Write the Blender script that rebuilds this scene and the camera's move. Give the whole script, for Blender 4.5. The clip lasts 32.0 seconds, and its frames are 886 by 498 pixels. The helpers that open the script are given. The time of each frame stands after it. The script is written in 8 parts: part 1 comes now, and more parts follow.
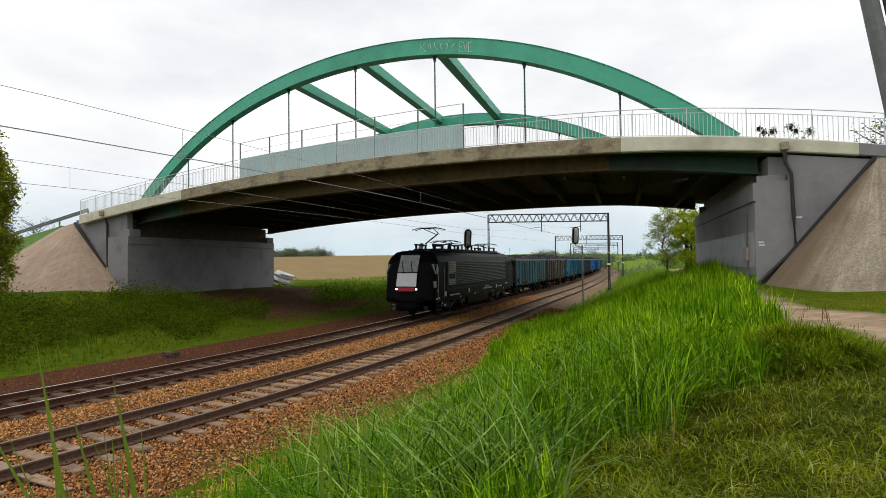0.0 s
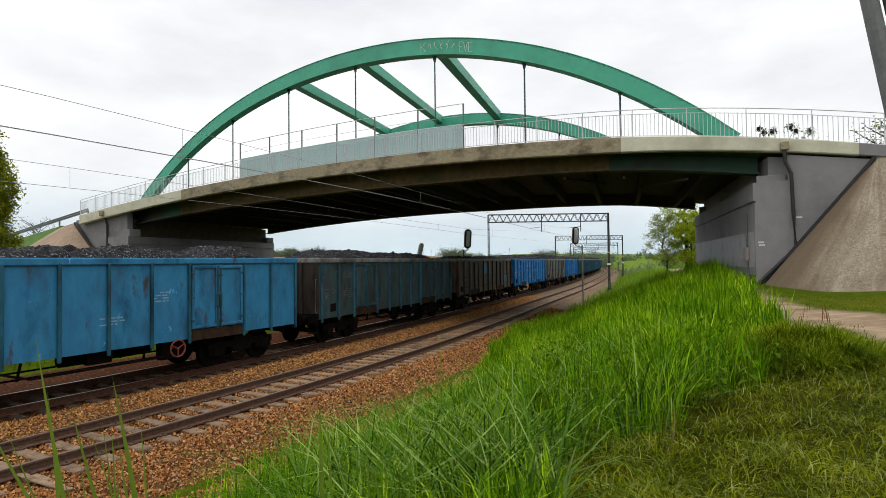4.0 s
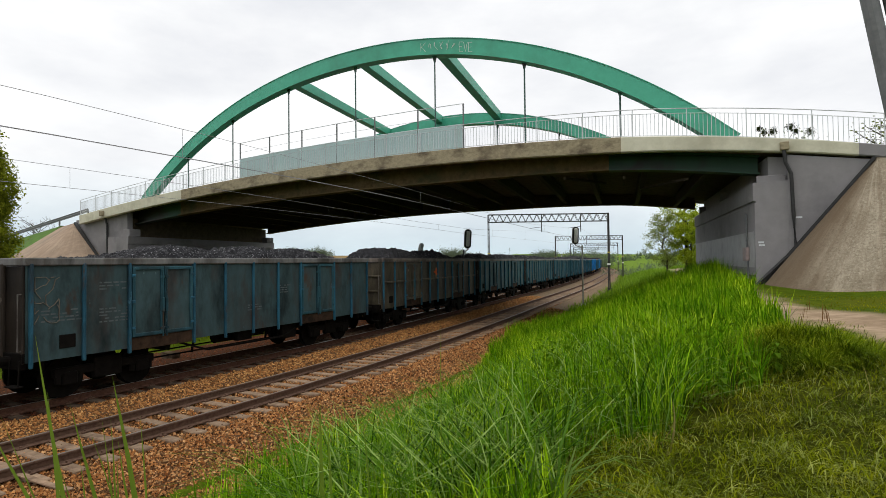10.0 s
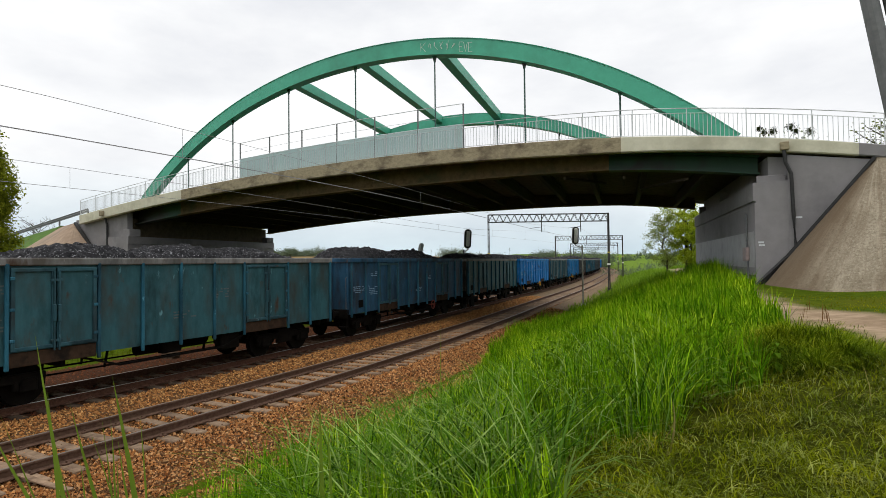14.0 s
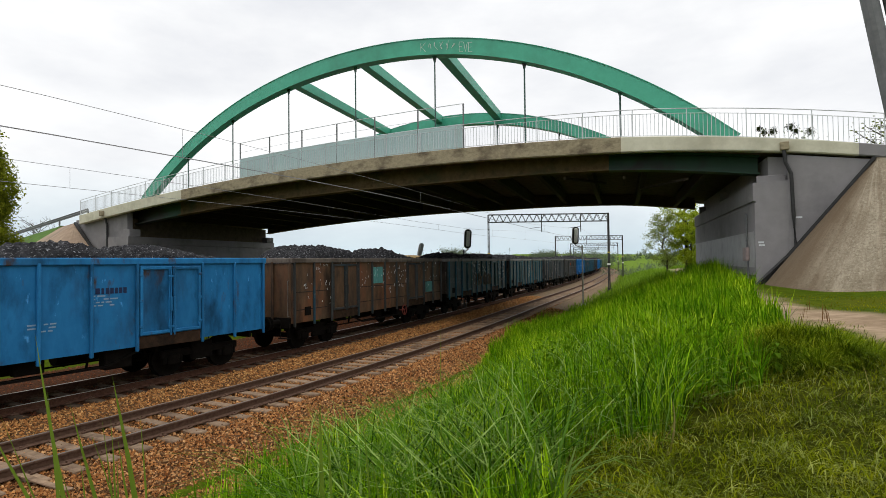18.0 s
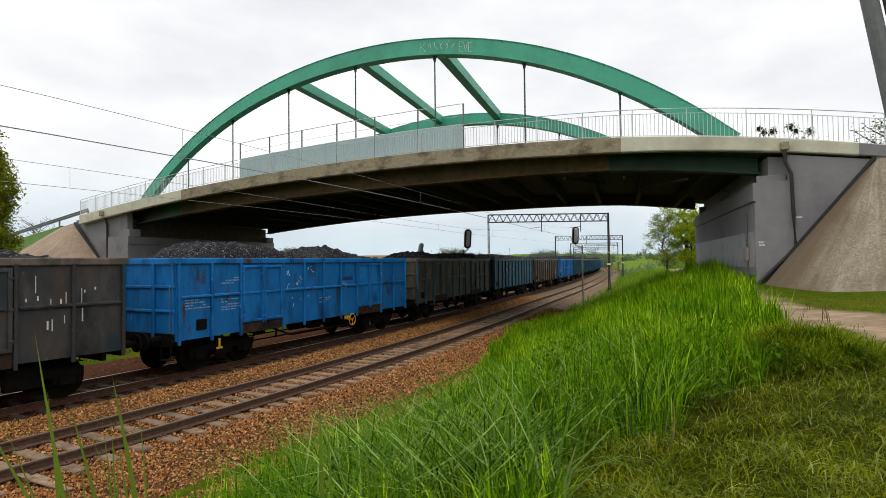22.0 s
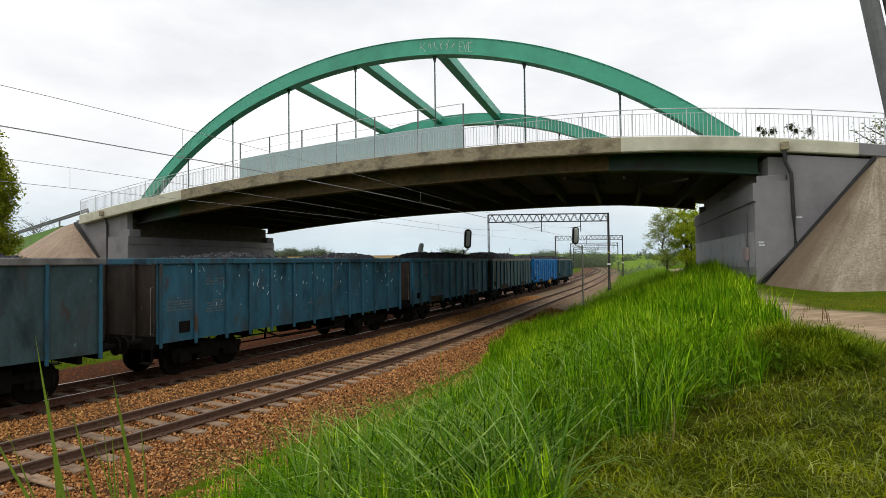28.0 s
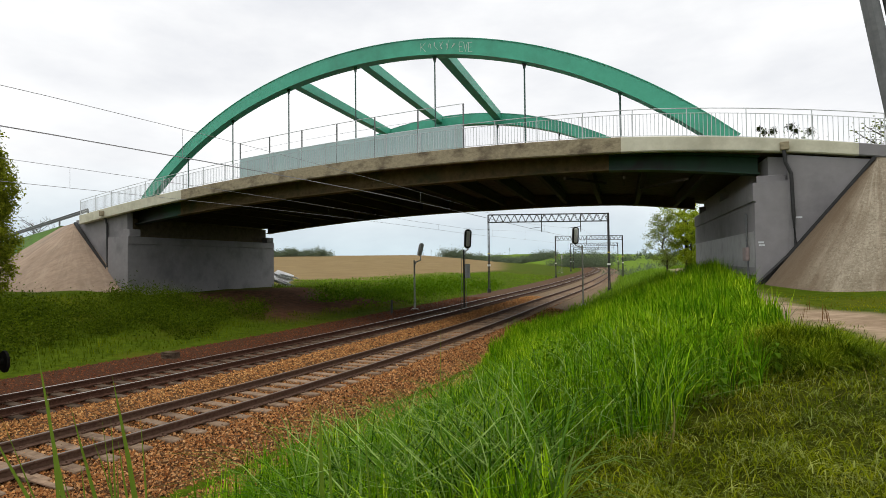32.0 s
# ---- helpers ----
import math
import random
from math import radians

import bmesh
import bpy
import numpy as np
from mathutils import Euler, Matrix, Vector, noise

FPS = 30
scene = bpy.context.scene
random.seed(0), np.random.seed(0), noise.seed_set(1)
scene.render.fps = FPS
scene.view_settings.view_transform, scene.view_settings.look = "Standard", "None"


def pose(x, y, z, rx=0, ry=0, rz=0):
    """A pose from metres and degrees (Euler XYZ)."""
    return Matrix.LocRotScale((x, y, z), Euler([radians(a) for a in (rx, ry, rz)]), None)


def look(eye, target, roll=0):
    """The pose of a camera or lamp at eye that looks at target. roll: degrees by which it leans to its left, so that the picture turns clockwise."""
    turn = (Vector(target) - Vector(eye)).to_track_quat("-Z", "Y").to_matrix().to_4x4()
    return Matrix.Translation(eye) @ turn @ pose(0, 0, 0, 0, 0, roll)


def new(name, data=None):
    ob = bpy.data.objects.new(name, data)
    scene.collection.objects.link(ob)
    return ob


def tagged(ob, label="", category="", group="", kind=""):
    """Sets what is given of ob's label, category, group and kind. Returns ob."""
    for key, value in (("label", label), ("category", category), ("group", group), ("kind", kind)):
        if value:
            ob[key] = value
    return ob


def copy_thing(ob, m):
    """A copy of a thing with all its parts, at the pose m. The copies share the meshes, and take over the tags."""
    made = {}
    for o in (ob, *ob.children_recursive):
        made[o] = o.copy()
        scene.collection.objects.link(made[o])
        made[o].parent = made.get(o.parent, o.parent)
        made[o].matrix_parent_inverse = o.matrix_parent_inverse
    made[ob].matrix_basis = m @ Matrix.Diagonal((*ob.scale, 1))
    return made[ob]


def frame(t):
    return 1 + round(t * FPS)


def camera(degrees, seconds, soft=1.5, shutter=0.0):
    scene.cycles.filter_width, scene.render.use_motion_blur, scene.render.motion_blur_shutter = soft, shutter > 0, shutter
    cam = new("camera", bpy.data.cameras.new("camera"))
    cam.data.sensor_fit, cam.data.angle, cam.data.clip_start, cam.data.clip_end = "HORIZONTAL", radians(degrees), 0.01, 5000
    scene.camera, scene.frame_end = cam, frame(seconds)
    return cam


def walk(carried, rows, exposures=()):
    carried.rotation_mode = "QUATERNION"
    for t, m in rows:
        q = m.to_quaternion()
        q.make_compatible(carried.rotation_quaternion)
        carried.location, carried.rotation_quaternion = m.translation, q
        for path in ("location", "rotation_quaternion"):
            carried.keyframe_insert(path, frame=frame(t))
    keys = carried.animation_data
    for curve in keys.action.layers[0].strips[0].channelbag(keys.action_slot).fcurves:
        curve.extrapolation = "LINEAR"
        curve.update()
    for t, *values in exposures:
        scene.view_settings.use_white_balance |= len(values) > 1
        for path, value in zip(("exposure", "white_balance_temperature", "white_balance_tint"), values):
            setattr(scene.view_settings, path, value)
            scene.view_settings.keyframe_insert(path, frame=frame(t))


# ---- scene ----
cam = camera(76.2, 32.0, soft=0.85)
EYE = (0.0, 0.0, 3.04)
VIEW = look(EYE, (0.0, 1000.0, 3.04 + 22.6), roll=-0.62)
walk(cam, [(0.0, VIEW), (32.0, VIEW)], exposures=[(0.0, 0.0), (32.0, 0.0)])

# ---- light: bright overcast sky, soft weak sun ----
world = bpy.data.worlds.new("overcast_sky")
scene.world = world
world.use_nodes = True
wt = world.node_tree
wt.nodes.clear()
w_out = wt.nodes.new("ShaderNodeOutputWorld")
w_bg = wt.nodes.new("ShaderNodeBackground")
w_sky = wt.nodes.new("ShaderNodeTexSky")
w_sky.sky_type = "NISHITA"
w_sky.sun_disc = False
w_sky.sun_elevation, w_sky.sun_rotation = radians(66), radians(201)
w_sky.air_density, w_sky.dust_density = 1.0, 2.0
w_co = wt.nodes.new("ShaderNodeTexCoord")
w_map = wt.nodes.new("ShaderNodeMapping")
w_map.inputs["Scale"].default_value = (1.0, 1.0, 2.6)
w_noise = wt.nodes.new("ShaderNodeTexNoise")
w_noise.inputs["Scale"].default_value = 1.9
w_noise.inputs["Detail"].default_value = 6.0
w_noise.inputs["Roughness"].default_value = 0.55
w_ramp = wt.nodes.new("ShaderNodeValToRGB")
w_ramp.color_ramp.elements[0].position = 0.34
w_ramp.color_ramp.elements[0].color = (8.3, 8.45, 8.85, 1)
w_ramp.color_ramp.elements[1].position = 0.60
w_ramp.color_ramp.elements[1].color = (11.2, 11.2, 11.15, 1)
w_mix = wt.nodes.new("ShaderNodeMix")
w_mix.data_type = "RGBA"
w_mix.inputs[0].default_value = 0.93
wt.links.new(w_co.outputs["Generated"], w_map.inputs["Vector"])
wt.links.new(w_map.outputs[0], w_noise.inputs["Vector"])
wt.links.new(w_noise.outputs["Fac"], w_ramp.inputs["Fac"])
wt.links.new(w_sky.outputs[0], w_mix.inputs[6])
wt.links.new(w_ramp.outputs[0], w_mix.inputs[7])
# cooler and a little dimmer towards the horizon
w_sep = wt.nodes.new("ShaderNodeSeparateXYZ")
wt.links.new(w_co.outputs["Generated"], w_sep.inputs[0])
w_low = wt.nodes.new("ShaderNodeMapRange")
w_low.inputs[1].default_value, w_low.inputs[2].default_value = 0.0, 0.16
w_low.inputs[3].default_value, w_low.inputs[4].default_value = 1.0, 0.0
wt.links.new(w_sep.outputs["Z"], w_low.inputs[0])
w_tint = wt.nodes.new("ShaderNodeMix")
w_tint.data_type, w_tint.blend_type = "RGBA", "MULTIPLY"
w_tint.inputs[7].default_value = (0.68, 0.82, 0.885, 1)
wt.links.new(w_low.outputs[0], w_tint.inputs[0])
wt.links.new(w_mix.outputs[2], w_tint.inputs[6])
# an overcast sky grows brighter towards the zenith
w_high = wt.nodes.new("ShaderNodeMapRange")
w_high.interpolation_type = "SMOOTHSTEP"
w_high.inputs[1].default_value, w_high.inputs[2].default_value = 0.35, 1.0
w_high.inputs[3].default_value, w_high.inputs[4].default_value = 1.0, 1.75
wt.links.new(w_sep.outputs["Z"], w_high.inputs[0])
w_gain = wt.nodes.new("ShaderNodeVectorMath")
w_gain.operation = "SCALE"
wt.links.new(w_tint.outputs[2], w_gain.inputs[0])
wt.links.new(w_high.outputs[0], w_gain.inputs["Scale"])
wt.links.new(w_gain.outputs[0], w_bg.inputs["Color"])
w_bg.inputs["Strength"].default_value = 0.1
wt.links.new(w_bg.outputs[0], w_out.inputs["Surface"])

sun_data = bpy.data.lights.new("sun", "SUN")
sun_data.energy, sun_data.angle, sun_data.color = 0.5, radians(24), (1.0, 0.92, 0.78)
sun = new("sun", sun_data)
sun.matrix_basis = look((0, 0, 60), (0.16, 0.42, 59.0))


# ---- materials ----
def mat(name, dark, light, scale=8.0, rough=0.8, bump=0.2, metal=0.0, stain=None, stain_scale=0.6, stain_at=(0.5, 0.68),
        spread=0.0, coat=0.0, detail=6.0, streak=1.0, bump_scale=None, spec=0.4, shift=37.0, stretch=(1.0, 1.0), chips=()):
    """Two-scale procedural surface: fine grain between two colours, larger stains over it, bump from the grain."""
    m = bpy.data.materials.new(name)
    m.use_nodes = True
    t = m.node_tree
    b = t.nodes["Principled BSDF"]
    co = t.nodes.new("ShaderNodeTexCoord")
    mp = t.nodes.new("ShaderNodeMapping")
    mp.inputs["Scale"].default_value = (*stretch, streak)
    t.links.new(co.outputs["Object"], mp.inputs["Vector"])
    info = t.nodes.new("ShaderNodeObjectInfo")
    off = t.nodes.new("ShaderNodeVectorMath")
    off.operation = "ADD"
    mul = t.nodes.new("ShaderNodeMath")
    mul.operation = "MULTIPLY"
    mul.inputs[1].default_value = shift
    t.links.new(info.outputs["Random"], mul.inputs[0])
    t.links.new(mp.outputs[0], off.inputs[0])
    t.links.new(mul.outputs[0], off.inputs[1])
    n = t.nodes.new("ShaderNodeTexNoise")
    n.inputs["Scale"].default_value, n.inputs["Detail"].default_value = scale, detail
    n.inputs["Roughness"].default_value = 0.65
    t.links.new(off.outputs[0], n.inputs["Vector"])
    r = t.nodes.new("ShaderNodeValToRGB")
    r.color_ramp.elements[0].position, r.color_ramp.elements[1].position = 0.3, 0.7
    r.color_ramp.elements[0].color, r.color_ramp.elements[1].color = (*dark, 1), (*light, 1)
    t.links.new(n.outputs["Fac"], r.inputs["Fac"])
    col = r.outputs[0]
    if stain:
        s = t.nodes.new("ShaderNodeTexNoise")
        s.inputs["Scale"].default_value, s.inputs["Detail"].default_value = stain_scale, 9.0
        s.inputs["Roughness"].default_value = 0.6
        t.links.new(off.outputs[0], s.inputs["Vector"])
        sr = t.nodes.new("ShaderNodeMapRange")
        sr.inputs[1].default_value, sr.inputs[2].default_value = stain_at
        t.links.new(s.outputs["Fac"], sr.inputs[0])
        x = t.nodes.new("ShaderNodeMix")
        x.data_type = "RGBA"
        t.links.new(sr.outputs[0], x.inputs[0])
        t.links.new(col, x.inputs[6])
        x.inputs[7].default_value = (*stain, 1)
        col = x.outputs[2]
    for chip, chip_scale, chip_at in chips:
        s = t.nodes.new("ShaderNodeTexNoise")
        s.inputs["Scale"].default_value, s.inputs["Detail"].default_value = chip_scale, 8.0
        s.inputs["Roughness"].default_value = 0.62
        t.links.new(off.outputs[0], s.inputs["Vector"])
        sr = t.nodes.new("ShaderNodeMapRange")
        sr.inputs[1].default_value, sr.inputs[2].default_value = chip_at
        t.links.new(s.outputs["Fac"], sr.inputs[0])
        x = t.nodes.new("ShaderNodeMix")
        x.data_type = "RGBA"
        t.links.new(sr.outputs[0], x.inputs[0])
        t.links.new(col, x.inputs[6])
        x.inputs[7].default_value = (*chip, 1)
        col = x.outputs[2]
    if spread:
        hv = t.nodes.new("ShaderNodeHueSaturation")
        vr = t.nodes.new("ShaderNodeMapRange")
        vr.inputs[3].default_value, vr.inputs[4].default_value = 1 - spread, 1 + spread
        t.links.new(info.outputs["Random"], vr.inputs[0])
        t.links.new(vr.outputs[0], hv.inputs["Value"])
        t.links.new(col, hv.inputs["Color"])
        col = hv.outputs[0]
    t.links.new(col, b.inputs["Base Color"])
    b.inputs["Roughness"].default_value, b.inputs["Metallic"].default_value = rough, metal
    b.inputs["Coat Weight"].default_value = coat
    b.inputs["Specular IOR Level"].default_value = spec
    if bump:
        bp = t.nodes.new("ShaderNodeBump")
        bp.inputs["Strength"].default_value, bp.inputs["Distance"].default_value = bump, 0.02
        bn = n
        if bump_scale:
            bn = t.nodes.new("ShaderNodeTexNoise")
            bn.inputs["Scale"].default_value, bn.inputs["Detail"].default_value = bump_scale, 4.0
            t.links.new(off.outputs[0], bn.inputs["Vector"])
        t.links.new(bn.outputs["Fac"], bp.inputs["Height"])
        t.links.new(bp.outputs[0], b.inputs["Normal"])
    return m


def leafy(name, cols, rough=0.6, through_light=0.35, patch=0.0):
    """Leaves and blades: each island takes its own tint; some light passes through."""
    m = bpy.data.materials.new(name)
    m.use_nodes = True
    t = m.node_tree
    b = t.nodes["Principled BSDF"]
    g = t.nodes.new("ShaderNodeNewGeometry")
    r = t.nodes.new("ShaderNodeValToRGB")
    els = r.color_ramp.elements
    while len(els) < len(cols):
        els.new(0.5)
    for i, c in enumerate(cols):
        els[i].position = i / max(1, len(cols) - 1)
        els[i].color = (*c, 1)
    t.links.new(g.outputs["Random Per Island"], r.inputs["Fac"])
    col = r.outputs[0]
    if patch:
        co = t.nodes.new("ShaderNodeTexCoord")
        n = t.nodes.new("ShaderNodeTexNoise")
        n.inputs["Scale"].default_value, n.inputs["Detail"].default_value = patch, 3.0
        t.links.new(co.outputs["Object"], n.inputs["Vector"])
        vr = t.nodes.new("ShaderNodeMapRange")
        vr.inputs[1].default_value, vr.inputs[2].default_value = 0.32, 0.68
        vr.inputs[3].default_value, vr.inputs[4].default_value = 0.55, 1.3
        hr = t.nodes.new("ShaderNodeMapRange")
        hr.inputs[1].default_value, hr.inputs[2].default_value = 0.32, 0.68
        hr.inputs[3].default_value, hr.inputs[4].default_value = 0.525, 0.485
        hv = t.nodes.new("ShaderNodeHueSaturation")
        t.links.new(n.outputs["Fac"], vr.inputs[0])
        t.links.new(n.outputs["Fac"], hr.inputs[0])
        t.links.new(vr.outputs[0], hv.inputs["Value"])
        t.links.new(hr.outputs[0], hv.inputs["Hue"])
        t.links.new(col, hv.inputs["Color"])
        col = hv.outputs[0]
    t.links.new(col, b.inputs["Base Color"])
    b.inputs["Roughness"].default_value = rough
    b.inputs["Specular IOR Level"].default_value = 0.01
    tr = t.nodes.new("ShaderNodeBsdfTranslucent")
    t.links.new(col, tr.inputs["Color"])
    mx = t.nodes.new("ShaderNodeMixShader")
    mx.inputs[0].default_value = through_light
    t.links.new(b.outputs[0], mx.inputs[1])
    t.links.new(tr.outputs[0], mx.inputs[2])
    t.links.new(mx.outputs[0], t.nodes["Material Output"].inputs["Surface"])
    return m


def islands(name, cols, rough=0.9):
    """Loose stones: each takes its own colour from the list."""
    m = leafy(name, cols, rough, 0.0)
    m.node_tree.nodes["Principled BSDF"].inputs["Specular IOR Level"].default_value = 0.05
    return m


def glow(name, colour, strength):
    m = bpy.data.materials.new(name)
    m.use_nodes = True
    b = m.node_tree.nodes["Principled BSDF"]
    b.inputs["Base Color"].default_value = (*colour, 1)
    b.inputs["Emission Color"].default_value = (*colour, 1)
    b.inputs["Emission Strength"].default_value = strength
    return m


M_GREEN = mat("green_paint", (0.055, 0.358, 0.231), (0.0715, 0.424, 0.281), 3.0, 0.45, 0.05, stain=(0.0495, 0.275, 0.182), stain_scale=0.35)
# girder green taken near black, with dark blotches, for the shade under the deck
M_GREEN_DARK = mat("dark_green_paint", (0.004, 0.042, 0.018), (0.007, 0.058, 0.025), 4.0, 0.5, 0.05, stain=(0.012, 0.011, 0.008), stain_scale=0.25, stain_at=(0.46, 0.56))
M_CONC = mat("stained_concrete", (0.22, 0.183, 0.112), (0.37, 0.315, 0.205), 5.0, 0.9, 0.3, stain=(0.085, 0.062, 0.04), stain_scale=0.9, stain_at=(0.48, 0.66), streak=1.6)
M_CREAM = mat("cream_painted_concrete", (0.52, 0.50, 0.38), (0.62, 0.60, 0.47), 3.0, 0.8, 0.1, stain=(0.42, 0.40, 0.30), stain_scale=0.8)
M_GREY_WALL = mat("grey_painted_concrete", (0.20, 0.19, 0.195), (0.235, 0.224, 0.229), 2.5, 0.75, 0.06, stain=(0.15, 0.143, 0.15), stain_scale=0.5)
M_GREY_LOW = mat("patched_grey_paint", (0.27, 0.262, 0.258), (0.34, 0.33, 0.325), 2.5, 0.5, 0.06, stain=(0.20, 0.193, 0.188), stain_scale=1.2)
# underside concrete, girder and beams: shade below the deck is put into these colours
M_SOFFIT = mat("shaded_concrete", (0.0743, 0.0567, 0.041), (0.142, 0.108, 0.074), 3.0, 0.9, 0.2, spec=0.1)
M_GIRDER_BROWN = mat("brown_girder_paint", (0.091, 0.0624, 0.03), (0.169, 0.117, 0.058), 4.0, 0.85, 0.1, stain=(0.0364, 0.052, 0.026), stain_scale=0.4, spec=0.1)
M_STEEL_DARK = mat("shaded_steel", (0.0288, 0.0216, 0.0144), (0.0576, 0.0432, 0.0288), 5.0, 0.8, 0.1, spec=0.15)
M_CONE = mat("weathered_slab_concrete", (0.17, 0.138, 0.096), (0.345, 0.295, 0.215), 14.0, 0.95, 0.6, stain=(0.13, 0.098, 0.06), stain_scale=0.5, stain_at=(0.5, 0.7), shift=0.0,
             chips=(((0.12, 0.092, 0.06), 18.0, (0.56, 0.72)), ((0.45, 0.40, 0.31), 26.0, (0.6, 0.72))))
M_HANGER = mat("dark_teal_steel", (0.03, 0.075, 0.065), (0.05, 0.11, 0.095), 6.0, 0.6, 0.05)
M_CONE_L = mat("reddish_slab_concrete", (0.25, 0.18, 0.125), (0.36, 0.265, 0.19), 5.0, 0.95, 0.3, stain=(0.22, 0.165, 0.12), stain_scale=0.7, shift=0.0, stretch=(1.0, 0.3), streak=0.3)
M_PIPE = mat("black_pipe", (0.012, 0.012, 0.012), (0.03, 0.03, 0.03), 8.0, 0.6, 0.05)
M_GALV = mat("galvanised_steel", (0.46, 0.48, 0.49), (0.62, 0.64, 0.65), 9.0, 0.55, 0.05, metal=0.2)
M_SCREEN = leafy("pale_screen_sheet", [(0.62, 0.74, 0.74), (0.68, 0.79, 0.79)], 0.4, 0.5)
M_GROUND = mat("grassy_soil", (0.0314, 0.0502, 0.00224), (0.0739, 0.109, 0.0056), 3.0, 0.95, 0.6, stain=(0.0784, 0.085, 0.00672), stain_scale=0.25, spec=0.02)
M_RAIL = mat("rusty_rail", (0.07, 0.038, 0.026), (0.13, 0.08, 0.056), 14.0, 0.85, 0.2, spec=0.08)
# far rails: rust brown, darkened further for the shade under the passing train
M_RAIL_FAR = mat("dark_rusty_rail", (0.048, 0.0238, 0.016), (0.105, 0.0518, 0.034), 14.0, 0.85, 0.2, spec=0.08)
M_RAILHEAD = mat("polished_rail_head", (0.34, 0.32, 0.30), (0.45, 0.43, 0.41), 20.0, 0.32, 0.02, metal=0.9)
M_SLEEPER = mat("weathered_sleeper", (0.151, 0.0968, 0.0587), (0.302, 0.206, 0.131), 9.0, 0.95, 0.4, stain=(0.108, 0.0666, 0.0403), stain_scale=2.0, spread=0.2)
M_RAILHEAD_DULL = mat("brown_rail_head", (0.11, 0.085, 0.068), (0.17, 0.14, 0.115), 20.0, 0.45, 0.02, metal=0.3)
# darker copy of the sleeper colour, with the train's shade put into it
M_SLEEPER_DARK = mat("dark_brown_sleeper", (0.075, 0.052, 0.036), (0.16, 0.115, 0.08), 9.0, 0.95, 0.4, stain=(0.045, 0.029, 0.019), stain_scale=2.0, spread=0.2, spec=0.04)
M_MAST = mat("dark_mast_paint", (0.02, 0.02, 0.02), (0.045, 0.043, 0.04), 8.0, 0.7, 0.1)
M_MAST_GREY = mat("grey_mast", (0.12, 0.125, 0.13), (0.19, 0.195, 0.20), 6.0, 0.6, 0.05)
# dark tones here stand in for shade in the gaps between loose stones
M_BALLASTBED = mat("ballast_bed", (0.03, 0.014, 0.006), (0.17, 0.088, 0.04), 34.0, 0.95, 1.0, stain=(0.12, 0.068, 0.036), stain_scale=0.5, spec=0.03)


# ---- mesh helpers ----
def box(bm, x0, x1, y0, y1, z0, z1, m=None):
    v = [bm.verts.new(p) for p in ((x0, y0, z0), (x1, y0, z0), (x1, y1, z0), (x0, y1, z0), (x0, y0, z1), (x1, y0, z1), (x1, y1, z1), (x0, y1, z1))]
    for f in ((3, 2, 1, 0), (4, 5, 6, 7), (0, 1, 5, 4), (1, 2, 6, 5), (2, 3, 7, 6), (3, 0, 4, 7)):
        bm.faces.new([v[i] for i in f])
    if m is not None:
        bmesh.ops.transform(bm, matrix=m, verts=v)
    return v


def soft_box(bm, x0, x1, y0, y1, z0, z1, r=0.02, m=None, seg=1):
    b2 = bmesh.new()
    box(b2, x0, x1, y0, y1, z0, z1)
    bmesh.ops.bevel(b2, geom=b2.edges[:], offset=r, segments=seg, affect="EDGES", profile=0.5)
    merge(bm, b2, m)


def merge(bm, b2, m=None):
    if m is not None:
        bmesh.ops.transform(b2, matrix=m, verts=b2.verts)
    vs = [bm.verts.new(v.co) for v in b2.verts]
    b2.verts.index_update()
    for f in b2.faces:
        try:
            bm.faces.new([vs[v.index] for v in f.verts])
        except ValueError:
            pass
    b2.free()


def rod(bm, a, b, r, n=8, r2=None, caps=True):
    """A round bar from a to b."""
    a, b = Vector(a), Vector(b)
    q = (b - a).to_track_quat("Z", "Y")
    r2 = r if r2 is None else r2
    ra, rb = [], []
    for i in range(n):
        w = 2 * math.pi * i / n
        d = q @ Vector((math.cos(w), math.sin(w), 0))
        ra.append(bm.verts.new(a + d * r))
        rb.append(bm.verts.new(b + d * r2))
    for i in range(n):
        bm.faces.new((ra[i], ra[(i + 1) % n], rb[(i + 1) % n], rb[i]))
    if caps:
        bm.faces.new(ra[::-1])
        bm.faces.new(rb)


def beam(bm, a, b, w, h, up=(0, 0, 1)):
    """A square bar from a to b, w wide and h high."""
    a, b = Vector(a), Vector(b)
    d = (b - a).normalized()
    side = d.cross(Vector(up)).normalized()
    top = side.cross(d).normalized()
    vs = []
    for p in (a, b):
        for sx, sz in ((-1, -1), (1, -1), (1, 1), (-1, 1)):
            vs.append(bm.verts.new(p + side * (sx * w / 2) + top * (sz * h / 2)))
    for f in ((3, 2, 1, 0), (4, 5, 6, 7), (0, 1, 5, 4), (1, 2, 6, 5), (2, 3, 7, 6), (3, 0, 4, 7)):
        bm.faces.new([vs[i] for i in f])


def tube(bm, pts, r, n=6):
    """A round bar along a line of points."""
    pts = [Vector(p) for p in pts]
    rings = []
    for i, p in enumerate(pts):
        d = (pts[min(i + 1, len(pts) - 1)] - pts[max(i - 1, 0)]).normalized()
        s = d.cross(Vector((0, 0, 1)))
        s = s.normalized() if s.length > 1e-4 else Vector((1, 0, 0))
        t = s.cross(d)
        rings.append([bm.verts.new(p + (s * math.cos(2 * math.pi * k / n) + t * math.sin(2 * math.pi * k / n)) * r) for k in range(n)])
    for a, b in zip(rings, rings[1:]):
        for k in range(n):
            bm.faces.new((a[k], a[(k + 1) % n], b[(k + 1) % n], b[k]))
    bm.faces.new(rings[0][::-1])
    bm.faces.new(rings[-1])


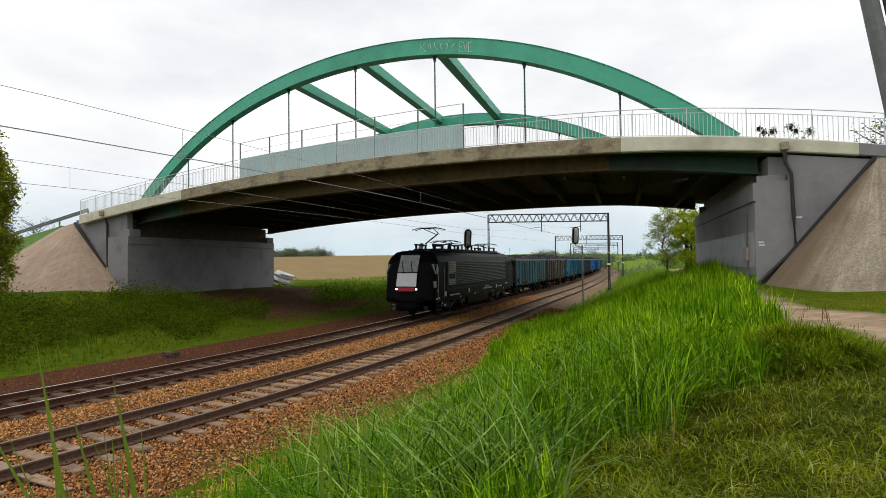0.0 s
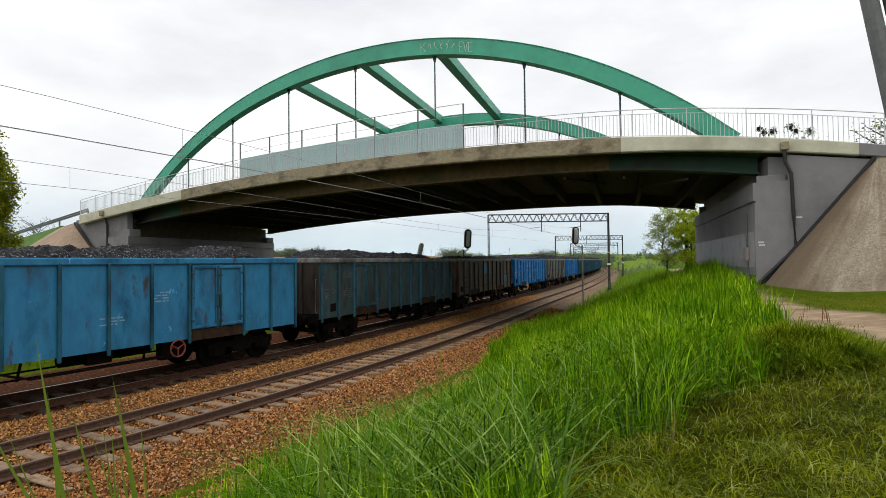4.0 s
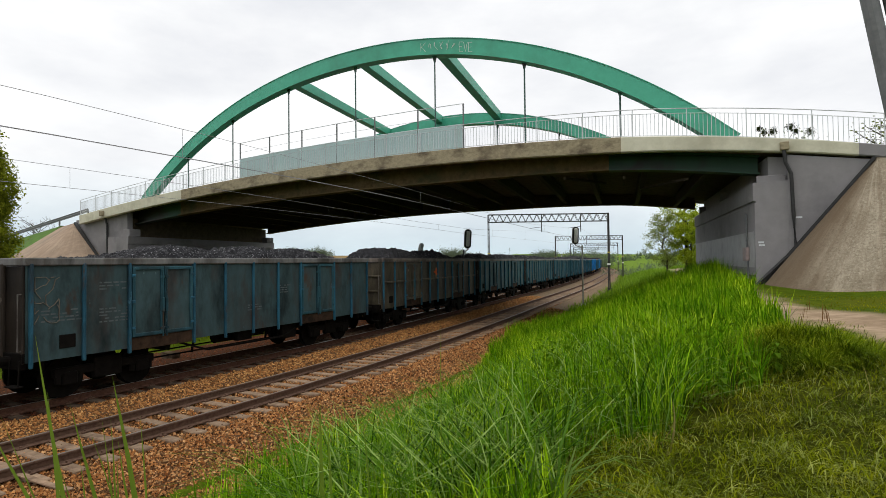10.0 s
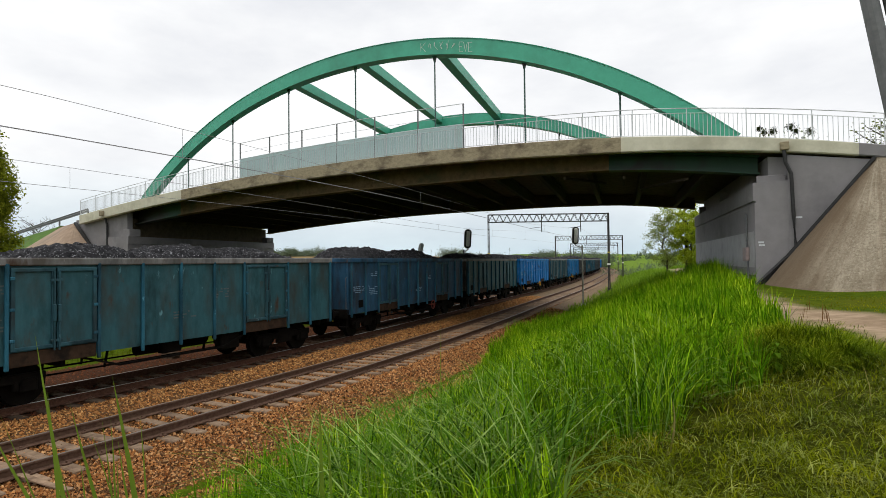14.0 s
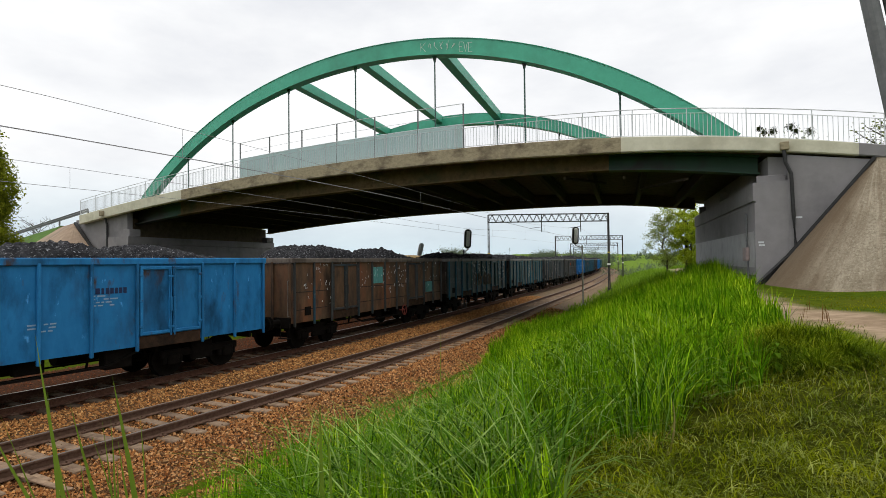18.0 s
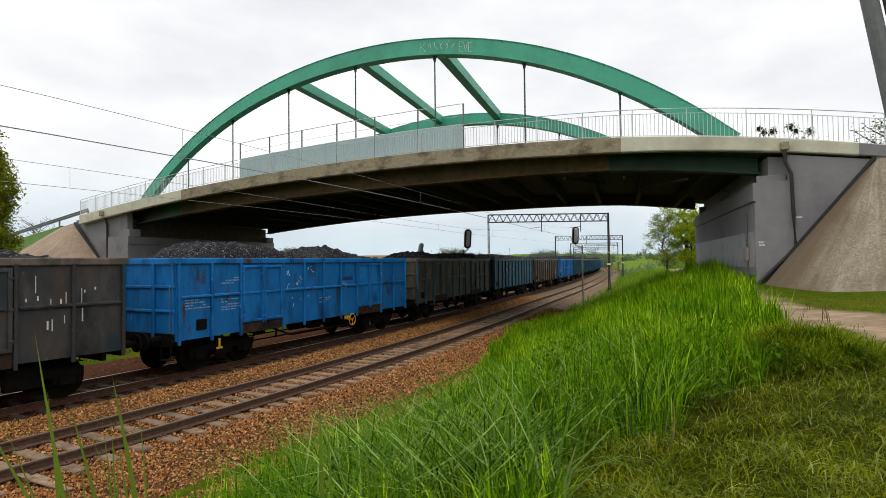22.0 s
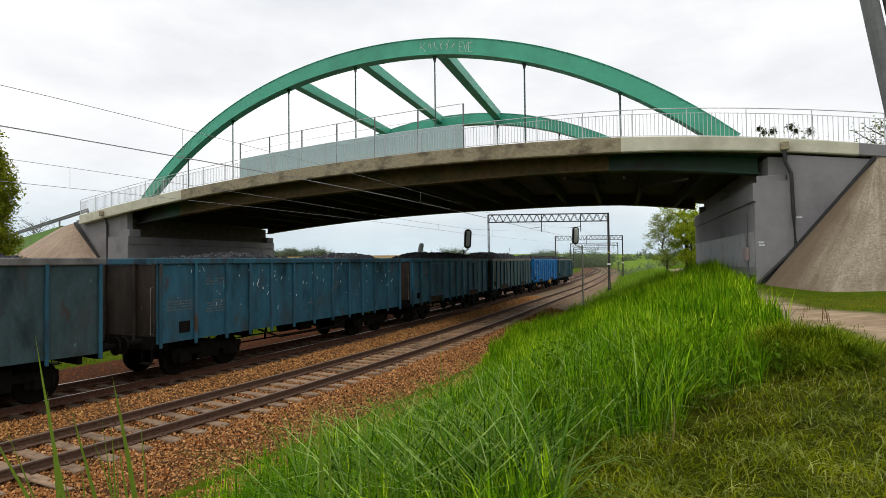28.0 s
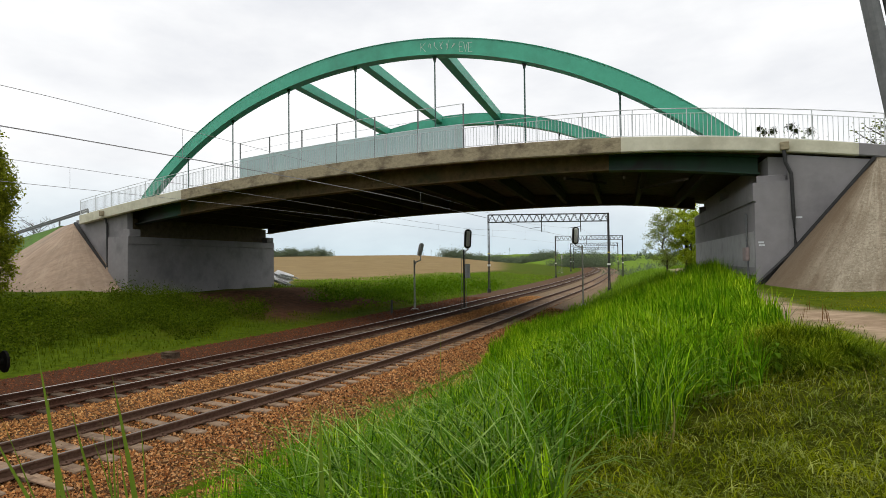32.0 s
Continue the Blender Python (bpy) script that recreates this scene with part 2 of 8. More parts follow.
def sweep(bm, sections, closed=True):
    """Skin a run of equal sections (lists of points); ends closed."""
    rings = [[bm.verts.new(p) for p in s] for s in sections]
    n = len(rings[0])
    for a, b in zip(rings, rings[1:]):
        for k in range(n if closed else n - 1):
            bm.faces.new((a[k], a[(k + 1) % n], b[(k + 1) % n], b[k]))
    if closed:
        bm.faces.new(rings[0][::-1])
        bm.faces.new(rings[-1])


def mesh_of(name, bm, material):
    bmesh.ops.recalc_face_normals(bm, faces=bm.faces[:])
    me = bpy.data.meshes.new(name)
    bm.to_mesh(me)
    bm.free()
    if material:
        me.materials.append(material)
    return me


def part(name, bm, material, parent=None, label=""):
    """Links a bmesh (or a ready mesh) as one mesh object under its thing."""
    me = bm if isinstance(bm, bpy.types.Mesh) else mesh_of(name, bm, material)
    ob = new(name, me)
    if parent is not None:
        ob.parent = parent
    if label:
        tagged(ob, label)
    return ob


def thing(name, label, category, m=None, group="", kind=""):
    ob = new(name)
    ob.empty_display_size = 0.2
    if m is not None:
        ob.matrix_basis = m
    return tagged(ob, label, category, group, kind)


def solid(name, bm, material, label, category, m=None, group="", kind=""):
    """A thing of one mesh."""
    ob = part(name, bm, material)
    if m is not None:
        ob.matrix_basis = m
    return tagged(ob, label, category, group, kind)


def smooth(ob):
    for p in ob.data.polygons:
        p.use_smooth = True
    return ob


# ---- the line of the railway: a far track, and a near track 4.24 m to its right ----
STEP = 0.5
SS = np.arange(-760.0, 900.0, STEP)
_k = np.interp(SS, [-60, -30, 0, 30, 60, 100, 150, 200, 900], [0, -0.0108, -0.0108, 0.00114, -0.00176, 0, -0.0008, -0.0013, -0.0013])


def _sum(f):
    return np.concatenate([[0], np.cumsum(0.5 * (f[1:] + f[:-1]) * STEP)])


_i0 = int(760 / STEP)
TH = _sum(_k)
TH += 0.5095 - TH[_i0]
TX, TY = _sum(np.sin(TH)), _sum(np.cos(TH))
TX += -10.0 - TX[_i0]
TY += 12.72 - TY[_i0]
GAP = 4.24


def on_track(s, off=0.0, z=0.0):
    a = np.interp(s, SS, TH)
    return Vector((np.interp(s, SS, TX) + off * math.cos(a), np.interp(s, SS, TY) - off * math.sin(a), z))


def track_pose(s, off=0.0, z=0.0):
    """Local +x runs along the line, away from the camera; local +y to its left."""
    p = on_track(s, off, z)
    return pose(p.x, p.y, p.z, 0, 0, 90 - math.degrees(float(np.interp(s, SS, TH))))


def track_coords(x, y):
    """For arrays of places: distance along the line and distance to its right."""
    pick = slice(_i0 - 130, _i0 + 1000, 2)
    tx, ty, th, ss = TX[pick], TY[pick], TH[pick], SS[pick]
    s, d = np.empty(len(x)), np.empty(len(x))
    for i in range(0, len(x), 4000):
        dx = x[i:i + 4000, None] - tx[None]
        dy = y[i:i + 4000, None] - ty[None]
        j = np.argmin(dx * dx + dy * dy, axis=1)
        k = np.arange(len(j))
        s[i:i + 4000] = ss[j] + dx[k, j] * np.sin(th[j]) + dy[k, j] * np.cos(th[j])
        d[i:i + 4000] = dx[k, j] * np.cos(th[j]) - dy[k, j] * np.sin(th[j])
    return s, d


# ---- the bridge's own axes: u along it, v across it from its near edge ----
AXIS = 29.7
V0 = 25.9 * math.cos(radians(AXIS))
BRIDGE = pose(V0 * math.sin(radians(AXIS)), V0 * math.cos(radians(AXIS)), 0, 0, 0, -AXIS)


def bridge_coords(x, y):
    c, s = math.cos(radians(AXIS)), math.sin(radians(AXIS))
    return x * c - y * s, x * s + y * c - V0


def deck_top(u):
    if u < -16.5:
        return 8.22 - 0.0021 * (u + 16.5) ** 2
    if u > 3.5:
        return deck_top(3.5) - 0.13 * (u - 3.5)
    return 8.22 - 0.0029 * (u + 16.5) ** 2 - 0.0049 * max(0.0, u + 7) ** 2


def sstep(a, b, x):
    t = np.clip((x - a) / (b - a), 0, 1)
    return t * t * (3 - 2 * t)


def ground_z(x, y):
    """Height of the ground for arrays of places."""
    x, y = np.asarray(x, float), np.asarray(y, float)
    s, d = track_coords(x, y)
    u, v = bridge_coords(x, y)
    z = np.full(len(x), -0.42)
    far = sstep(45, 110, s)
    bank_r = np.interp(d, [7.6, 9.3, 13.5, 15.5, 40, 120], [0, 0.58, 2.05, 2.4, 2.72, 2.9])
    bank_r = bank_r + sstep(8, 20, s) * sstep(9.5, 14, d) * 0.25
    bank_r = bank_r * (1 - 0.35 * far)
    bank_l = np.interp(-d, [4.2, 5.2, 8.5, 17.0, 24, 60, 200], [0, 0.05, 0.38, 1.78, 1.85, 2.3, 2.8])
    bank_l = bank_l * (1 - 0.45 * sstep(30, 60, s))
    z = z + np.where(d > 0, bank_r, bank_l)
    z = z - 0.5 * sstep(-2.5, 0.5, v) * sstep(24, 19, v) * sstep(-8.5, -13, d) * sstep(-40, -30, d)
    r = np.hypot(x, y)
    z = z + sstep(120, 800, r) * (11.5 - 6.5 * sstep(-60, 300, x - 0.15 * y)) * np.where(np.abs(d) < 900, sstep(6, 80, np.abs(d)), 1)
    z = z + 0.05 * np.sin(x * 1.3 + 0.7 * np.sin(y * 0.9)) * np.sin(y * 1.1) * sstep(7.5, 10, np.abs(d))
    return z


# ---- ground sheet to the horizon ----
def grid_lines(lo, hi, fine, out, grow=1.16):
    a = list(np.arange(lo, hi + 1e-6, fine))
    w = fine
    while a[-1] < out:
        w *= grow
        a.append(a[-1] + w)
    w = fine
    while a[0] > -out:
        w *= grow
        a.insert(0, a[0] - w)
    return np.array(a)


gx, gy = grid_lines(-48, 26, 0.5, 3600), grid_lines(-8, 62, 0.5, 3600)
GX, GY = np.meshgrid(gx, gy)
gz = ground_z(GX.ravel(), GY.ravel())
nx, ny = len(gx), len(gy)
idx = np.arange(nx * ny).reshape(ny, nx)
faces = np.stack([idx[:-1, :-1], idx[:-1, 1:], idx[1:, 1:], idx[1:, :-1]], -1).reshape(-1, 4)
me = bpy.data.meshes.new("ground")
me.from_pydata(np.stack([GX.ravel(), GY.ravel(), gz], 1).tolist(), [], faces.tolist())
me.materials.append(M_GROUND)
zs, zd = track_coords(GX.ravel(), GY.ravel())
zu, zv = bridge_coords(GX.ravel(), GY.ravel())
wob = 0.5 * np.sin(GX.ravel() * 0.9) * np.sin(GY.ravel() * 0.8 + 1)


def path_at(s):
    """How far right of the far track the trodden path runs."""
    return np.interp(s, [-30, -5, 2.4, 4.5, 5.5, 6.6, 20, 60], [19.0, 18.0, 16.95, 16.45, 16.2, 15.6, 14.3, 14.4])


path_d = path_at(zs)
dirt = np.clip(1.9 - np.abs(zd - path_d + 0.12 * wob) / np.interp(zs, [1.5, 4.5, 5.5, 6.8], [0.6, 0.62, 0.55, 0.33]), 0, 1) * (zs > -30) * (zs < 75)
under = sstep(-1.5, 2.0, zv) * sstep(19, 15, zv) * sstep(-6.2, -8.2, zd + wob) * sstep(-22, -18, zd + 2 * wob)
field = sstep(56, 62, GY.ravel()) * sstep(-22, -26, zd + wob) * sstep(0.13, 0.08, GX.ravel() / np.maximum(GY.ravel(), 1)) * (GY.ravel() < 1100)
meadow = sstep(30, 45, zs) * sstep(7.0, 9.0, zd)
# ground among the near cut blades, coloured dark for the shade in their gaps
gap_shade = sstep(7.5, 5.0, np.hypot(GX.ravel() - 1.5, GY.ravel() - 3.0))
for nm_, val in (("dirt", dirt), ("soil", under), ("field", field), ("meadow", meadow), ("gap_shade", gap_shade)):
    at_ = me.attributes.new(nm_, "FLOAT", "POINT")
    at_.data.foreach_set("value", val.astype(np.float32))


def zone(material, attribute, dark, light, scale):
    """Lets another ground surface show where the sheet's attribute says."""
    t = material.node_tree
    b = t.nodes["Principled BSDF"]
    old = b.inputs["Base Color"].links[0].from_socket
    at = t.nodes.new("ShaderNodeAttribute")
    at.attribute_name = attribute
    co = t.nodes.new("ShaderNodeTexCoord")
    n = t.nodes.new("ShaderNodeTexNoise")
    n.inputs["Scale"].default_value, n.inputs["Detail"].default_value = scale, 9.0
    n.inputs["Roughness"].default_value = 0.7
    t.links.new(co.outputs["Object"], n.inputs["Vector"])
    r = t.nodes.new("ShaderNodeValToRGB")
    r.color_ramp.elements[0].position, r.color_ramp.elements[1].position = 0.32, 0.68
    r.color_ramp.elements[0].color, r.color_ramp.elements[1].color = (*dark, 1), (*light, 1)
    t.links.new(n.outputs["Fac"], r.inputs["Fac"])
    x = t.nodes.new("ShaderNodeMix")
    x.data_type = "RGBA"
    t.links.new(at.outputs["Fac"], x.inputs[0])
    t.links.new(old, x.inputs[6])
    t.links.new(r.outputs[0], x.inputs[7])
    t.links.new(x.outputs[2], b.inputs["Base Color"])


zone(M_GROUND, "field", (0.17, 0.12, 0.055), (0.24, 0.175, 0.085), 0.12)
zone(M_GROUND, "meadow", (0.085, 0.15, 0.012), (0.15, 0.225, 0.03), 0.8)
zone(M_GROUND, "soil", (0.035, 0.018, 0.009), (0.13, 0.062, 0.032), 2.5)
# darker ground colour standing in for shade between the cut blades
zone(M_GROUND, "gap_shade", (0.014, 0.018, 0.0015), (0.05, 0.056, 0.004), 9.0)
zone(M_GROUND, "dirt", (0.17, 0.115, 0.07), (0.40, 0.30, 0.205), 1.6)
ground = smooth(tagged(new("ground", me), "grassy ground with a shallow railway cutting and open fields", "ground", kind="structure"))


# ---- railway: bed, rails ----
def along(s0, s1, near=60.0):
    out, s = [], s0
    while s < s1:
        out.append(s)
        s += 1.0 if s < near else 4.0
    return out + [s1]


bm = bmesh.new()
PROFILE = [(-6.3, -0.52), (-4.9, -0.35), (-2.6, -0.27), (-1.3, -0.215), (1.3, -0.215), (1.75, -0.16), (2.4, -0.17), (2.9, -0.225), (5.65, -0.225), (6.1, -0.215), (7.25, -0.46), (8.6, -0.5)]
sweep(bm, [[on_track(s, d, z) for d, z in PROFILE] for s in along(-70, 420)], closed=False)
ballast_bed = smooth(solid("ballast_bed", bm, M_BALLASTBED, "brown crushed-stone bed under two railway tracks", "ballast", kind="structure"))
at_ = ballast_bed.data.attributes.new("rusty", "FLOAT", "POINT")
at_.data.foreach_set("value", np.array([1.0 if i % len(PROFILE) < 5 else 0.0 for i in range(len(ballast_bed.data.vertices))], np.float32))
at_ = ballast_bed.data.attributes.new("dry", "FLOAT", "POINT")
at_.data.foreach_set("value", np.array([float(sstep(16, 34, s)) * (0.3 if k < 5 else 1.0) for s in along(-70, 420) for k in range(len(PROFILE))], np.float32))
zone(M_BALLASTBED, "rusty", (0.022, 0.011, 0.006), (0.10, 0.045, 0.025), 30.0)
# paler far bed, without the dark gap tones
zone(M_BALLASTBED, "dry", (0.10, 0.07, 0.044), (0.235, 0.17, 0.108), 14.0)

RAIL = [(-0.075, -0.172), (0.075, -0.172), (0.075, -0.155), (0.012, -0.13), (0.012, -0.045), (0.036, -0.035), (0.036, -0.006), (0.028, 0.0), (-0.028, 0.0), (-0.036, -0.006), (-0.036, -0.035), (-0.012, -0.045), (-0.012, -0.13), (-0.075, -0.155)]
for name, centre in (("far", 0.0), ("near", GAP)):
    line = thing("railway_track", "rusty steel rails on weathered sleepers in brown ballast", "railway track", kind="structure")
    for side in (-0.7535, 0.7535):
        off = centre + side
        bm = bmesh.new()
        sweep(bm, [[on_track(s, off + a, b) for a, b in RAIL] for s in along(-70, 420)])
        rail = part("rail", bm, M_RAIL_FAR if name == "far" else M_RAIL, line, "rust-brown steel rail")
        bm = bmesh.new()
        sweep(bm, [[on_track(s, off + a, b) for a, b in ((-0.03, 0.0005), (0.03, 0.0005), (0.022, 0.004), (-0.022, 0.004))] for s in along(-70, 420)])
        part("running_band", bm, M_RAILHEAD if name == "far" else M_RAILHEAD_DULL, rail, "worn running band")
    if name == "far":
        far_track = line
    else:
        near_track = line

# ---- bridge ----
bridge = thing("road_bridge", "green steel arch road bridge with concrete edge beam over railway", "bridge", BRIDGE)
U0, U1 = -43.5, 9.0


def steps(a, b, w):
    n = max(1, round((b - a) / w))
    return [a + (b - a) * i / n for i in range(n + 1)]


def run(bm, a, b, sec, w=1.5):
    """A section (v, height above the road line) run along the bridge."""
    sweep(bm, [[(u, v, deck_top(u) + h) for v, h in sec] for u in steps(a, b, w)])


for a, b, m, lab in ((-43.5, -31.95, M_CREAM, "cream painted edge beam"), (-31.95, -5.1, M_CONC, "stained weathered concrete edge beam"),
                     (-5.1, 2.4, M_CREAM, "cream painted edge beam"), (2.4, 9.0, M_GREY_WALL, "grey painted edge beam")):
    bm = bmesh.new()
    secs = []
    for u in steps(a, b, 1.0):
        th = 0.65 - 0.025 * min(10.0, max(0.0, u + 7))
        secs.append([(u, v, deck_top(u) + h) for v, h in ((0, -0.02), (0.02, 0), (0.4, 0), (0.4, 0.02 - th), (0.04, -th), (0, 0.04 - th))])
    sweep(bm, secs)
    part("edge_beam", bm, m, bridge, lab)
bm = bmesh.new()
run(bm, U0, U1, [(17.1, 0), (17.5, 0), (17.5, -0.6), (17.1, -0.6)])
part("edge_beam", bm, M_CONC, bridge, "far concrete edge beam")
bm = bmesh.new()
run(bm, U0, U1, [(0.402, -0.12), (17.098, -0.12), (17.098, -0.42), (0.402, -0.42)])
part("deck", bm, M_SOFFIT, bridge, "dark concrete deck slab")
for v, a, b, m, lab in ((1.0, -38.2, -33.5, M_GREEN_DARK, "dark green steel edge girder"), (1.0, -33.5, -5.6, M_GIRDER_BROWN, "brown steel edge girder"), (1.0, -5.6, -0.2, M_GREEN_DARK, "dark green steel edge girder"),
                        (15.9, -38.2, -0.6, M_GIRDER_BROWN, "brown steel edge girder")):
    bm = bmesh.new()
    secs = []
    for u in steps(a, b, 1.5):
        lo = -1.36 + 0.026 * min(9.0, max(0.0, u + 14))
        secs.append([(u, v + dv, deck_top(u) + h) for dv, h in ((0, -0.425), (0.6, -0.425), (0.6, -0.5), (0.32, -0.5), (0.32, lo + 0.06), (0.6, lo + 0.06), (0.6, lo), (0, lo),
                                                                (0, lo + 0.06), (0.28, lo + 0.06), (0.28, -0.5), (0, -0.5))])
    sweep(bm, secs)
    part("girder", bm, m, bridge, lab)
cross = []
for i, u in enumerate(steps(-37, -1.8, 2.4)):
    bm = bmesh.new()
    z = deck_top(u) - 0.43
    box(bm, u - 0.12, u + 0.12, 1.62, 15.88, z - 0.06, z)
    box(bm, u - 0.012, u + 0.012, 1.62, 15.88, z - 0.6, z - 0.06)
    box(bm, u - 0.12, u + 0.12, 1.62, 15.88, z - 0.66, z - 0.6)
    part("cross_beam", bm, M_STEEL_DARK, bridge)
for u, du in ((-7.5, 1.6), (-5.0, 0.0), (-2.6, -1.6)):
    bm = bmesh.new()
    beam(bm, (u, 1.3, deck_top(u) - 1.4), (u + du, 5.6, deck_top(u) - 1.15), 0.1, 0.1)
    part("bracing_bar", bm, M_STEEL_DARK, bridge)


def arch_z(u):
    q = u + 19.15
    return 14.39 + 0.01406 * q - 0.01600 * q * q - 5.2e-5 * q ** 3 - 1.07e-5 * q ** 4


def arch_pt(u, v, depth):
    e = 0.05
    slope = (arch_z(u + e) - arch_z(u - e)) / (2 * e)
    n = Vector((slope, 0, -1)).normalized()
    return Vector((u, v, arch_z(u))) + n * depth


HANGERS = (-32.9, -28.6, -23.85, -18.95, -14.0, -9.3, -5.1)
for v, lab in ((1.44, "green painted steel box arch"), (15.94, "green painted steel box arch")):
    bm = bmesh.new()
    secs = []
    for u in steps(-37.7, -0.75, 0.8):
        dp = 0.84 - 0.12 * abs(u + 19) / 19
        secs.append([arch_pt(u, v - 0.28, 0), arch_pt(u, v + 0.28, 0), arch_pt(u, v + 0.28, 0.03), arch_pt(u, v + 0.25, 0.03), arch_pt(u, v + 0.25, dp - 0.03), arch_pt(u, v + 0.28, dp - 0.03),
                     arch_pt(u, v + 0.28, dp), arch_pt(u, v - 0.28, dp), arch_pt(u, v - 0.28, dp - 0.03), arch_pt(u, v - 0.25, dp - 0.03), arch_pt(u, v - 0.25, 0.03), arch_pt(u, v - 0.28, 0.03)])
    sweep(bm, secs)
    arch = part("arch", bm, M_GREEN, bridge, lab)
    if v < 5:
        near_arch = arch
    for u in HANGERS:
        bm = bmesh.new()
        top = arch_pt(u, v, 0.82).z
        rod(bm, (u, v, deck_top(u) - 0.3), (u, v, top - 0.2), 0.04, 8)
        hanger = part("hanger", bm, M_HANGER, bridge, "dark teal steel hanger rod")
        bm = bmesh.new()
        g = [bm.verts.new(p) for p in ((u - 0.14, v - 0.02, top + 0.05), (u + 0.14, v - 0.02, top + 0.05), (u + 0.05, v - 0.02, top - 0.3), (u - 0.05, v - 0.02, top - 0.3))]
        f = bm.faces.new(g)
        ex = bmesh.ops.extrude_face_region(bm, geom=[f])
        bmesh.ops.translate(bm, vec=(0, 0.04, 0), verts=[e for e in ex["geom"] if isinstance(e, bmesh.types.BMVert)])
        part("gusset", bm, M_GREEN_DARK, hanger)
for u in (-23.85, -18.95, -14.0):
    bm = bmesh.new()
    z = arch_z(u) + 0.06
    soft_box(bm, u - 0.22, u + 0.32, 1.7, 15.68, z - 0.56, z, 0.015)
    part("cross_brace", bm, M_GREEN, bridge, "green painted steel cross brace")

SKEW = Matrix(((1, -0.215, 0, 0.3), (0, 1, 0, 0), (0, 0, 1, 0), (0, 0, 0, 1)))
SKEW_W = pose(-0.26, 0, 0) @ SKEW
for o in bridge.children_recursive:
    o.data.transform(SKEW)

# railing of the near edge: posts, two rails, bars
railing = thing("bridge_railing", "pale galvanised steel bar railing along the bridge edge", "railing", BRIDGE)
for h, r in ((1.1, 0.017), (0.92, 0.012), (0.08, 0.012)):
    bm = bmesh.new()
    tube(bm, [(u, 0.14, deck_top(u) + h) for u in steps(-43.3, 3.4, 1.0)], r, 6)
    part("rail", bm, M_GALV, railing)
for u in steps(-43.3, 3.4, 1.95):
    bm = bmesh.new()
    box(bm, -0.015, 0.015, -0.015, 0.015, 0, 1.09)
    p = part("post", bm, M_GALV, railing)
    p.location = (u, 0.14, deck_top(u))
bm = bmesh.new()
rod(bm, (0, 0, 0.08), (0, 0, 0.92), 0.0105, 5, caps=False)
bar_mesh = mesh_of("bar", bm, M_GALV)
for u in steps(-43.2, 3.3, 0.14):
    p = part("bar", bar_mesh, None, railing)
    p.location = (u, 0.14, deck_top(u))
far_railing = thing("bridge_railing", "pale galvanised steel bar railing on the far bridge edge", "railing", BRIDGE @ pose(-3.73, 0, 0))
for h, r in ((1.1, 0.017), (0.92, 0.012), (0.08, 0.012)):
    bm = bmesh.new()
    tube(bm, [(u, 17.36, deck_top(u) + h) for u in steps(-43.3, 8.9, 1.0)], r, 5)
    part("rail", bm, M_GALV, far_railing)
bm = bmesh.new()
for u in steps(-43.2, 8.8, 0.16):
    rod(bm, (u, 17.36, deck_top(u) + 0.1), (u, 17.36, deck_top(u) + 0.92), 0.011, 4, caps=False)
tagged(part("bars", bm, M_GALV, far_railing), kind="stuff")

screen = thing("safety_screen", "pale blue-grey safety screen panels on tall posts above the tracks", "screen", BRIDGE)
SU = [-26.6, -24.2, -21.75, -19.3, -16.85, -14.3, -11.85]
for a, b in zip(SU, SU[1:]):
    bm = bmesh.new()
    sweep(bm, [[(u, 0.22, deck_top(u) + 0.03), (u, 0.25, deck_top(u) + 0.03), (u, 0.25, deck_top(u) + 1.16), (u, 0.22, deck_top(u) + 1.16)] for u in (a + 0.03, (a + b) / 2, b - 0.03)])
    part("panel", bm, M_SCREEN, screen, "pale blue-grey sheet panel")
for u in SU:
    bm = bmesh.new()
    box(bm, u - 0.028, u + 0.028, 0.26, 0.31, deck_top(u), deck_top(u) + 2.1)
    part("post", bm, M_MAST_GREY, screen)
for h in (2.1, 1.55):
    bm = bmesh.new()
    tube(bm, [(u, 0.285, deck_top(u) + h) for u in SU], 0.018 if h > 2 else 0.008, 6)
    part("rail", bm, M_GALV, screen)

# abutments
left_abutment = thing("abutment", "grey painted concrete bridge abutment with a bearing shelf", "abutment", BRIDGE)


def prism(bm, pts, v0, v1):
    """A polygon of (u, z) pushed from v0 to v1."""
    a = [bm.verts.new((u, v0, z)) for u, z in pts]
    b = [bm.verts.new((u, v1, z)) for u, z in pts]
    bm.faces.new(a)
    bm.faces.new(b[::-1])
    n = len(pts)
    for i in range(n):
        bm.faces.new((a[i], a[(i + 1) % n], b[(i + 1) % n], b[i]))


bm = bmesh.new()
prism(bm, [(-37.5, 0.5), (-37.5, 4.42), (-37.54, 4.44), (-37.54, 4.48), (-37.46, 4.5), (-37.46, 5.0), (-39.85, 5.0), (-39.85, 0.5)], 0.15, 16.6)
bmesh.ops.transform(bm, matrix=SKEW_W, verts=bm.verts)
part("front_wall", bm, M_GREY_WALL, left_abutment)
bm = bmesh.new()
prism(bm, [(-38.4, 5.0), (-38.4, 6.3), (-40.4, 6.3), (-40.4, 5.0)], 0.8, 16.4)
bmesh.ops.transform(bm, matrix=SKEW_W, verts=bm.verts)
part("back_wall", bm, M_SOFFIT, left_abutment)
for v in (0.3, 15.6):
    bm = bmesh.new()
    soft_box(bm, -38.2 - 0.215 * v, -37.5 - 0.215 * v, v, v + 0.8, 5.002, 5.5, 0.02)
    part("bearing_block", bm, M_GREY_WALL, left_abutment)
bm = bmesh.new()
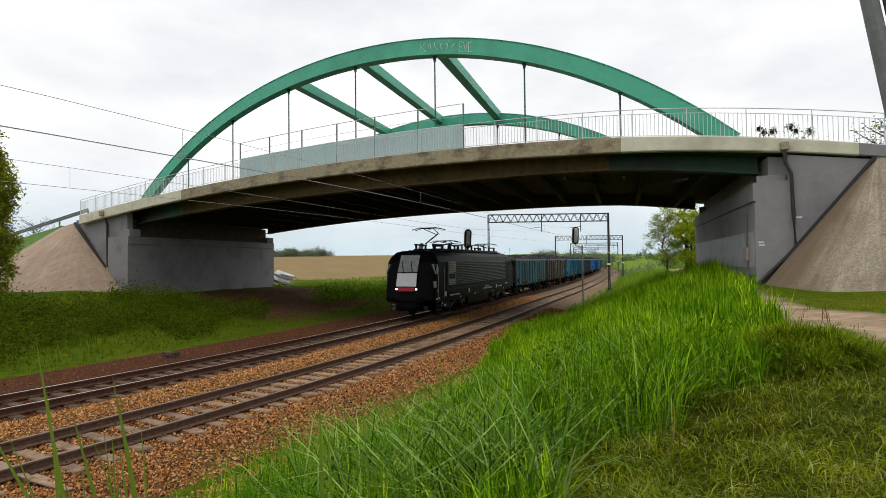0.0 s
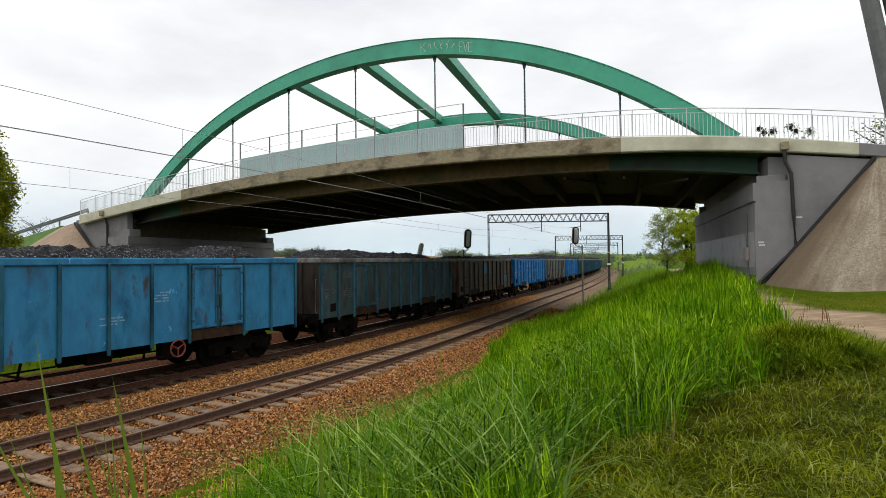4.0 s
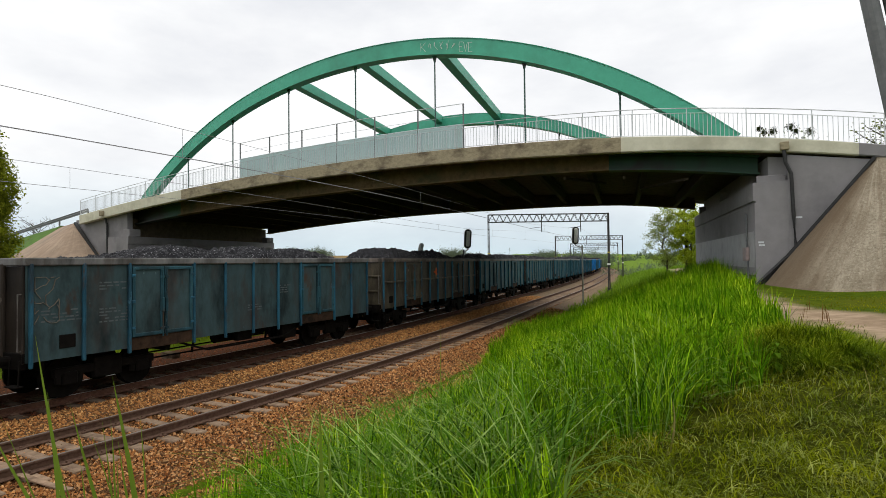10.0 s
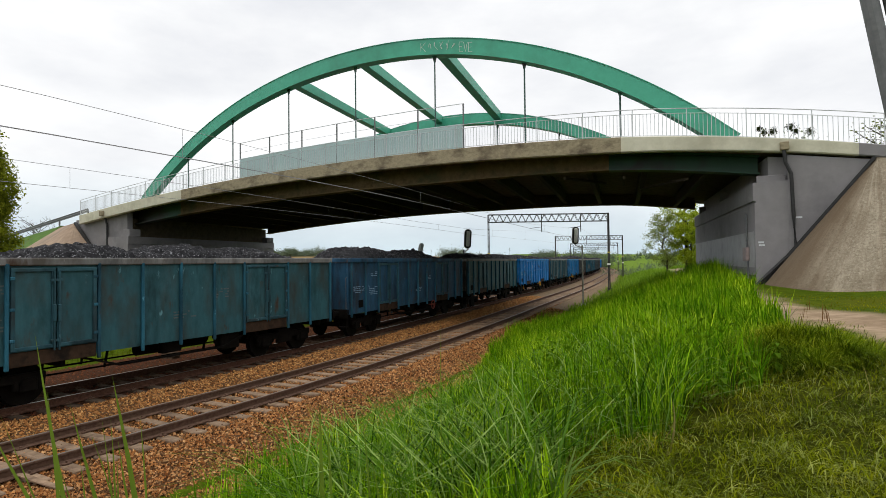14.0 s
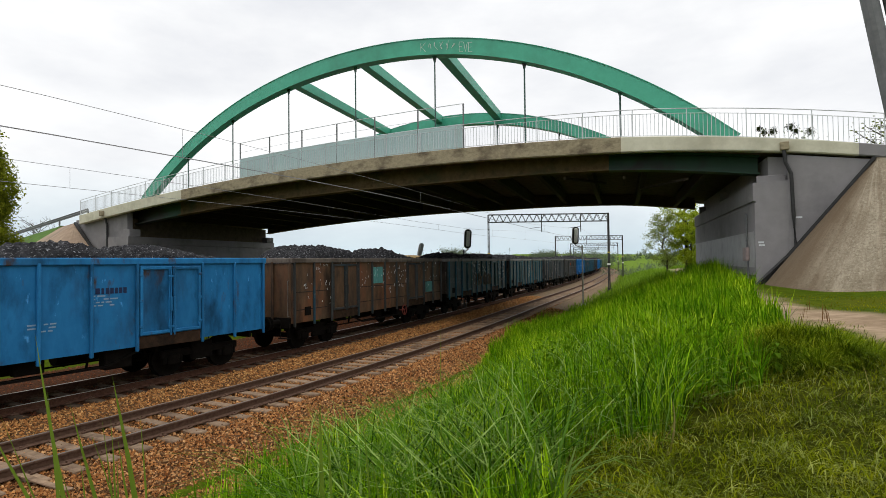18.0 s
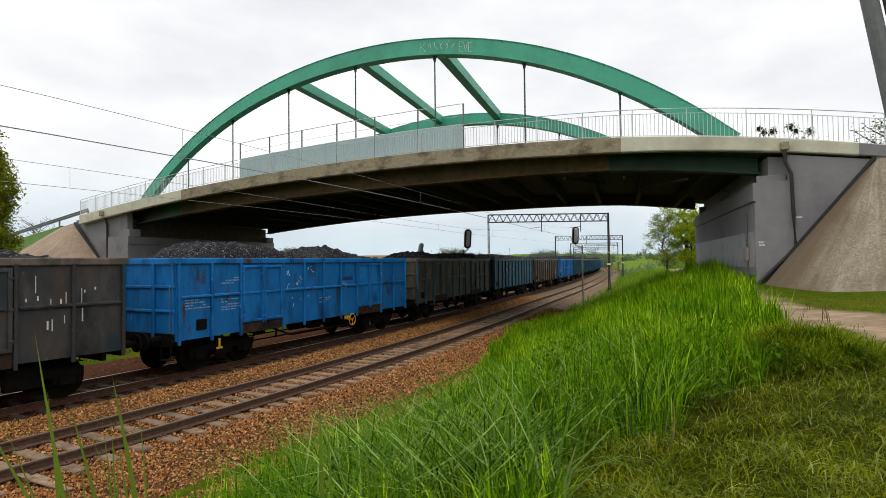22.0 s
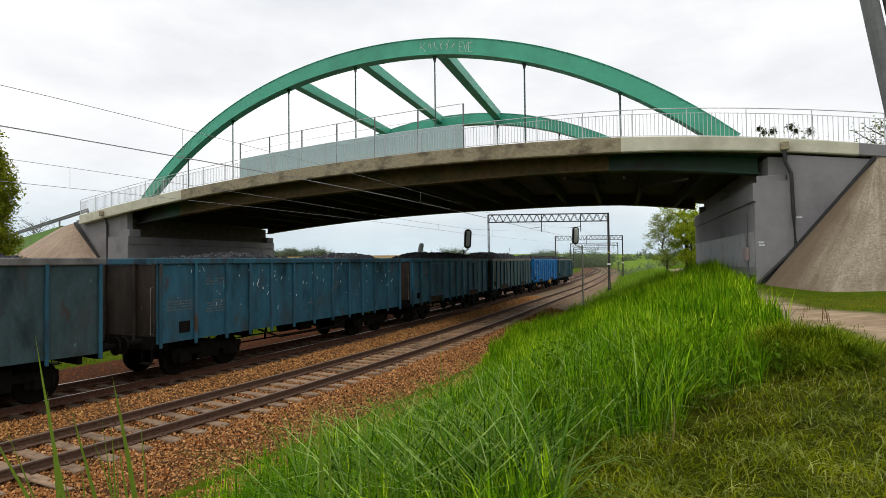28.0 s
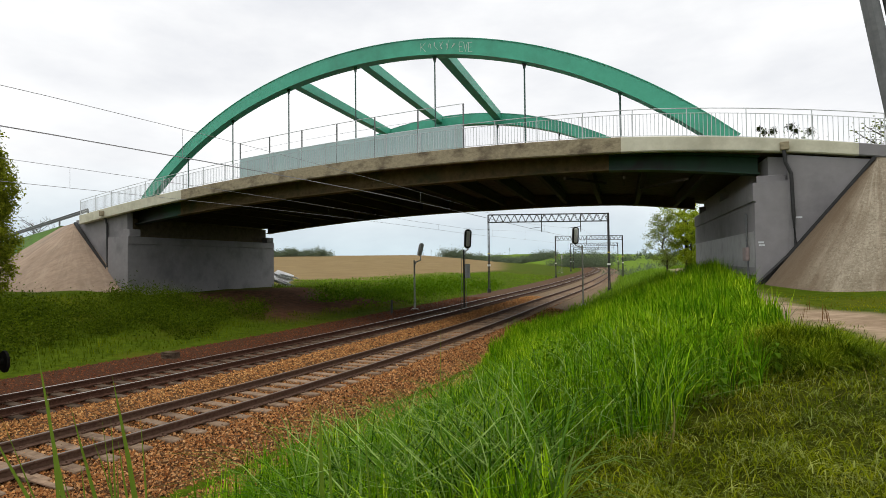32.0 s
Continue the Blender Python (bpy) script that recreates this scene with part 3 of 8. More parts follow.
prism(bm, [(-44.4, 6.05), (-44.4, 6.4), (-38.0, 6.62), (-38.0, 1.1), (-38.8, 1.2)], 0.42, 0.8)
part("wing_wall", bm, M_GREY_WALL, left_abutment)

right_abutment = thing("abutment", "grey painted concrete bridge abutment with lighter repainted patches", "abutment", BRIDGE)
bm = bmesh.new()
prism(bm, [(-0.3, 1.2), (-0.3, 4.95), (-0.26, 4.98), (-0.26, 5.04), (-0.34, 5.07), (-0.34, 5.7), (2.4, 5.7), (2.4, 1.2)], 0.15, 16.6)
bmesh.ops.transform(bm, matrix=SKEW_W, verts=bm.verts)
part("front_wall", bm, M_GREY_WALL, right_abutment)
bm = bmesh.new()
prism(bm, [(-0.306, 2.72), (-0.306, 4.0), (-0.296, 4.0), (-0.296, 2.72)], 0.3, 16.4)
bmesh.ops.transform(bm, matrix=SKEW_W, verts=bm.verts)
part("paint_patch", bm, M_GREY_LOW, right_abutment, "lighter grey repainted lower wall")
bm = bmesh.new()
prism(bm, [(-0.307, 1.25), (-0.307, 2.45), (-0.297, 2.45), (-0.297, 1.25)], 0.16, 16.5)
bmesh.ops.transform(bm, matrix=SKEW_W, verts=bm.verts)
part("base_band", bm, M_PIPE, right_abutment, "black waterproofed foot of the wall")
bm = bmesh.new()
prism(bm, [(0.2, 5.7), (0.2, 6.62), (2.4, 6.3), (2.4, 5.7)], 0.45, 16.4)
bmesh.ops.transform(bm, matrix=SKEW_W, verts=bm.verts)
part("back_wall", bm, M_GREY_WALL, right_abutment)
for v in (0.35, 8.0, 15.5):
    bm = bmesh.new()
    soft_box(bm, -0.15 - 0.215 * v, 0.75 - 0.215 * v, v, v + 1.0, 5.702, 5.95 if v < 1 else 6.25, 0.02)
    part("bearing_block", bm, M_GREY_WALL, right_abutment)
bm = bmesh.new()
prism(bm, [(0.72, 1.9), (0.72, 6.58), (3.3, 6.15), (8.5, 5.35), (8.5, 1.9)], 0.1, 0.5)
part("wing_wall", bm, M_GREY_WALL, right_abutment)

for u, v, z in ((-0.12, 0.146, 3.6), (-0.1, 0.146, 3.5), (1.02, 0.096, 4.42)):
    bm = bmesh.new()
    box(bm, u - 0.09, u + 0.09, v - 0.004, v + 0.006, z - 0.03, z + 0.03)
    part("paper_scrap", bm, M_GALV, right_abutment, "torn white paper scrap")

# paved cones beside the abutments


def cone(name, au, az, av, side, ru, rv, zb, run_on, material, label, gap=0.003):
    """A quarter of a paved cone round the wing wall's end in long slabs, then the straight side of the road bank."""
    ob = thing(name, label, "embankment", BRIDGE)
    fan = [i / 9 for i in range(10)]
    edges = [(au - side * ru * math.cos(t * math.pi / 2), av - rv * math.sin(t * math.pi / 2), au, av, az) for t in fan]
    k = 1.1
    while k <= run_on + 0.01:
        edges.append((au + side * k, av - rv, au + side * k, av, az - 0.13 * k))
        k += 1.1
    rg = random.Random(3)
    for e0, e1 in zip(edges, edges[1:]):
        bm = bmesh.new()
        rows = []
        lift = rg.uniform(0.0, 3.0) * gap
        marks = []
        k0 = edges.index(e0)
        for h in (0.0, 0.08, 0.2, 0.35, 0.5, 0.65, 0.8, 0.9, 1.0):
            row = []
            marks += [(k0 + q, h) for q in (gap, 0.34, 0.66, 1 - gap)] + [(k0 + q, h) for q in (1 - gap, 0.66, 0.34, gap)]
            for q in (gap, 0.34, 0.66, 1 - gap):
                bu, bv = e0[0] + (e1[0] - e0[0]) * q, e0[1] + (e1[1] - e0[1]) * q
                tu, tv = e0[2] + (e1[2] - e0[2]) * q, e0[3] + (e1[3] - e0[3]) * q
                ta = e0[4] + (e1[4] - e0[4]) * q
                row.append((tu + (bu - tu) * h, tv + (bv - tv) * h, ta + (zb - ta) * h + lift + 0.02 * noise.noise((bu * 2, h * 5, side))))
            rows.append([bm.verts.new(p) for p in row] + [bm.verts.new((p[0], p[1], p[2] - 0.12)) for p in row[::-1]])
        for a, b in zip(rows, rows[1:]):
            n = len(a)
            for i in range(n):
                bm.faces.new((a[i], a[(i + 1) % n], b[(i + 1) % n], b[i]))
        bm.faces.new(rows[0])
        bm.faces.new(rows[-1])
        slab_ = part("slab", bm, material, ob)
        for nm, col in (("across", 0), ("down", 1)):
            at = slab_.data.attributes.new(nm, "FLOAT", "POINT")
            at.data.foreach_set("value", np.array([m[col] for m in marks], np.float32))
    return ob


def washed(material, amount, dark, light, edge=False):
    """Rain-washed streaks that run down the slope, by the slabs' own across and down values."""
    t = material.node_tree
    b = t.nodes["Principled BSDF"]
    old = b.inputs["Base Color"].links[0].from_socket
    a, d = t.nodes.new("ShaderNodeAttribute"), t.nodes.new("ShaderNodeAttribute")
    a.attribute_name, d.attribute_name = "across", "down"
    xyz = t.nodes.new("ShaderNodeCombineXYZ")
    t.links.new(a.outputs["Fac"], xyz.inputs[0])
    t.links.new(d.outputs["Fac"], xyz.inputs[1])
    for colour, sx, sy, lo, hi in ((dark, 1.0, 1.6, 0.48, 0.66), (light, 1.8, 4.5, 0.52, 0.68), (dark, 3.6, 9.0, 0.55, 0.72)):
        mp = t.nodes.new("ShaderNodeMapping")
        mp.inputs["Scale"].default_value = (sx, sy, 1)
        t.links.new(xyz.outputs[0], mp.inputs["Vector"])
        n = t.nodes.new("ShaderNodeTexNoise")
        n.inputs["Scale"].default_value, n.inputs["Detail"].default_value, n.inputs["Roughness"].default_value = 1.0, 5.0, 0.65
        t.links.new(mp.outputs[0], n.inputs["Vector"])
        r = t.nodes.new("ShaderNodeMapRange")
        r.inputs[1].default_value, r.inputs[2].default_value, r.inputs[4].default_value = lo, hi, amount
        t.links.new(n.outputs["Fac"], r.inputs[0])
        x = t.nodes.new("ShaderNodeMix")
        x.data_type = "RGBA"
        t.links.new(r.outputs[0], x.inputs[0])
        t.links.new(old, x.inputs[6])
        x.inputs[7].default_value = (*colour, 1)
        old = x.outputs[2]
    if edge:
        n = t.nodes.new("ShaderNodeTexNoise")
        n.inputs["Scale"].default_value, n.inputs["Detail"].default_value = 3.0, 6.0
        t.links.new(xyz.outputs[0], n.inputs["Vector"])
        w = t.nodes.new("ShaderNodeMath")
        w.operation = "MULTIPLY_ADD"
        w.inputs[1].default_value = 2.2
        t.links.new(n.outputs["Fac"], w.inputs[0])
        t.links.new(a.outputs["Fac"], w.inputs[2])
        r = t.nodes.new("ShaderNodeMapRange")
        r.inputs[1].default_value, r.inputs[2].default_value, r.inputs[3].default_value, r.inputs[4].default_value = 4.7, 7.6, 0.85, 0.0
        t.links.new(w.outputs[0], r.inputs[0])
        x = t.nodes.new("ShaderNodeMix")
        x.data_type = "RGBA"
        t.links.new(r.outputs[0], x.inputs[0])
        t.links.new(old, x.inputs[6])
        x.inputs[7].default_value = (0.12, 0.082, 0.048, 1)
        old = x.outputs[2]
    t.links.new(old, b.inputs["Base Color"])


washed(M_CONE, 0.6, (0.14, 0.10, 0.062), (0.44, 0.38, 0.285), True)
washed(M_CONE_L, 0.5, (0.20, 0.145, 0.10), (0.44, 0.34, 0.25))
cone("paved_slope", 3.2, 6.3, 0.09, 1, 3.45, 3.25, 1.9, 12, M_CONE, "weathered concrete-paved conical slope beside the bridge")
cone("paved_slope", -44.4, 6.25, 0.4, -1, 6.4, 6.8, 1.2, 3, M_CONE_L, "reddish concrete-paved conical slope beside the bridge", 0.002)


# ---- catenary portals ----
M_BAND = mat("yellow_band_paint", (0.5, 0.4, 0.06), (0.62, 0.5, 0.1), 8.0, 0.6, 0.05)


def portal(name, left, right, zl, zr, zt, depth, label):
    """Two lattice-braced posts and a lattice beam; left and right are places on the ground."""
    ob = thing(name, label, "catenary portal", group="catenary portals")
    for p, zg in ((left, zl), (right, zr)):
        bm = bmesh.new()
        for dx in (-0.075, 0.075):
            beam(bm, (p[0] + dx, p[1], zg - 0.4), (p[0] + dx * 0.7, p[1], zt), 0.08, 0.16, up=(0, 1, 0))
        box(bm, p[0] - 0.18, p[0] + 0.18, p[1] - 0.18, p[1] + 0.18, zg - 0.8, zg - 0.4)
        z = zg + 0.5
        while z < zt - 0.5:
            box(bm, p[0] - 0.11, p[0] + 0.11, p[1] - 0.06, p[1] + 0.06, z, z + 0.05)
            z += 0.9
        post = part("post", bm, M_MAST, ob, "dark steel post")
        bm = bmesh.new()
        box(bm, p[0] - 0.16, p[0] + 0.16, p[1] - 0.1, p[1] + 0.1, zg + 2.0, zg + 2.2)
        part("band", bm, M_WHITE, post, "white warning band")
        bm = bmesh.new()
        box(bm, p[0] - 0.13, p[0] + 0.13, p[1] - 0.1, p[1] + 0.1, zg + 3.3, zg + 3.42)
        part("band", bm, M_BAND, post, "yellow warning band")
    a, b = Vector((*left, zt)), Vector((*right, zt))
    n = 16
    for h in (0.0, -depth):
        bm = bmesh.new()
        for dy in (-0.2, 0.2):
            beam(bm, a + Vector((0, dy, h)), b + Vector((0, dy, h)), 0.085, 0.085)
        part("chord", bm, M_MAST, ob)
    bm = bmesh.new()
    for i in range(n):
        p0, p1 = a.lerp(b, i / n), a.lerp(b, (i + 1) / n)
        for dy in (-0.2, 0.2):
            beam(bm, p0 + Vector((0, dy, -depth)), p0.lerp(p1, 0.5) + Vector((0, dy, 0)), 0.045, 0.045)
            beam(bm, p0.lerp(p1, 0.5) + Vector((0, dy, 0)), p1 + Vector((0, dy, -depth)), 0.045, 0.045)
    part("lattice", bm, M_MAST, ob)
    for off in (0.0, GAP):
        # drop post and registration arm over each track
        w = min((abs((a.lerp(b, k / 40) - on_track(q, off, zt)).length), k, q) for k in range(41) for q in (s for s in range(20, 260, 2)))
        c = a.lerp(b, w[1] / 40)
        c += (b - a).normalized() * 0.9
        bm = bmesh.new()
        beam(bm, c, c + Vector((0, 0, -1.9)), 0.08, 0.08, up=(0, 1, 0))
        beam(bm, c + Vector((0, 0, -1.35)), c + (a - b).normalized() * 1.3 + Vector((0, 0, -1.5)), 0.04, 0.04)
        part("registration_arm", bm, M_MAST, ob)
    return ob


M_WHITE = mat("white_paint", (0.6, 0.6, 0.58), (0.75, 0.75, 0.72), 10.0, 0.6, 0.05)
portal("catenary_portal", (4.9, 60.5), (17.6, 60.0), 0.5, 0.5, 8.0, 0.8, "dark steel lattice catenary portal over both tracks")
portal("catenary_portal", (22.5, 113.0), (35.6, 112.0), 0.4, 0.4, 7.9, 0.8, "dark steel lattice catenary portal over both tracks")
portal("catenary_portal", (37.5, 166.0), (50.6, 163.5), 0.6, 0.6, 8.0, 0.8, "dark steel lattice catenary portal over both tracks")
portal("catenary_portal", (50.5, 219.0), (63.6, 216.0), 0.6, 0.6, 8.0, 0.8, "dark steel lattice catenary portal over both tracks")

# ---- road on its bank ----
M_ASPHALT = mat("worn_asphalt", (0.04, 0.04, 0.042), (0.065, 0.064, 0.063), 30.0, 0.9, 0.3)
M_BANK = mat("bank_grass", (0.035, 0.085, 0.006), (0.085, 0.18, 0.014), 2.5, 0.95, 0.6, stain=(0.09, 0.10, 0.03), stain_scale=0.3)


def road_z(u):
    if u < -43.5:
        return max(2.3, deck_top(-43.5) - 0.125 * (-43.5 - u))
    if u > 9:
        return max(2.8, deck_top(9.0) - 0.14 * (u - 9))
    return deck_top(u)


bm = bmesh.new()
sweep(bm, [[(u, 3.0, road_z(u) - 0.11), (u, 14.6, road_z(u) - 0.11), (u, 14.6, road_z(u) - 0.07), (u, 3.0, road_z(u) - 0.07)] for u in steps(-130, 130, 2.0)])
bmesh.ops.transform(bm, matrix=SKEW, verts=bm.verts)
solid("road", bm, M_ASPHALT, "grey asphalt road crossing the bridge", "road", BRIDGE, kind="structure")
for a, b in ((-84.0, -47.0), (8.0, 36.0)):
    bm = bmesh.new()
    secs = []
    for u in steps(a, b, 2.0):
        z = road_z(u) - 0.13
        w = 1.35 * max(0.3, z - 1.3)
        secs.append([(u, 0.6 - w, 1.2), (u, 0.6, z), (u, 17.0, z), (u, 17.0 + w, 1.2)])
    sweep(bm, secs)
    bmesh.ops.transform(bm, matrix=SKEW, verts=bm.verts)
    solid("road_bank", bm, M_BANK, "grassy road embankment leading up to the bridge", "embankment", BRIDGE, kind="structure")
guard = thing("guard_rail", "grey steel guard rail along the road bank", "guard rail", BRIDGE)
bm = bmesh.new()
sweep(bm, [[(u, 0.9, road_z(u) + 0.35), (u, 0.96, road_z(u) + 0.38), (u, 0.9, road_z(u) + 0.5), (u, 0.96, road_z(u) + 0.62), (u, 0.9, road_z(u) + 0.66), (u, 0.99, road_z(u) + 0.5)] for u in steps(-80, -43.8, 2.0)])
part("rail", bm, M_MAST_GREY, guard)
for u in steps(-80, -44, 4.0):
    bm = bmesh.new()
    box(bm, u - 0.05, u + 0.05, 1.0, 1.08, road_z(u) - 0.4, road_z(u) + 0.62)
    part("post", bm, M_MAST_GREY, guard)

# ---- drains and gutters on the abutments ----
drain = thing("drain_pipe", "black downpipe with a grey inlet box on the abutment", "drain pipe", BRIDGE, group="drain pipes")
bm = bmesh.new()
tube(bm, [(0.62, -0.06, 6.75), (0.66, -0.05, 6.3), (0.82, -0.02, 5.9), (0.86, 0.0, 4.5), (0.9, 0.0, 3.35), (0.5, -0.05, 2.95), (-0.4, -0.3, 2.0)], 0.06, 8)
part("pipe", bm, M_PIPE, drain)
bm = bmesh.new()
soft_box(bm, 0.5, 0.78, -0.16, -0.005, 6.72, 7.0, 0.02)
part("inlet_box", bm, M_CONC, drain)
bm = bmesh.new()
beam(bm, (3.1, 0.0, 6.24), (-0.22, -0.02, 2.0), 0.1, 0.13, up=(0, 1, 0))
part("gutter_strip", bm, M_PIPE, right_abutment, "black edge strip along the slope")
drain = thing("drain_pipe", "black downpipe with a grey inlet box on the abutment", "drain pipe", BRIDGE, group="drain pipes")
bm = bmesh.new()
tube(bm, [(-40.2, 0.05, 6.75), (-40.3, 0.25, 6.3), (-40.25, 0.32, 5.9), (-40.2, 0.34, 2.7), (-39.6, 0.3, 2.2)], 0.075, 8)
part("pipe", bm, M_PIPE, drain)
bm = bmesh.new()
soft_box(bm, -40.4, -40.0, -0.16, -0.005, 6.5, 6.85, 0.02)
part("inlet_box", bm, M_CONC, drain)
bm = bmesh.new()
beam(bm, (-44.15, 0.22, 6.2), (-38.35, 0.20, 1.25), 0.16, 0.2, up=(0, 1, 0))
part("gutter_strip", bm, M_PIPE, left_abutment, "black edge strip along the slope")
bm = bmesh.new()
soft_box(bm, -0.42, -0.307, 1.1, 1.75, 2.95, 3.45, 0.02)
bmesh.ops.transform(bm, matrix=SKEW_W, verts=bm.verts)
M_PINK = mat("pinkish_box_paint", (0.26, 0.20, 0.19), (0.36, 0.28, 0.265), 9.0, 0.6, 0.05)
notice = solid("junction_box", bm, M_PINK, "small pinkish junction box with conduit on the wall", "junction box", BRIDGE)
bm = bmesh.new()
rod(bm, (-0.34, 1.35, 3.45), (-0.34, 1.35, 4.7), 0.03, 6)
rod(bm, (-0.34, 1.25, 2.96), (-0.34, 1.25, 2.3), 0.03, 6)
bmesh.ops.transform(bm, matrix=SKEW_W, verts=bm.verts)
part("conduit", bm, M_MAST_GREY, notice, "thin grey conduit")

# faint white spray on the near arch
bm = bmesh.new()
rng = random.Random(12)
STROKES = {"K": ((0, 0, 0, 1), (0, 0.45, 1, 1), (0.15, 0.5, 1, 0)), "E": ((0, 0, 0, 1), (0, 1, 1, 1), (0, 0.5, 0.8, 0.5), (0, 0, 1, 0)), "V": ((0, 1, 0.5, 0), (0.5, 0, 1, 1))}


def sprayed(letter, u, w, h=0.45):
    z0 = arch_z(u + w / 2) - 0.64
    for a0, b0, a1, b1 in STROKES[letter]:
        tilt = -0.2 if u > -13.5 else -0.12
        beam(bm, (u + a0 * w, 1.19, z0 + b0 * h + tilt * a0 * w), (u + a1 * w, 1.19, z0 + b1 * h + tilt * a1 * w), 0.012, 0.026, up=(0, 1, 0))


sprayed("K", -14.65, 0.28)
u = -14.22
for k in range(5):
    z0 = arch_z(u) - 0.62
    for _ in range(3):
        a = (u + rng.uniform(0, 0.22), 1.19, z0 + rng.uniform(0, 0.45))
        b = (u + rng.uniform(0, 0.24), 1.19, z0 + rng.uniform(0, 0.45))
        beam(bm, a, b, 0.012, 0.03, up=(0, 1, 0))
    u += 0.32
sprayed("E", -12.5, 0.19)
sprayed("V", -12.26, 0.2)
sprayed("E", -12.0, 0.19)
spray = part("spray_marks", bm, M_WHITE, near_arch, "faint white sprayed marks")

# ---- sleepers ----
def sleeper_mesh(bm):
    soft_box(bm, -0.11, 0.11, -1.3, 1.3, -0.36, -0.168, 0.02)


def fastening_mesh(bm):
    for y in (-0.7535, 0.7535):
        for k in (-0.11, 0.11):
            soft_box(bm, -0.07, 0.07, y + k - 0.035, y + k + 0.035, -0.17, -0.135, 0.008)
            rod(bm, (0, y + k, -0.14), (0, y + k, -0.105), 0.018, 6)


bm = bmesh.new()
sleeper_mesh(bm)
SLEEPER = mesh_of("sleeper", bm, M_SLEEPER)
bm = bmesh.new()
sleeper_mesh(bm)
SLEEPER_FAR = mesh_of("sleeper", bm, M_SLEEPER_DARK)
bm = bmesh.new()
fastening_mesh(bm)
FASTENING = mesh_of("fastening", bm, M_RAIL)
rng = random.Random(2)
for line, off in ((far_track, 0.0), (near_track, GAP)):
    s = -8.0
    while s < 75:
        o = part("sleeper", SLEEPER_FAR if line is far_track else SLEEPER, None, line)
        o.matrix_basis = track_pose(s + rng.uniform(-0.02, 0.02), off, rng.uniform(-0.012, 0.004)) @ pose(0, 0, 0, 0, 0, rng.uniform(-1, 1))
        if s < 22:
            part("fastening", FASTENING, None, o)
        s += 0.53
    bm = bmesh.new()
    while s < 300:
        box(bm, -0.13, 0.13, -1.3, 1.3, -0.3, -0.17, track_pose(s, off))
        s += 0.62
    tagged(part("sleepers", bm, M_SLEEPER_DARK if line is far_track else M_SLEEPER, line), kind="stuff")

# ---- loose ballast ----
M_STONES = islands("ballast_stones", [(0.0835, 0.0299, 0.0092), (0.276, 0.106, 0.032), (0.406, 0.193, 0.066), (0.145, 0.0492, 0.015), (0.333, 0.139, 0.044), (0.0363, 0.0159, 0.0061), (0.565, 0.319, 0.14), (0.0217, 0.00929, 0.0041), (0.217, 0.08, 0.024), (0.464, 0.239, 0.099), (0.058, 0.0226, 0.0079), (0.0145, 0.00664, 0.003)])
M_STONES_TAN = islands("tan_ballast_stones", [(0.126, 0.0491, 0.015), (0.302, 0.13, 0.042), (0.452, 0.223, 0.078), (0.167, 0.0658, 0.02), (0.368, 0.165, 0.054), (0.0586, 0.0265, 0.011), (0.569, 0.318, 0.12), (0.0418, 0.0174, 0.0069)])
M_STONES_RED = islands("rusty_ballast_stones", [(0.0744, 0.0229, 0.011), (0.122, 0.0385, 0.017), (0.16, 0.0624, 0.026), (0.085, 0.0322, 0.015), (0.0531, 0.0208, 0.011)])


def stones(name, s, d, size, material, label, seed, lift=0.0):
    """Angular stones bedded in the ballast: pointed chips, one mesh."""
    r = np.random.RandomState(seed)
    n = len(s)
    a = np.interp(s, SS, TH)
    x = np.interp(s, SS, TX) + d * np.cos(a)
    y = np.interp(s, SS, TY) - d * np.sin(a)
    z = np.interp(d, [p[0] for p in PROFILE], [p[1] for p in PROFILE])
    z = np.where(d > 7.4, np.maximum(z, ground_z(x, y) + 0.005), z) + lift + r.uniform(-0.3, 0.45, n) * size
    base = np.array([(1, 0, -0.3), (-1, 0, -0.3), (0, 1, -0.3), (0, -1, -0.3), (0, 0, 0.8)], float)
    v = base[None] * r.uniform(0.6, 1.15, (n, 5, 1)) + r.uniform(-0.25, 0.25, (n, 5, 3))
    w = r.uniform(0, 2 * math.pi, n)
    t = r.uniform(-0.55, 0.55, n)
    vx, vz = v[..., 0] * np.cos(t)[:, None] - v[..., 2] * np.sin(t)[:, None], v[..., 0] * np.sin(t)[:, None] + v[..., 2] * np.cos(t)[:, None]
    X = vx * np.cos(w)[:, None] - v[..., 1] * np.sin(w)[:, None]
    Y = vx * np.sin(w)[:, None] + v[..., 1] * np.cos(w)[:, None]
    P = np.stack([X, Y, vz], -1) * (size[:, None, None] * 0.5) + np.stack([x, y, z], -1)[:, None]
    tri = np.array([(0, 2, 4), (2, 1, 4), (1, 3, 4), (3, 0, 4)])
    F = (np.arange(n)[:, None, None] * 5 + tri[None]).reshape(-1, 3)
    return raw(name, P.reshape(-1, 3), F, material, label, "ballast stones")


def raw(name, verts, faces, material, label, category, kind="stuff", parent=None):
    me = bpy.data.meshes.new(name)
    n, k = faces.shape
    me.vertices.add(len(verts))
    me.vertices.foreach_set("co", np.asarray(verts, np.float32).ravel())
    me.loops.add(n * k)
    me.loops.foreach_set("vertex_index", faces.ravel().astype(np.int32))
    me.polygons.add(n)
    me.polygons.foreach_set("loop_start", (np.arange(n) * k).astype(np.int32))
    me.update(calc_edges=True)
    me.materials.append(material)
    ob = new(name, me)
    if parent is not None:
        ob.parent = parent
        return tagged(ob, label)
    return tagged(ob, label, category, kind=kind)


r0 = np.random.RandomState(5)


def scatter(n, s0, s1, d0, d1, power=2.0):
    """Places thinning out with distance along the line."""
    s = s0 + (s1 - s0) * r0.uniform(0, 1, n) ** power
    return s, r0.uniform(d0, d1, n)


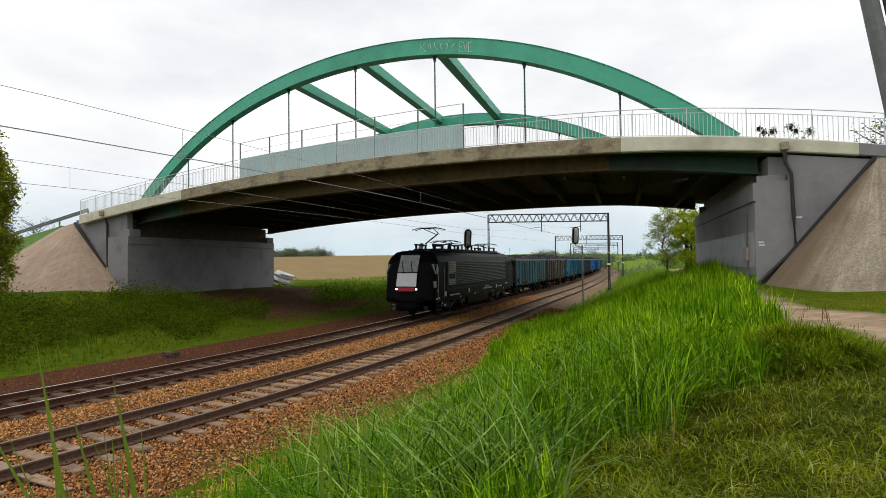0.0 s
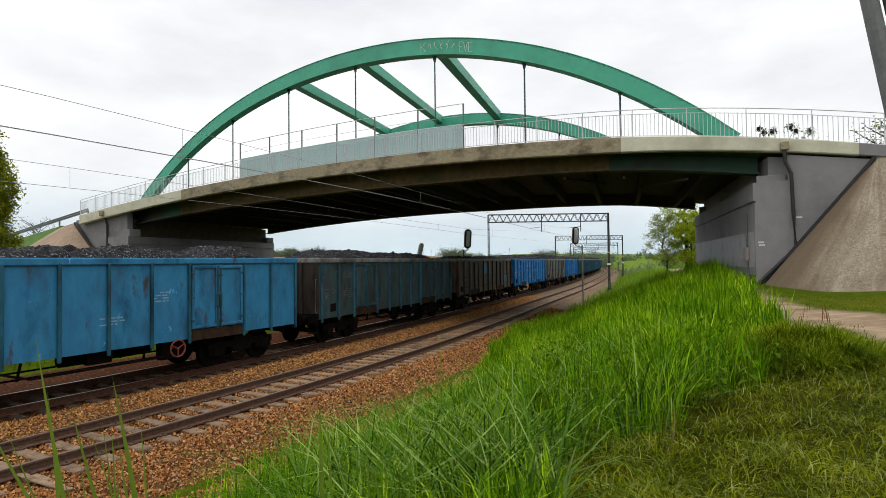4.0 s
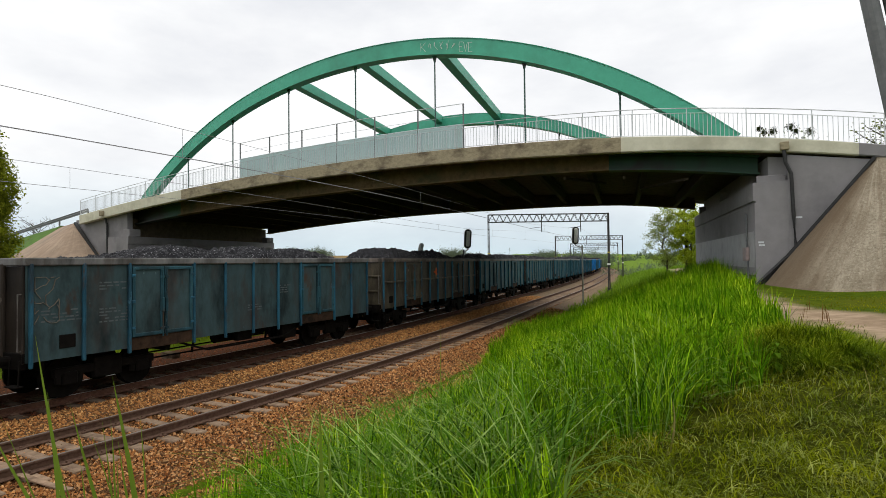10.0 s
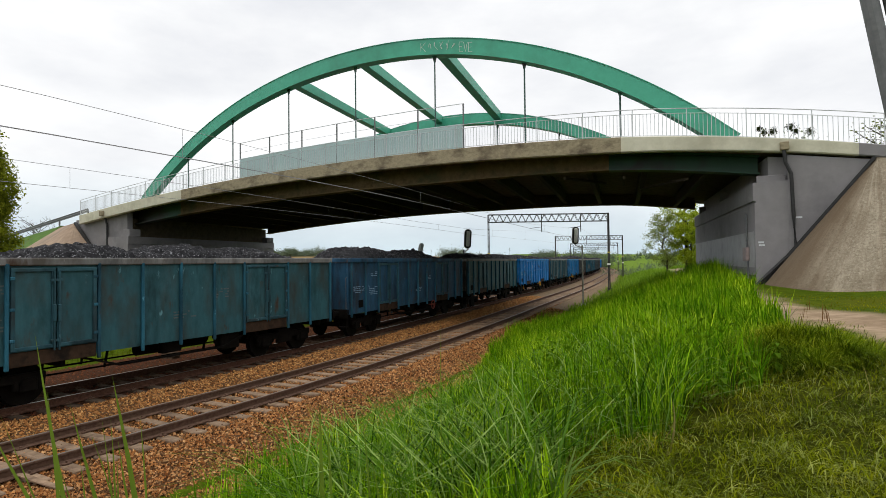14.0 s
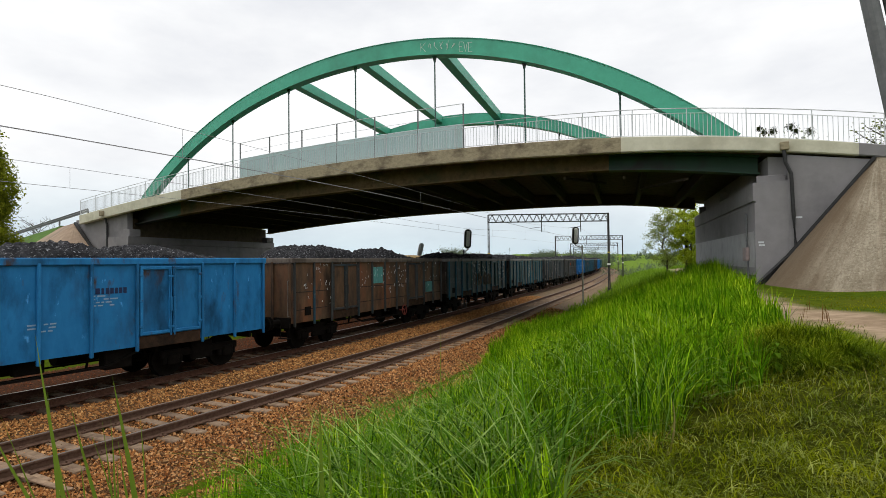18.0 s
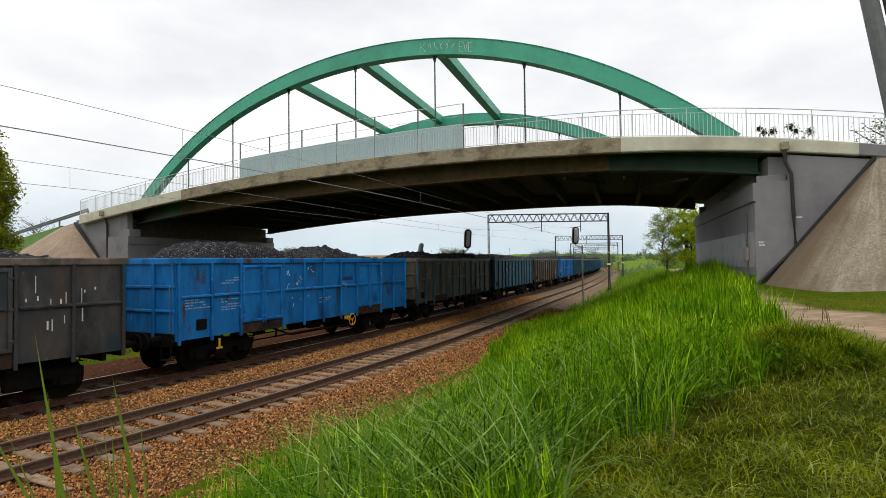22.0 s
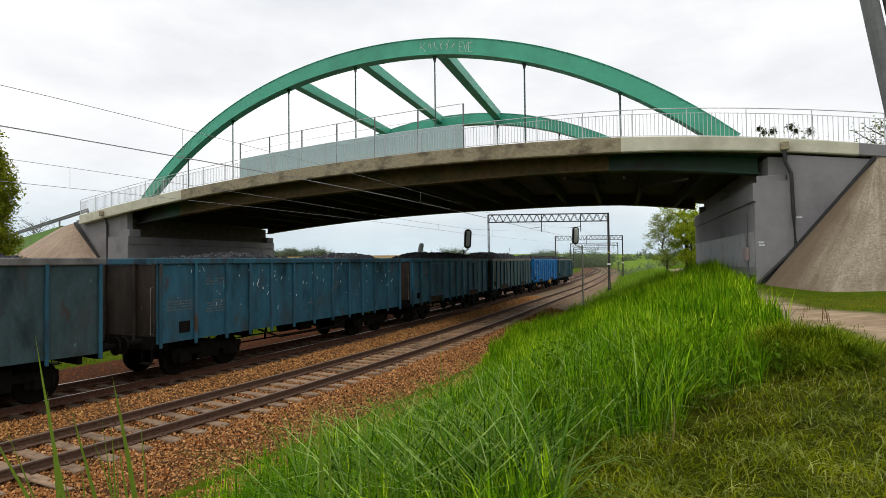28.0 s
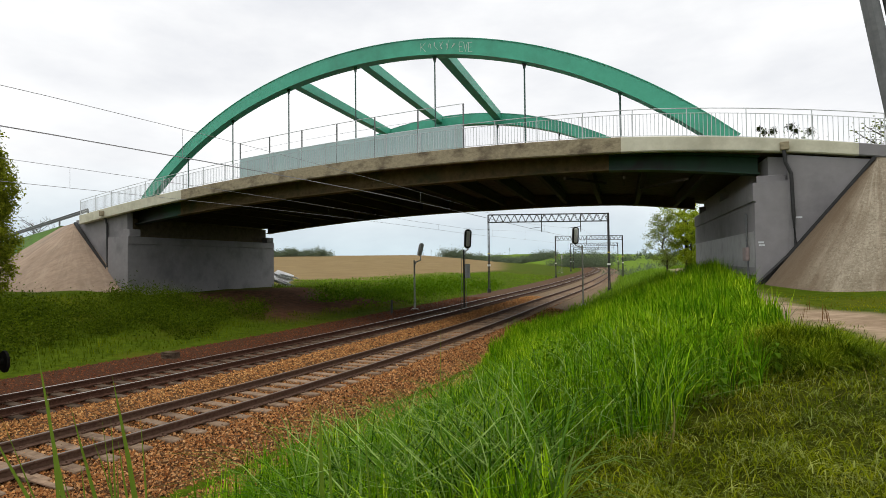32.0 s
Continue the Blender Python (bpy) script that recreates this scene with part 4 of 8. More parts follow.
s, d = scatter(130000, -3.5, 30, 5.52, 10.2, 1.7)
s[:9000] = r0.uniform(-14, -3, 9000)
ok = d < np.interp(s, [-8, -3, -1, 4, 12], [8.0, 8.8, 10.0, 9.6, 7.3])
s, d = s[ok], d[ok]
stones("shoulder_ballast", s, d, 0.034 + 0.038 * r0.uniform(0, 1, len(s)) + 0.0012 * np.maximum(s, 0), M_STONES, "brown and tan crushed stones on the track shoulder", 1)
s, d = scatter(34000, -3.0, 42, 1.15, 3.5, 1.5)
s[:3000] = r0.uniform(-14, -3, 3000)
stones("middle_ballast", s, d, 0.045 + 0.04 * r0.uniform(0, 1, len(s)) + 0.0012 * np.maximum(s, 0), M_STONES_TAN, "tan crushed stones between the two tracks", 2)
s, d = scatter(42000, -3.0, 36, 2.9, 5.6, 1.5)
s[:3000] = r0.uniform(-14, -3, 3000)
stones("crib_ballast", s, d, 0.04 + 0.035 * r0.uniform(0, 1, len(s)), M_STONES, "crushed stones between the sleepers", 3, 0.004)
# rusty strip; its dark run past the near-side rail imitates shade beside the train
s, d = scatter(42000, -5.0, 42, -5.7, 1.35, 1.7)
s[:3000] = r0.uniform(-14, -5, 3000)
stones("rusty_ballast", s, d, 0.045 + 0.04 * r0.uniform(0, 1, len(s)) + 0.001 * np.maximum(s, 0), M_STONES_RED, "rust-stained and shade-darkened crushed stones along the far track", 4, -0.015)


# ---- grass ----
def blades(name, x, y, h, w, lean, material, label, seed, bend=0.45, z=None, heading=None):
    """Tapering bent blades standing on the ground, one mesh."""
    r = np.random.RandomState(seed)
    n = len(x)
    z = ground_z(x, y) - 0.03 if z is None else z
    a = r.uniform(0, 2 * math.pi, n) if heading is None else heading + r.normal(0, 0.5, n)
    fx, fy = np.cos(a), np.sin(a)
    wa = a + math.pi / 2 + r.uniform(-0.5, 0.5, n)
    wx, wy = np.cos(wa) * w / 2, np.sin(wa) * w / 2
    lv = np.array([0.0, 0.42, 0.78, 1.0])
    tw = np.array([1.0, 0.85, 0.5, 0.0])
    drift = lean * h
    rows = []
    for t, q in zip(lv, tw):
        off = drift * (t ** 2)
        up = h * (t - bend * lean * t ** 3)
        cx, cy, cz = x + fx * off, y + fy * off, z + up
        if q > 0:
            rows.append(np.stack([cx - wx * q, cy - wy * q, cz], -1))
            rows.append(np.stack([cx + wx * q, cy + wy * q, cz], -1))
        else:
            rows.append(np.stack([cx, cy, cz], -1))
    P = np.stack(rows, 1)
    tri = np.array([(0, 1, 3), (0, 3, 2), (2, 3, 5), (2, 5, 4), (4, 5, 6)])
    F = (np.arange(n)[:, None, None] * 7 + tri[None]).reshape(-1, 3)
    return raw(name, P.reshape(-1, 3), F, material, label, "grass")


M_TALL = leafy("tall_grass_blade", [(0.0271, 0.0796, 0.0011), (0.144, 0.302, 0.0032), (0.0466, 0.127, 0.0011), (0.254, 0.447, 0.0072), (0.0845, 0.209, 0.0022), (0.466, 0.62, 0.032), (0.114, 0.257, 0.0022), (0.0339, 0.0922, 0.0011), (0.305, 0.505, 0.011)], 0.5, 0.16, patch=0.8)
M_FIELDGRASS = leafy("field_edge_grass", [(0.104, 0.195, 0.013), (0.143, 0.247, 0.0182), (0.195, 0.299, 0.026), (0.117, 0.215, 0.013)], 0.6, 0.45)
M_HAY = leafy("mown_grass", [(0.0393, 0.0568, 0.00072), (0.118, 0.147, 0.0022), (0.021, 0.033, 0.0005), (0.245, 0.252, 0.014), (0.0612, 0.0824, 0.00096), (0.157, 0.187, 0.0036), (0.028, 0.0421, 0.0005)], 0.75, 0.16, patch=1.5)
M_VERGE = leafy("close_cut_grass", [(0.1, 0.116, 0.0027), (0.15, 0.163, 0.0036), (0.19, 0.191, 0.0072), (0.075, 0.093, 0.0018)], 0.7, 0.2, patch=0.9)
M_LAWN = leafy("short_grass", [(0.0522, 0.0798, 0.0017), (0.087, 0.122, 0.00255), (0.131, 0.164, 0.00425), (0.0653, 0.0966, 0.0017)], 0.65, 0.35, patch=0.5)
M_HEAP = leafy("cut_grass", [(0.039, 0.0676, 0.0012), (0.156, 0.215, 0.0036), (0.026, 0.0468, 0.00072), (0.325, 0.377, 0.02), (0.0715, 0.124, 0.0018), (0.117, 0.182, 0.0025)], 0.65, 0.16, patch=1.5)
M_SWATH = leafy("cut_swath_grass", [(0.0535, 0.0693, 0.0009), (0.152, 0.178, 0.0036), (0.0232, 0.0337, 0.0009), (0.31, 0.345, 0.085), (0.0759, 0.0983, 0.0018), (0.205, 0.234, 0.0072), (0.0161, 0.0243, 0.0009)], 0.7, 0.14, patch=2.6)
M_WEED = leafy("weed_leaf", [(0.05, 0.115, 0.003), (0.075, 0.16, 0.004), (0.115, 0.21, 0.006), (0.06, 0.13, 0.003)], 0.55, 0.3)
M_SHRUB = leafy("shrub_leaf", [(0.026, 0.046, 0.002), (0.05, 0.08, 0.003), (0.095, 0.13, 0.006), (0.036, 0.06, 0.003)], 0.5, 0.3)
M_DOCK = leafy("reddish_stalk", [(0.12, 0.06, 0.02), (0.16, 0.08, 0.03)], 0.7, 0.1)
M_STRAW = leafy("dry_stalk", [(0.28, 0.24, 0.08), (0.34, 0.30, 0.11), (0.2, 0.17, 0.05)], 0.7, 0.2)


def sow(n, x0, x1, y0, y1, near=0.0):
    """Random places; more of them close by when near is given."""
    x, y = r0.uniform(x0, x1, n), y0 + (y1 - y0) * r0.uniform(0, 1, n) ** (1 + near)
    return x, y


def patchy(x, y, f=0.6):
    return np.sin(x * f * 2.1 + 1.3 * np.sin(y * f)) * np.sin(y * f * 1.7 + 0.9 * np.sin(x * f * 1.3))


# tufts: blades spring from shared feet and lean outwards
tx_, ty_ = sow(20000, -7, 16, 1.6, 30, 0.75)
pick = r0.randint(0, 20000, 330000)
turn_ = r0.uniform(0, 2 * math.pi, 330000)
out_ = np.abs(r0.normal(0, 0.07, 330000)) * np.clip(ty_[pick] / 7, 0.8, 2.0)
x, y = tx_[pick] + np.cos(turn_) * out_, ty_[pick] + np.sin(turn_) * out_
tuft_h = r0.uniform(0.7, 1.15, 20000)[pick]
s, d = track_coords(x, y)
dist = np.hypot(x, y)
px_ = x / np.maximum(y, 0.1)
tall = (d > np.interp(s, [-8, -0.5, 3, 6, 9, 14, 25], [10.8, 9.8, 9.6, 8.9, 7.6, 6.6, 6.3]) + 0.3 * patchy(x, y)) & (d < np.where(s < 6.2, np.minimum(15.2, path_at(s) - 0.95), 15.1) + 0.3 * patchy(x, y, 0.9)) & ((dist > 4.5 + 0.5 * patchy(x, y)) | (px_ < 0.18 + 0.04 * patchy(x, y, 1.4))) & (dist > 2.1) & (s < 34)
tall &= ~((dist < 7.5) & (px_ > 0.42 + 0.1 * patchy(x, y, 1.2)) & (dist < 5.6))
x, y, s, d, dist, turn_, tuft_h = x[tall], y[tall], s[tall], d[tall], dist[tall], turn_[tall], tuft_h[tall]
hgt = tuft_h * r0.uniform(0.45, 1.0, len(x)) * (0.74 + 0.16 * patchy(x, y, 0.8)) * np.clip((d - np.interp(s, [-8, -0.5, 3, 6, 9, 14, 25], [10.8, 9.8, 9.6, 8.9, 7.1, 5.0, 4.6])) / 1.9 + 0.28, 0.28, 1.0) * np.interp(s, [6, 14, 26, 34], [1.0, 1.35, 1.35, 1.1])
hgt *= np.where((dist < 4.5), 0.8, 1.0)
blades("tall_grass", x, y, hgt, r0.uniform(0.008, 0.017, len(x)) * np.clip(dist / 7, 0.9, 1.5), r0.uniform(0.05, 0.6, len(x)), M_TALL, "tall uncut green grass on the bank beside the tracks", 11, heading=turn_)
x, y = sow(165000, -4, 13, -2.5, 16, 0.6)
s, d = track_coords(x, y)
dist, px_ = np.hypot(x, y), x / np.maximum(y, 0.1)
mown = ((dist < 6.0) & ((px_ > 0.05) | (y < 1.4))) | (d > 14.2)
mown &= (np.abs(d - path_at(s)) > np.interp(s, [1.5, 4.5, 5.5, 6.8], [0.85, 0.9, 0.8, 0.5])) & (d > 9)
mown &= (patchy(x, y, 2.7) + 0.6 * patchy(x + 3, y, 6.5) > r0.uniform(-0.9, 0.25, len(x))) | (d > 14.6)
far_ = mown & ((dist > 7.6) | (px_ > 0.74))
short_ = mown & far_ & (r0.uniform(0, 1, len(x)) < 0.4)
xs_, ys_ = x[short_], y[short_]
blades("verge_lawn", xs_, ys_, r0.uniform(0.03, 0.085, len(xs_)), r0.uniform(0.008, 0.016, len(xs_)) * np.clip(np.hypot(xs_, ys_) / 7, 1, 1.6), r0.uniform(0.3, 1.2, len(xs_)), M_VERGE, "close-cut yellowish green grass beside the path", 41, bend=0.3)
mown &= ~far_
x, y = x[mown], y[mown]
blades("mown_grass", x, y, r0.uniform(0.04, 0.17, len(x)) * (1 + 0.55 * patchy(x, y, 2.7)), r0.uniform(0.004, 0.009, len(x)) * np.clip(np.hypot(x, y) / 6, 1, 1.6), r0.uniform(0.5, 1.5, len(x)), M_HAY, "mown yellowish green grass with lying hay", 12, bend=0.3)
# a low heap of cut grass at the foot of the bank
rr, aa = np.sqrt(r0.uniform(0, 1, 18000)), r0.uniform(0, 2 * math.pi, 18000)
ex, ey = rr * np.cos(aa), rr * np.sin(aa)
x, y = 3.65 + 0.85 * ex + 0.25 * ey, 6.0 + 0.85 * ey + 0.2 * patchy(4 * ex, 3 * ey, 1.0)
blades("cut_grass_heap", x, y, r0.uniform(0.1, 0.36, len(x)), r0.uniform(0.006, 0.012, len(x)), r0.uniform(0.3, 1.6, len(x)), M_HEAP, "low heap of drooping cut grass beside the bank", 17, z=ground_z(x, y) - 0.03 + 0.2 * (1 - rr ** 2) * (1 + 0.4 * patchy(x, y, 2.0)))
x, y = sow(90000, -36, -2, 8, 58, 0.3)
s, d = track_coords(x, y)
bu, bv = bridge_coords(x, y)
ok = (d < -5.5 + 0.5 * patchy(x, y)) & (d > -19) & ~((bv > 1.0) & (bv < 16) & (d < -7.6 + patchy(x, y, 0.5)))
x, y = x[ok], y[ok]
blades("meadow_grass", x, y, r0.uniform(0.10, 0.30, len(x)) * (1 + 0.5 * patchy(x, y, 0.4)), r0.uniform(0.012, 0.028, len(x)), r0.uniform(0.2, 0.8, len(x)), M_LAWN, "short green grass on the far side of the tracks", 13)
x, y = sow(50000, 8, 48, 24, 120, 0.8)
s, d = track_coords(x, y)
ok = (d > 6.7 + 0.4 * patchy(x, y, 0.7)) & (d < 34) & (np.abs(d - path_at(s)) > 1.0)
x, y = x[ok], y[ok]
blades("verge_grass", x, y, r0.uniform(0.3, 0.75, len(x)), r0.uniform(0.03, 0.06, len(x)), r0.uniform(0.2, 0.7, len(x)), M_FIELDGRASS, "rough grass beside the tracks beyond the bridge", 14)
x, y = sow(45000, -20, 22, 40, 120, 0.7)
s, d = track_coords(x, y)
ok = (d < -5.2 + 0.5 * patchy(x, y)) & (d > -30) & (bridge_coords(x, y)[1] > 15.5 + patchy(x, y, 0.5))
x, y = x[ok], y[ok]
blades("far_verge_grass", x, y, r0.uniform(0.12, 0.42, len(x)) * (1 + 0.6 * patchy(x, y, 0.3)), r0.uniform(0.03, 0.06, len(x)), r0.uniform(0.2, 0.7, len(x)), M_FIELDGRASS, "rough green grass between the tracks and the field", 15)


def leaf_cloud(rng_, centres, spread, n, size):
    """Small leaf faces round a set of centres."""
    c = centres[rng_.randint(0, len(centres), n)]
    p = c + rng_.normal(0, 1, (n, 3)) * spread
    t1 = rng_.normal(0, 1, (n, 3))
    t1 /= np.linalg.norm(t1, axis=1)[:, None]
    t2 = np.cross(t1, rng_.normal(0, 1, (n, 3)))
    t2 /= np.maximum(np.linalg.norm(t2, axis=1)[:, None], 1e-6)
    q = size * rng_.uniform(0.5, 1.3, (n, 1))
    P = np.stack([p - t1 * q, p + t2 * q * 0.5, p + t1 * q, p - t2 * q * 0.5], 1)
    F = (np.arange(n)[:, None] * 4 + np.array([0, 1, 2, 3])[None])
    return P.reshape(-1, 3), F


def shrub_run(name, n_c, where, spread, n, size, material, label, seed, hmax):
    r = np.random.RandomState(seed)
    x, y = where(r, n_c)
    z = ground_z(x, y)
    c = np.stack([x, y, z + r.uniform(0.1, hmax, len(x))], -1)
    P, F = leaf_cloud(r, c, spread, n, size)
    return raw(name, P, F, material, label, "shrubs")


def slope_places(r, n):
    s = r.uniform(-4, 26, n)
    d = r.uniform(-15, -7.6, n) + 1.2 * np.sin(s * 0.7)
    a = np.interp(s, SS, TH)
    x, y = np.interp(s, SS, TX) + d * np.cos(a), np.interp(s, SS, TY) - d * np.sin(a)
    ok = bridge_coords(x, y)[1] < 1.5 + 1.5 * np.sin(d)
    return x[ok], y[ok]


shrub_run("slope_weeds", 640, slope_places, 0.28, 66000, 0.055, M_SHRUB, "dark leafy weeds and low shrubs on the cutting slope", 21, 0.55)


def bank_places(r, n):
    y = r.uniform(4.6, 7.6, n)
    x = y * r.uniform(0.12, 0.5, n)
    return x, y


shrub_run("bank_weeds", 34, bank_places, 0.12, 1500, 0.032, M_WEED, "broad-leaved green weeds among the grass", 22, 0.5)


def far_slope(r, n):
    s = r.uniform(28, 62, n)
    d = r.uniform(-13, -6, n)
    a = np.interp(s, SS, TH)
    return np.interp(s, SS, TX) + d * np.cos(a), np.interp(s, SS, TY) - d * np.sin(a)


r = np.random.RandomState(25)
bu_, bq_ = r.uniform(-74, -52, 520), r.uniform(0.3, 0.95, 520)
bz_ = np.array([max(2.3, deck_top(-43.5) - 0.125 * (-43.5 - a)) - 0.13 for a in bu_])
bv_ = 0.6 - 1.35 * np.maximum(0.3, bz_ - 1.3) * bq_
bw_ = bu_ - 0.215 * bv_ + 0.3
ca_, sa_ = math.cos(radians(AXIS)), math.sin(radians(AXIS))
P, F = leaf_cloud(r, np.stack([bw_ * ca_ + (bv_ + V0) * sa_, -bw_ * sa_ + (bv_ + V0) * ca_, 1.2 + (bz_ - 1.2) * (1 - bq_) + r.uniform(0.0, 0.2, 520)], -1), 0.22, 34000, 0.085)
raw("bank_shrubs", P, F, M_SHRUB, "dark green shrubs on the road bank", "shrubs")
shrub_run("far_slope_weeds", 260, far_slope, 0.4, 16000, 0.10, M_WEED, "green weeds on the slope beyond the bridge", 23, 0.6)

M_BROAD = leafy("broad_weed_leaf", [(0.055, 0.115, 0.004), (0.085, 0.16, 0.008), (0.125, 0.21, 0.014), (0.07, 0.13, 0.006)], 0.5, 0.3)


def weed(x, y, height, n, size, seed):
    """A nettle-like plant: a stem with pairs of pointed, folded leaves."""
    rg = random.Random(seed)
    z0 = float(ground_z(np.array([x]), np.array([y]))[0]) - 0.02
    ob = thing("weed_plant", "green broad-leaved weed with pointed leaves in the grass", "weed", pose(x, y, z0, 0, 0, rg.uniform(0, 360)), group="broad-leaved weeds")
    lean = Vector((rg.uniform(-0.15, 0.15), rg.uniform(-0.15, 0.15), 1.0))
    bm = bmesh.new()
    tube(bm, [lean * (height * k / 4) for k in range(5)], 0.004, 5)
    part("stem", bm, M_BROAD, ob)
    for k in range(n):
        t = 0.35 + 0.65 * (k // 2 + 1) / (n / 2)
        a = (k // 2) * 1.57 + (k % 2) * math.pi + rg.uniform(-0.3, 0.3)
        q = size * (1.15 - 0.5 * t) * rg.uniform(0.8, 1.2)
        bm = bmesh.new()
        mid = [bm.verts.new((q * u, 0, -q * 0.35 * u * u)) for u in (0.0, 0.3, 0.65, 1.0)]
        for sgn in (-1, 1):
            e = [bm.verts.new((q * u, sgn * q * w, q * (0.1 * w / 0.3) - q * 0.35 * u * u)) for u, w in ((0.12, 0.12), (0.36, 0.32), (0.7, 0.2))]
            bm.faces.new((mid[0], e[0], e[1], mid[1]))
            bm.faces.new((mid[1], e[1], e[2], mid[2]))
            bm.faces.new((mid[2], e[2], mid[3]))
        o = part("leaf", bm, M_BROAD, ob)
        o.matrix_basis = Matrix.Translation(lean * (height * min(1.0, t))) @ pose(0, 0, 0, 0, rg.uniform(-20, 25), math.degrees(a))
    return ob


for k, (x, y, h, n, q) in enumerate(((1.02, 4.15, 0.34, 8, 0.15), (1.42, 4.5, 0.46, 8, 0.13), (2.25, 4.6, 0.44, 10, 0.13), (2.5, 4.75, 0.5, 8, 0.12), (2.15, 5.6, 0.62, 10, 0.12), (2.75, 5.9, 0.5, 8, 0.11),
                                       (0.75, 3.9, 0.26, 6, 0.12), (1.75, 4.3, 0.28, 6, 0.11), (3.1, 5.3, 0.42, 8, 0.12), (3.35, 6.5, 0.6, 8, 0.12), (1.2, 5.2, 0.7, 10, 0.11), (0.3, 4.9, 0.55, 8, 0.1))):
    weed(x, y, 0.85 * h, n + 2, 0.95 * q, 300 + k)

# a few stalks at the edge of the bank
def stalk(x0, x1, top, y, width, bow, seed):
    """One broad blade: foot at x0 on the ground, tip at x1 and the height top."""
    z0 = float(ground_z(np.array([x0]), np.array([y]))[0]) - 0.02
    bm = bmesh.new()
    left, right = [], []
    n = 9
    for i in range(n + 1):
        t = i / n
        w = 1.25 * width * (1 - t) ** 0.75 / 2
        p = Vector((x0 + (x1 - x0) * t + bow * math.sin(math.pi * t), y + 0.05 * math.sin(t * 3 + seed), z0 + (top - z0) * t))
        left.append(bm.verts.new(p + Vector((-w, -w * 0.3, 0))))
        right.append(bm.verts.new(p + Vector((w, w * 0.3, 0))))
    for i in range(n):
        bm.faces.new((left[i], right[i], right[i + 1], left[i + 1]))
    return bm


M_STALK = leafy("tall_stalk_blade", [(0.102, 0.18, 0.009), (0.153, 0.234, 0.018), (0.0765, 0.153, 0.006), (0.187, 0.252, 0.036)], 0.4, 0.4)
tuft = thing("grass_tuft", "tall green grass stalks standing beside the track bank", "grass")
for k, (x0, x1, top, y, w, bow) in enumerate((
        (-0.80, -0.942, 2.734, 1.6, 0.027, 0.0), (-0.86, -1.03, 2.66, 1.6, 0.022, 0.01), (-0.78, -1.254, 2.62, 1.6, 0.026, 0.03), (-0.92, -1.146, 2.858, 1.6, 0.02, 0.03), (-0.95, -1.142, 2.68, 1.6, 0.02, 0.01),
        (-0.88, -0.958, 2.606, 1.58, 0.014, 0.0), (-0.92, -0.99, 2.6, 1.62, 0.012, 0.0), (-0.97, -1.23, 2.63, 1.6, 0.011, 0.02), (-0.81, -0.91, 2.565, 1.63, 0.018, 0.01), (-0.86, -0.99, 2.52, 1.57, 0.016, 0.02), (-0.79, -0.89, 2.6, 1.64, 0.014, 0.02), (-0.84, -0.95, 2.48, 1.6, 0.016, -0.02), (-0.83, -1.02, 2.57, 1.6, 0.012, 0.03), (-0.9, -1.08, 2.5, 1.6, 0.012, 0.0), (-0.35, -0.36, 2.42, 2.5, 0.012, 0.02),
        (-0.52, -0.54, 2.45, 2.5, 0.028, 0.0), (-0.50, -0.52, 2.35, 2.5, 0.02, 0.02), (0.3, 0.5, 2.2, 3.2, 0.02, 0.15), (-0.3, -0.34, 2.2, 2.5, 0.015, 0.03), (-0.02, -0.02, 2.76, 3.0, 0.006, 0.0), (-0.4, -0.47, 2.2, 2.5, 0.012, 0.02))):
    part("stalk", stalk(x0, x1, top, y, w, bow, k), M_STALK, tuft)
M_PALE = leafy("pale_long_blade", [(0.06, 0.15, 0.008), (0.10, 0.20, 0.014), (0.035, 0.10, 0.004), (0.30, 0.42, 0.11), (0.028, 0.08, 0.003), (0.014, 0.045, 0.002)], 0.45, 0.25)
n = 3000
y = 2.6 + 6.5 * r0.uniform(0, 1, n) ** 1.4
x = y * r0.uniform(-0.28, 0.42, n)
s, d = track_coords(x, y)
ok = (d > np.interp(s, [-8, -0.5, 3, 6, 9, 14], [11.6, 10.7, 10.4, 9.6, 8.2, 7.2])) & ((np.hypot(x, y) > 4.2) | (x / y < 0.21))
x, y = x[ok], y[ok]
blades("arching_grass", x, y, r0.uniform(0.55, 1.05, len(x)), r0.uniform(0.009, 0.016, len(x)), r0.uniform(0.5, 1.1, len(x)), M_PALE, "pale arching long grass blades on the bank", 34, bend=0.5)
# swaths of cut grass: bundles of strands that lie the same way
nb, per = 2200, 26
by = 1.7 + 6.6 * r0.uniform(0, 1, nb) ** 1.25
bx = by * r0.uniform(0.02, 0.95, nb)
s, d = track_coords(bx, by)
ok = (d > 11.0) & (np.abs(d - path_at(s)) > 0.9) & (patchy(bx, by, 3.1) + 0.5 * patchy(bx, by + 2, 7.0) > r0.uniform(-0.75, 0.1, nb)) & ((np.hypot(bx, by) < 5.2 + 0.6 * patchy(bx, by, 1.1)) | (d > 14.0))
bx, by = bx[ok], by[ok]
nb = len(bx)
turn_ = np.repeat(r0.uniform(0, 2 * math.pi, nb), per)
x = np.repeat(bx, per) + r0.normal(0, 0.075, nb * per)
y = np.repeat(by, per) + r0.normal(0, 0.075, nb * per)
z = ground_z(x, y) + np.repeat(r0.uniform(0.0, 0.1, nb), per) + r0.uniform(-0.02, 0.03, nb * per)
blades("hay_strands", x, y, r0.uniform(0.03, 0.085, nb * per), r0.uniform(0.0035, 0.0068, nb * per), r0.uniform(0.8, 2.6, nb * per), M_SWATH, "lying swaths of freshly cut grass", 35, bend=0.3, z=z, heading=turn_ + r0.normal(0, 0.8, nb * per))
n = 900
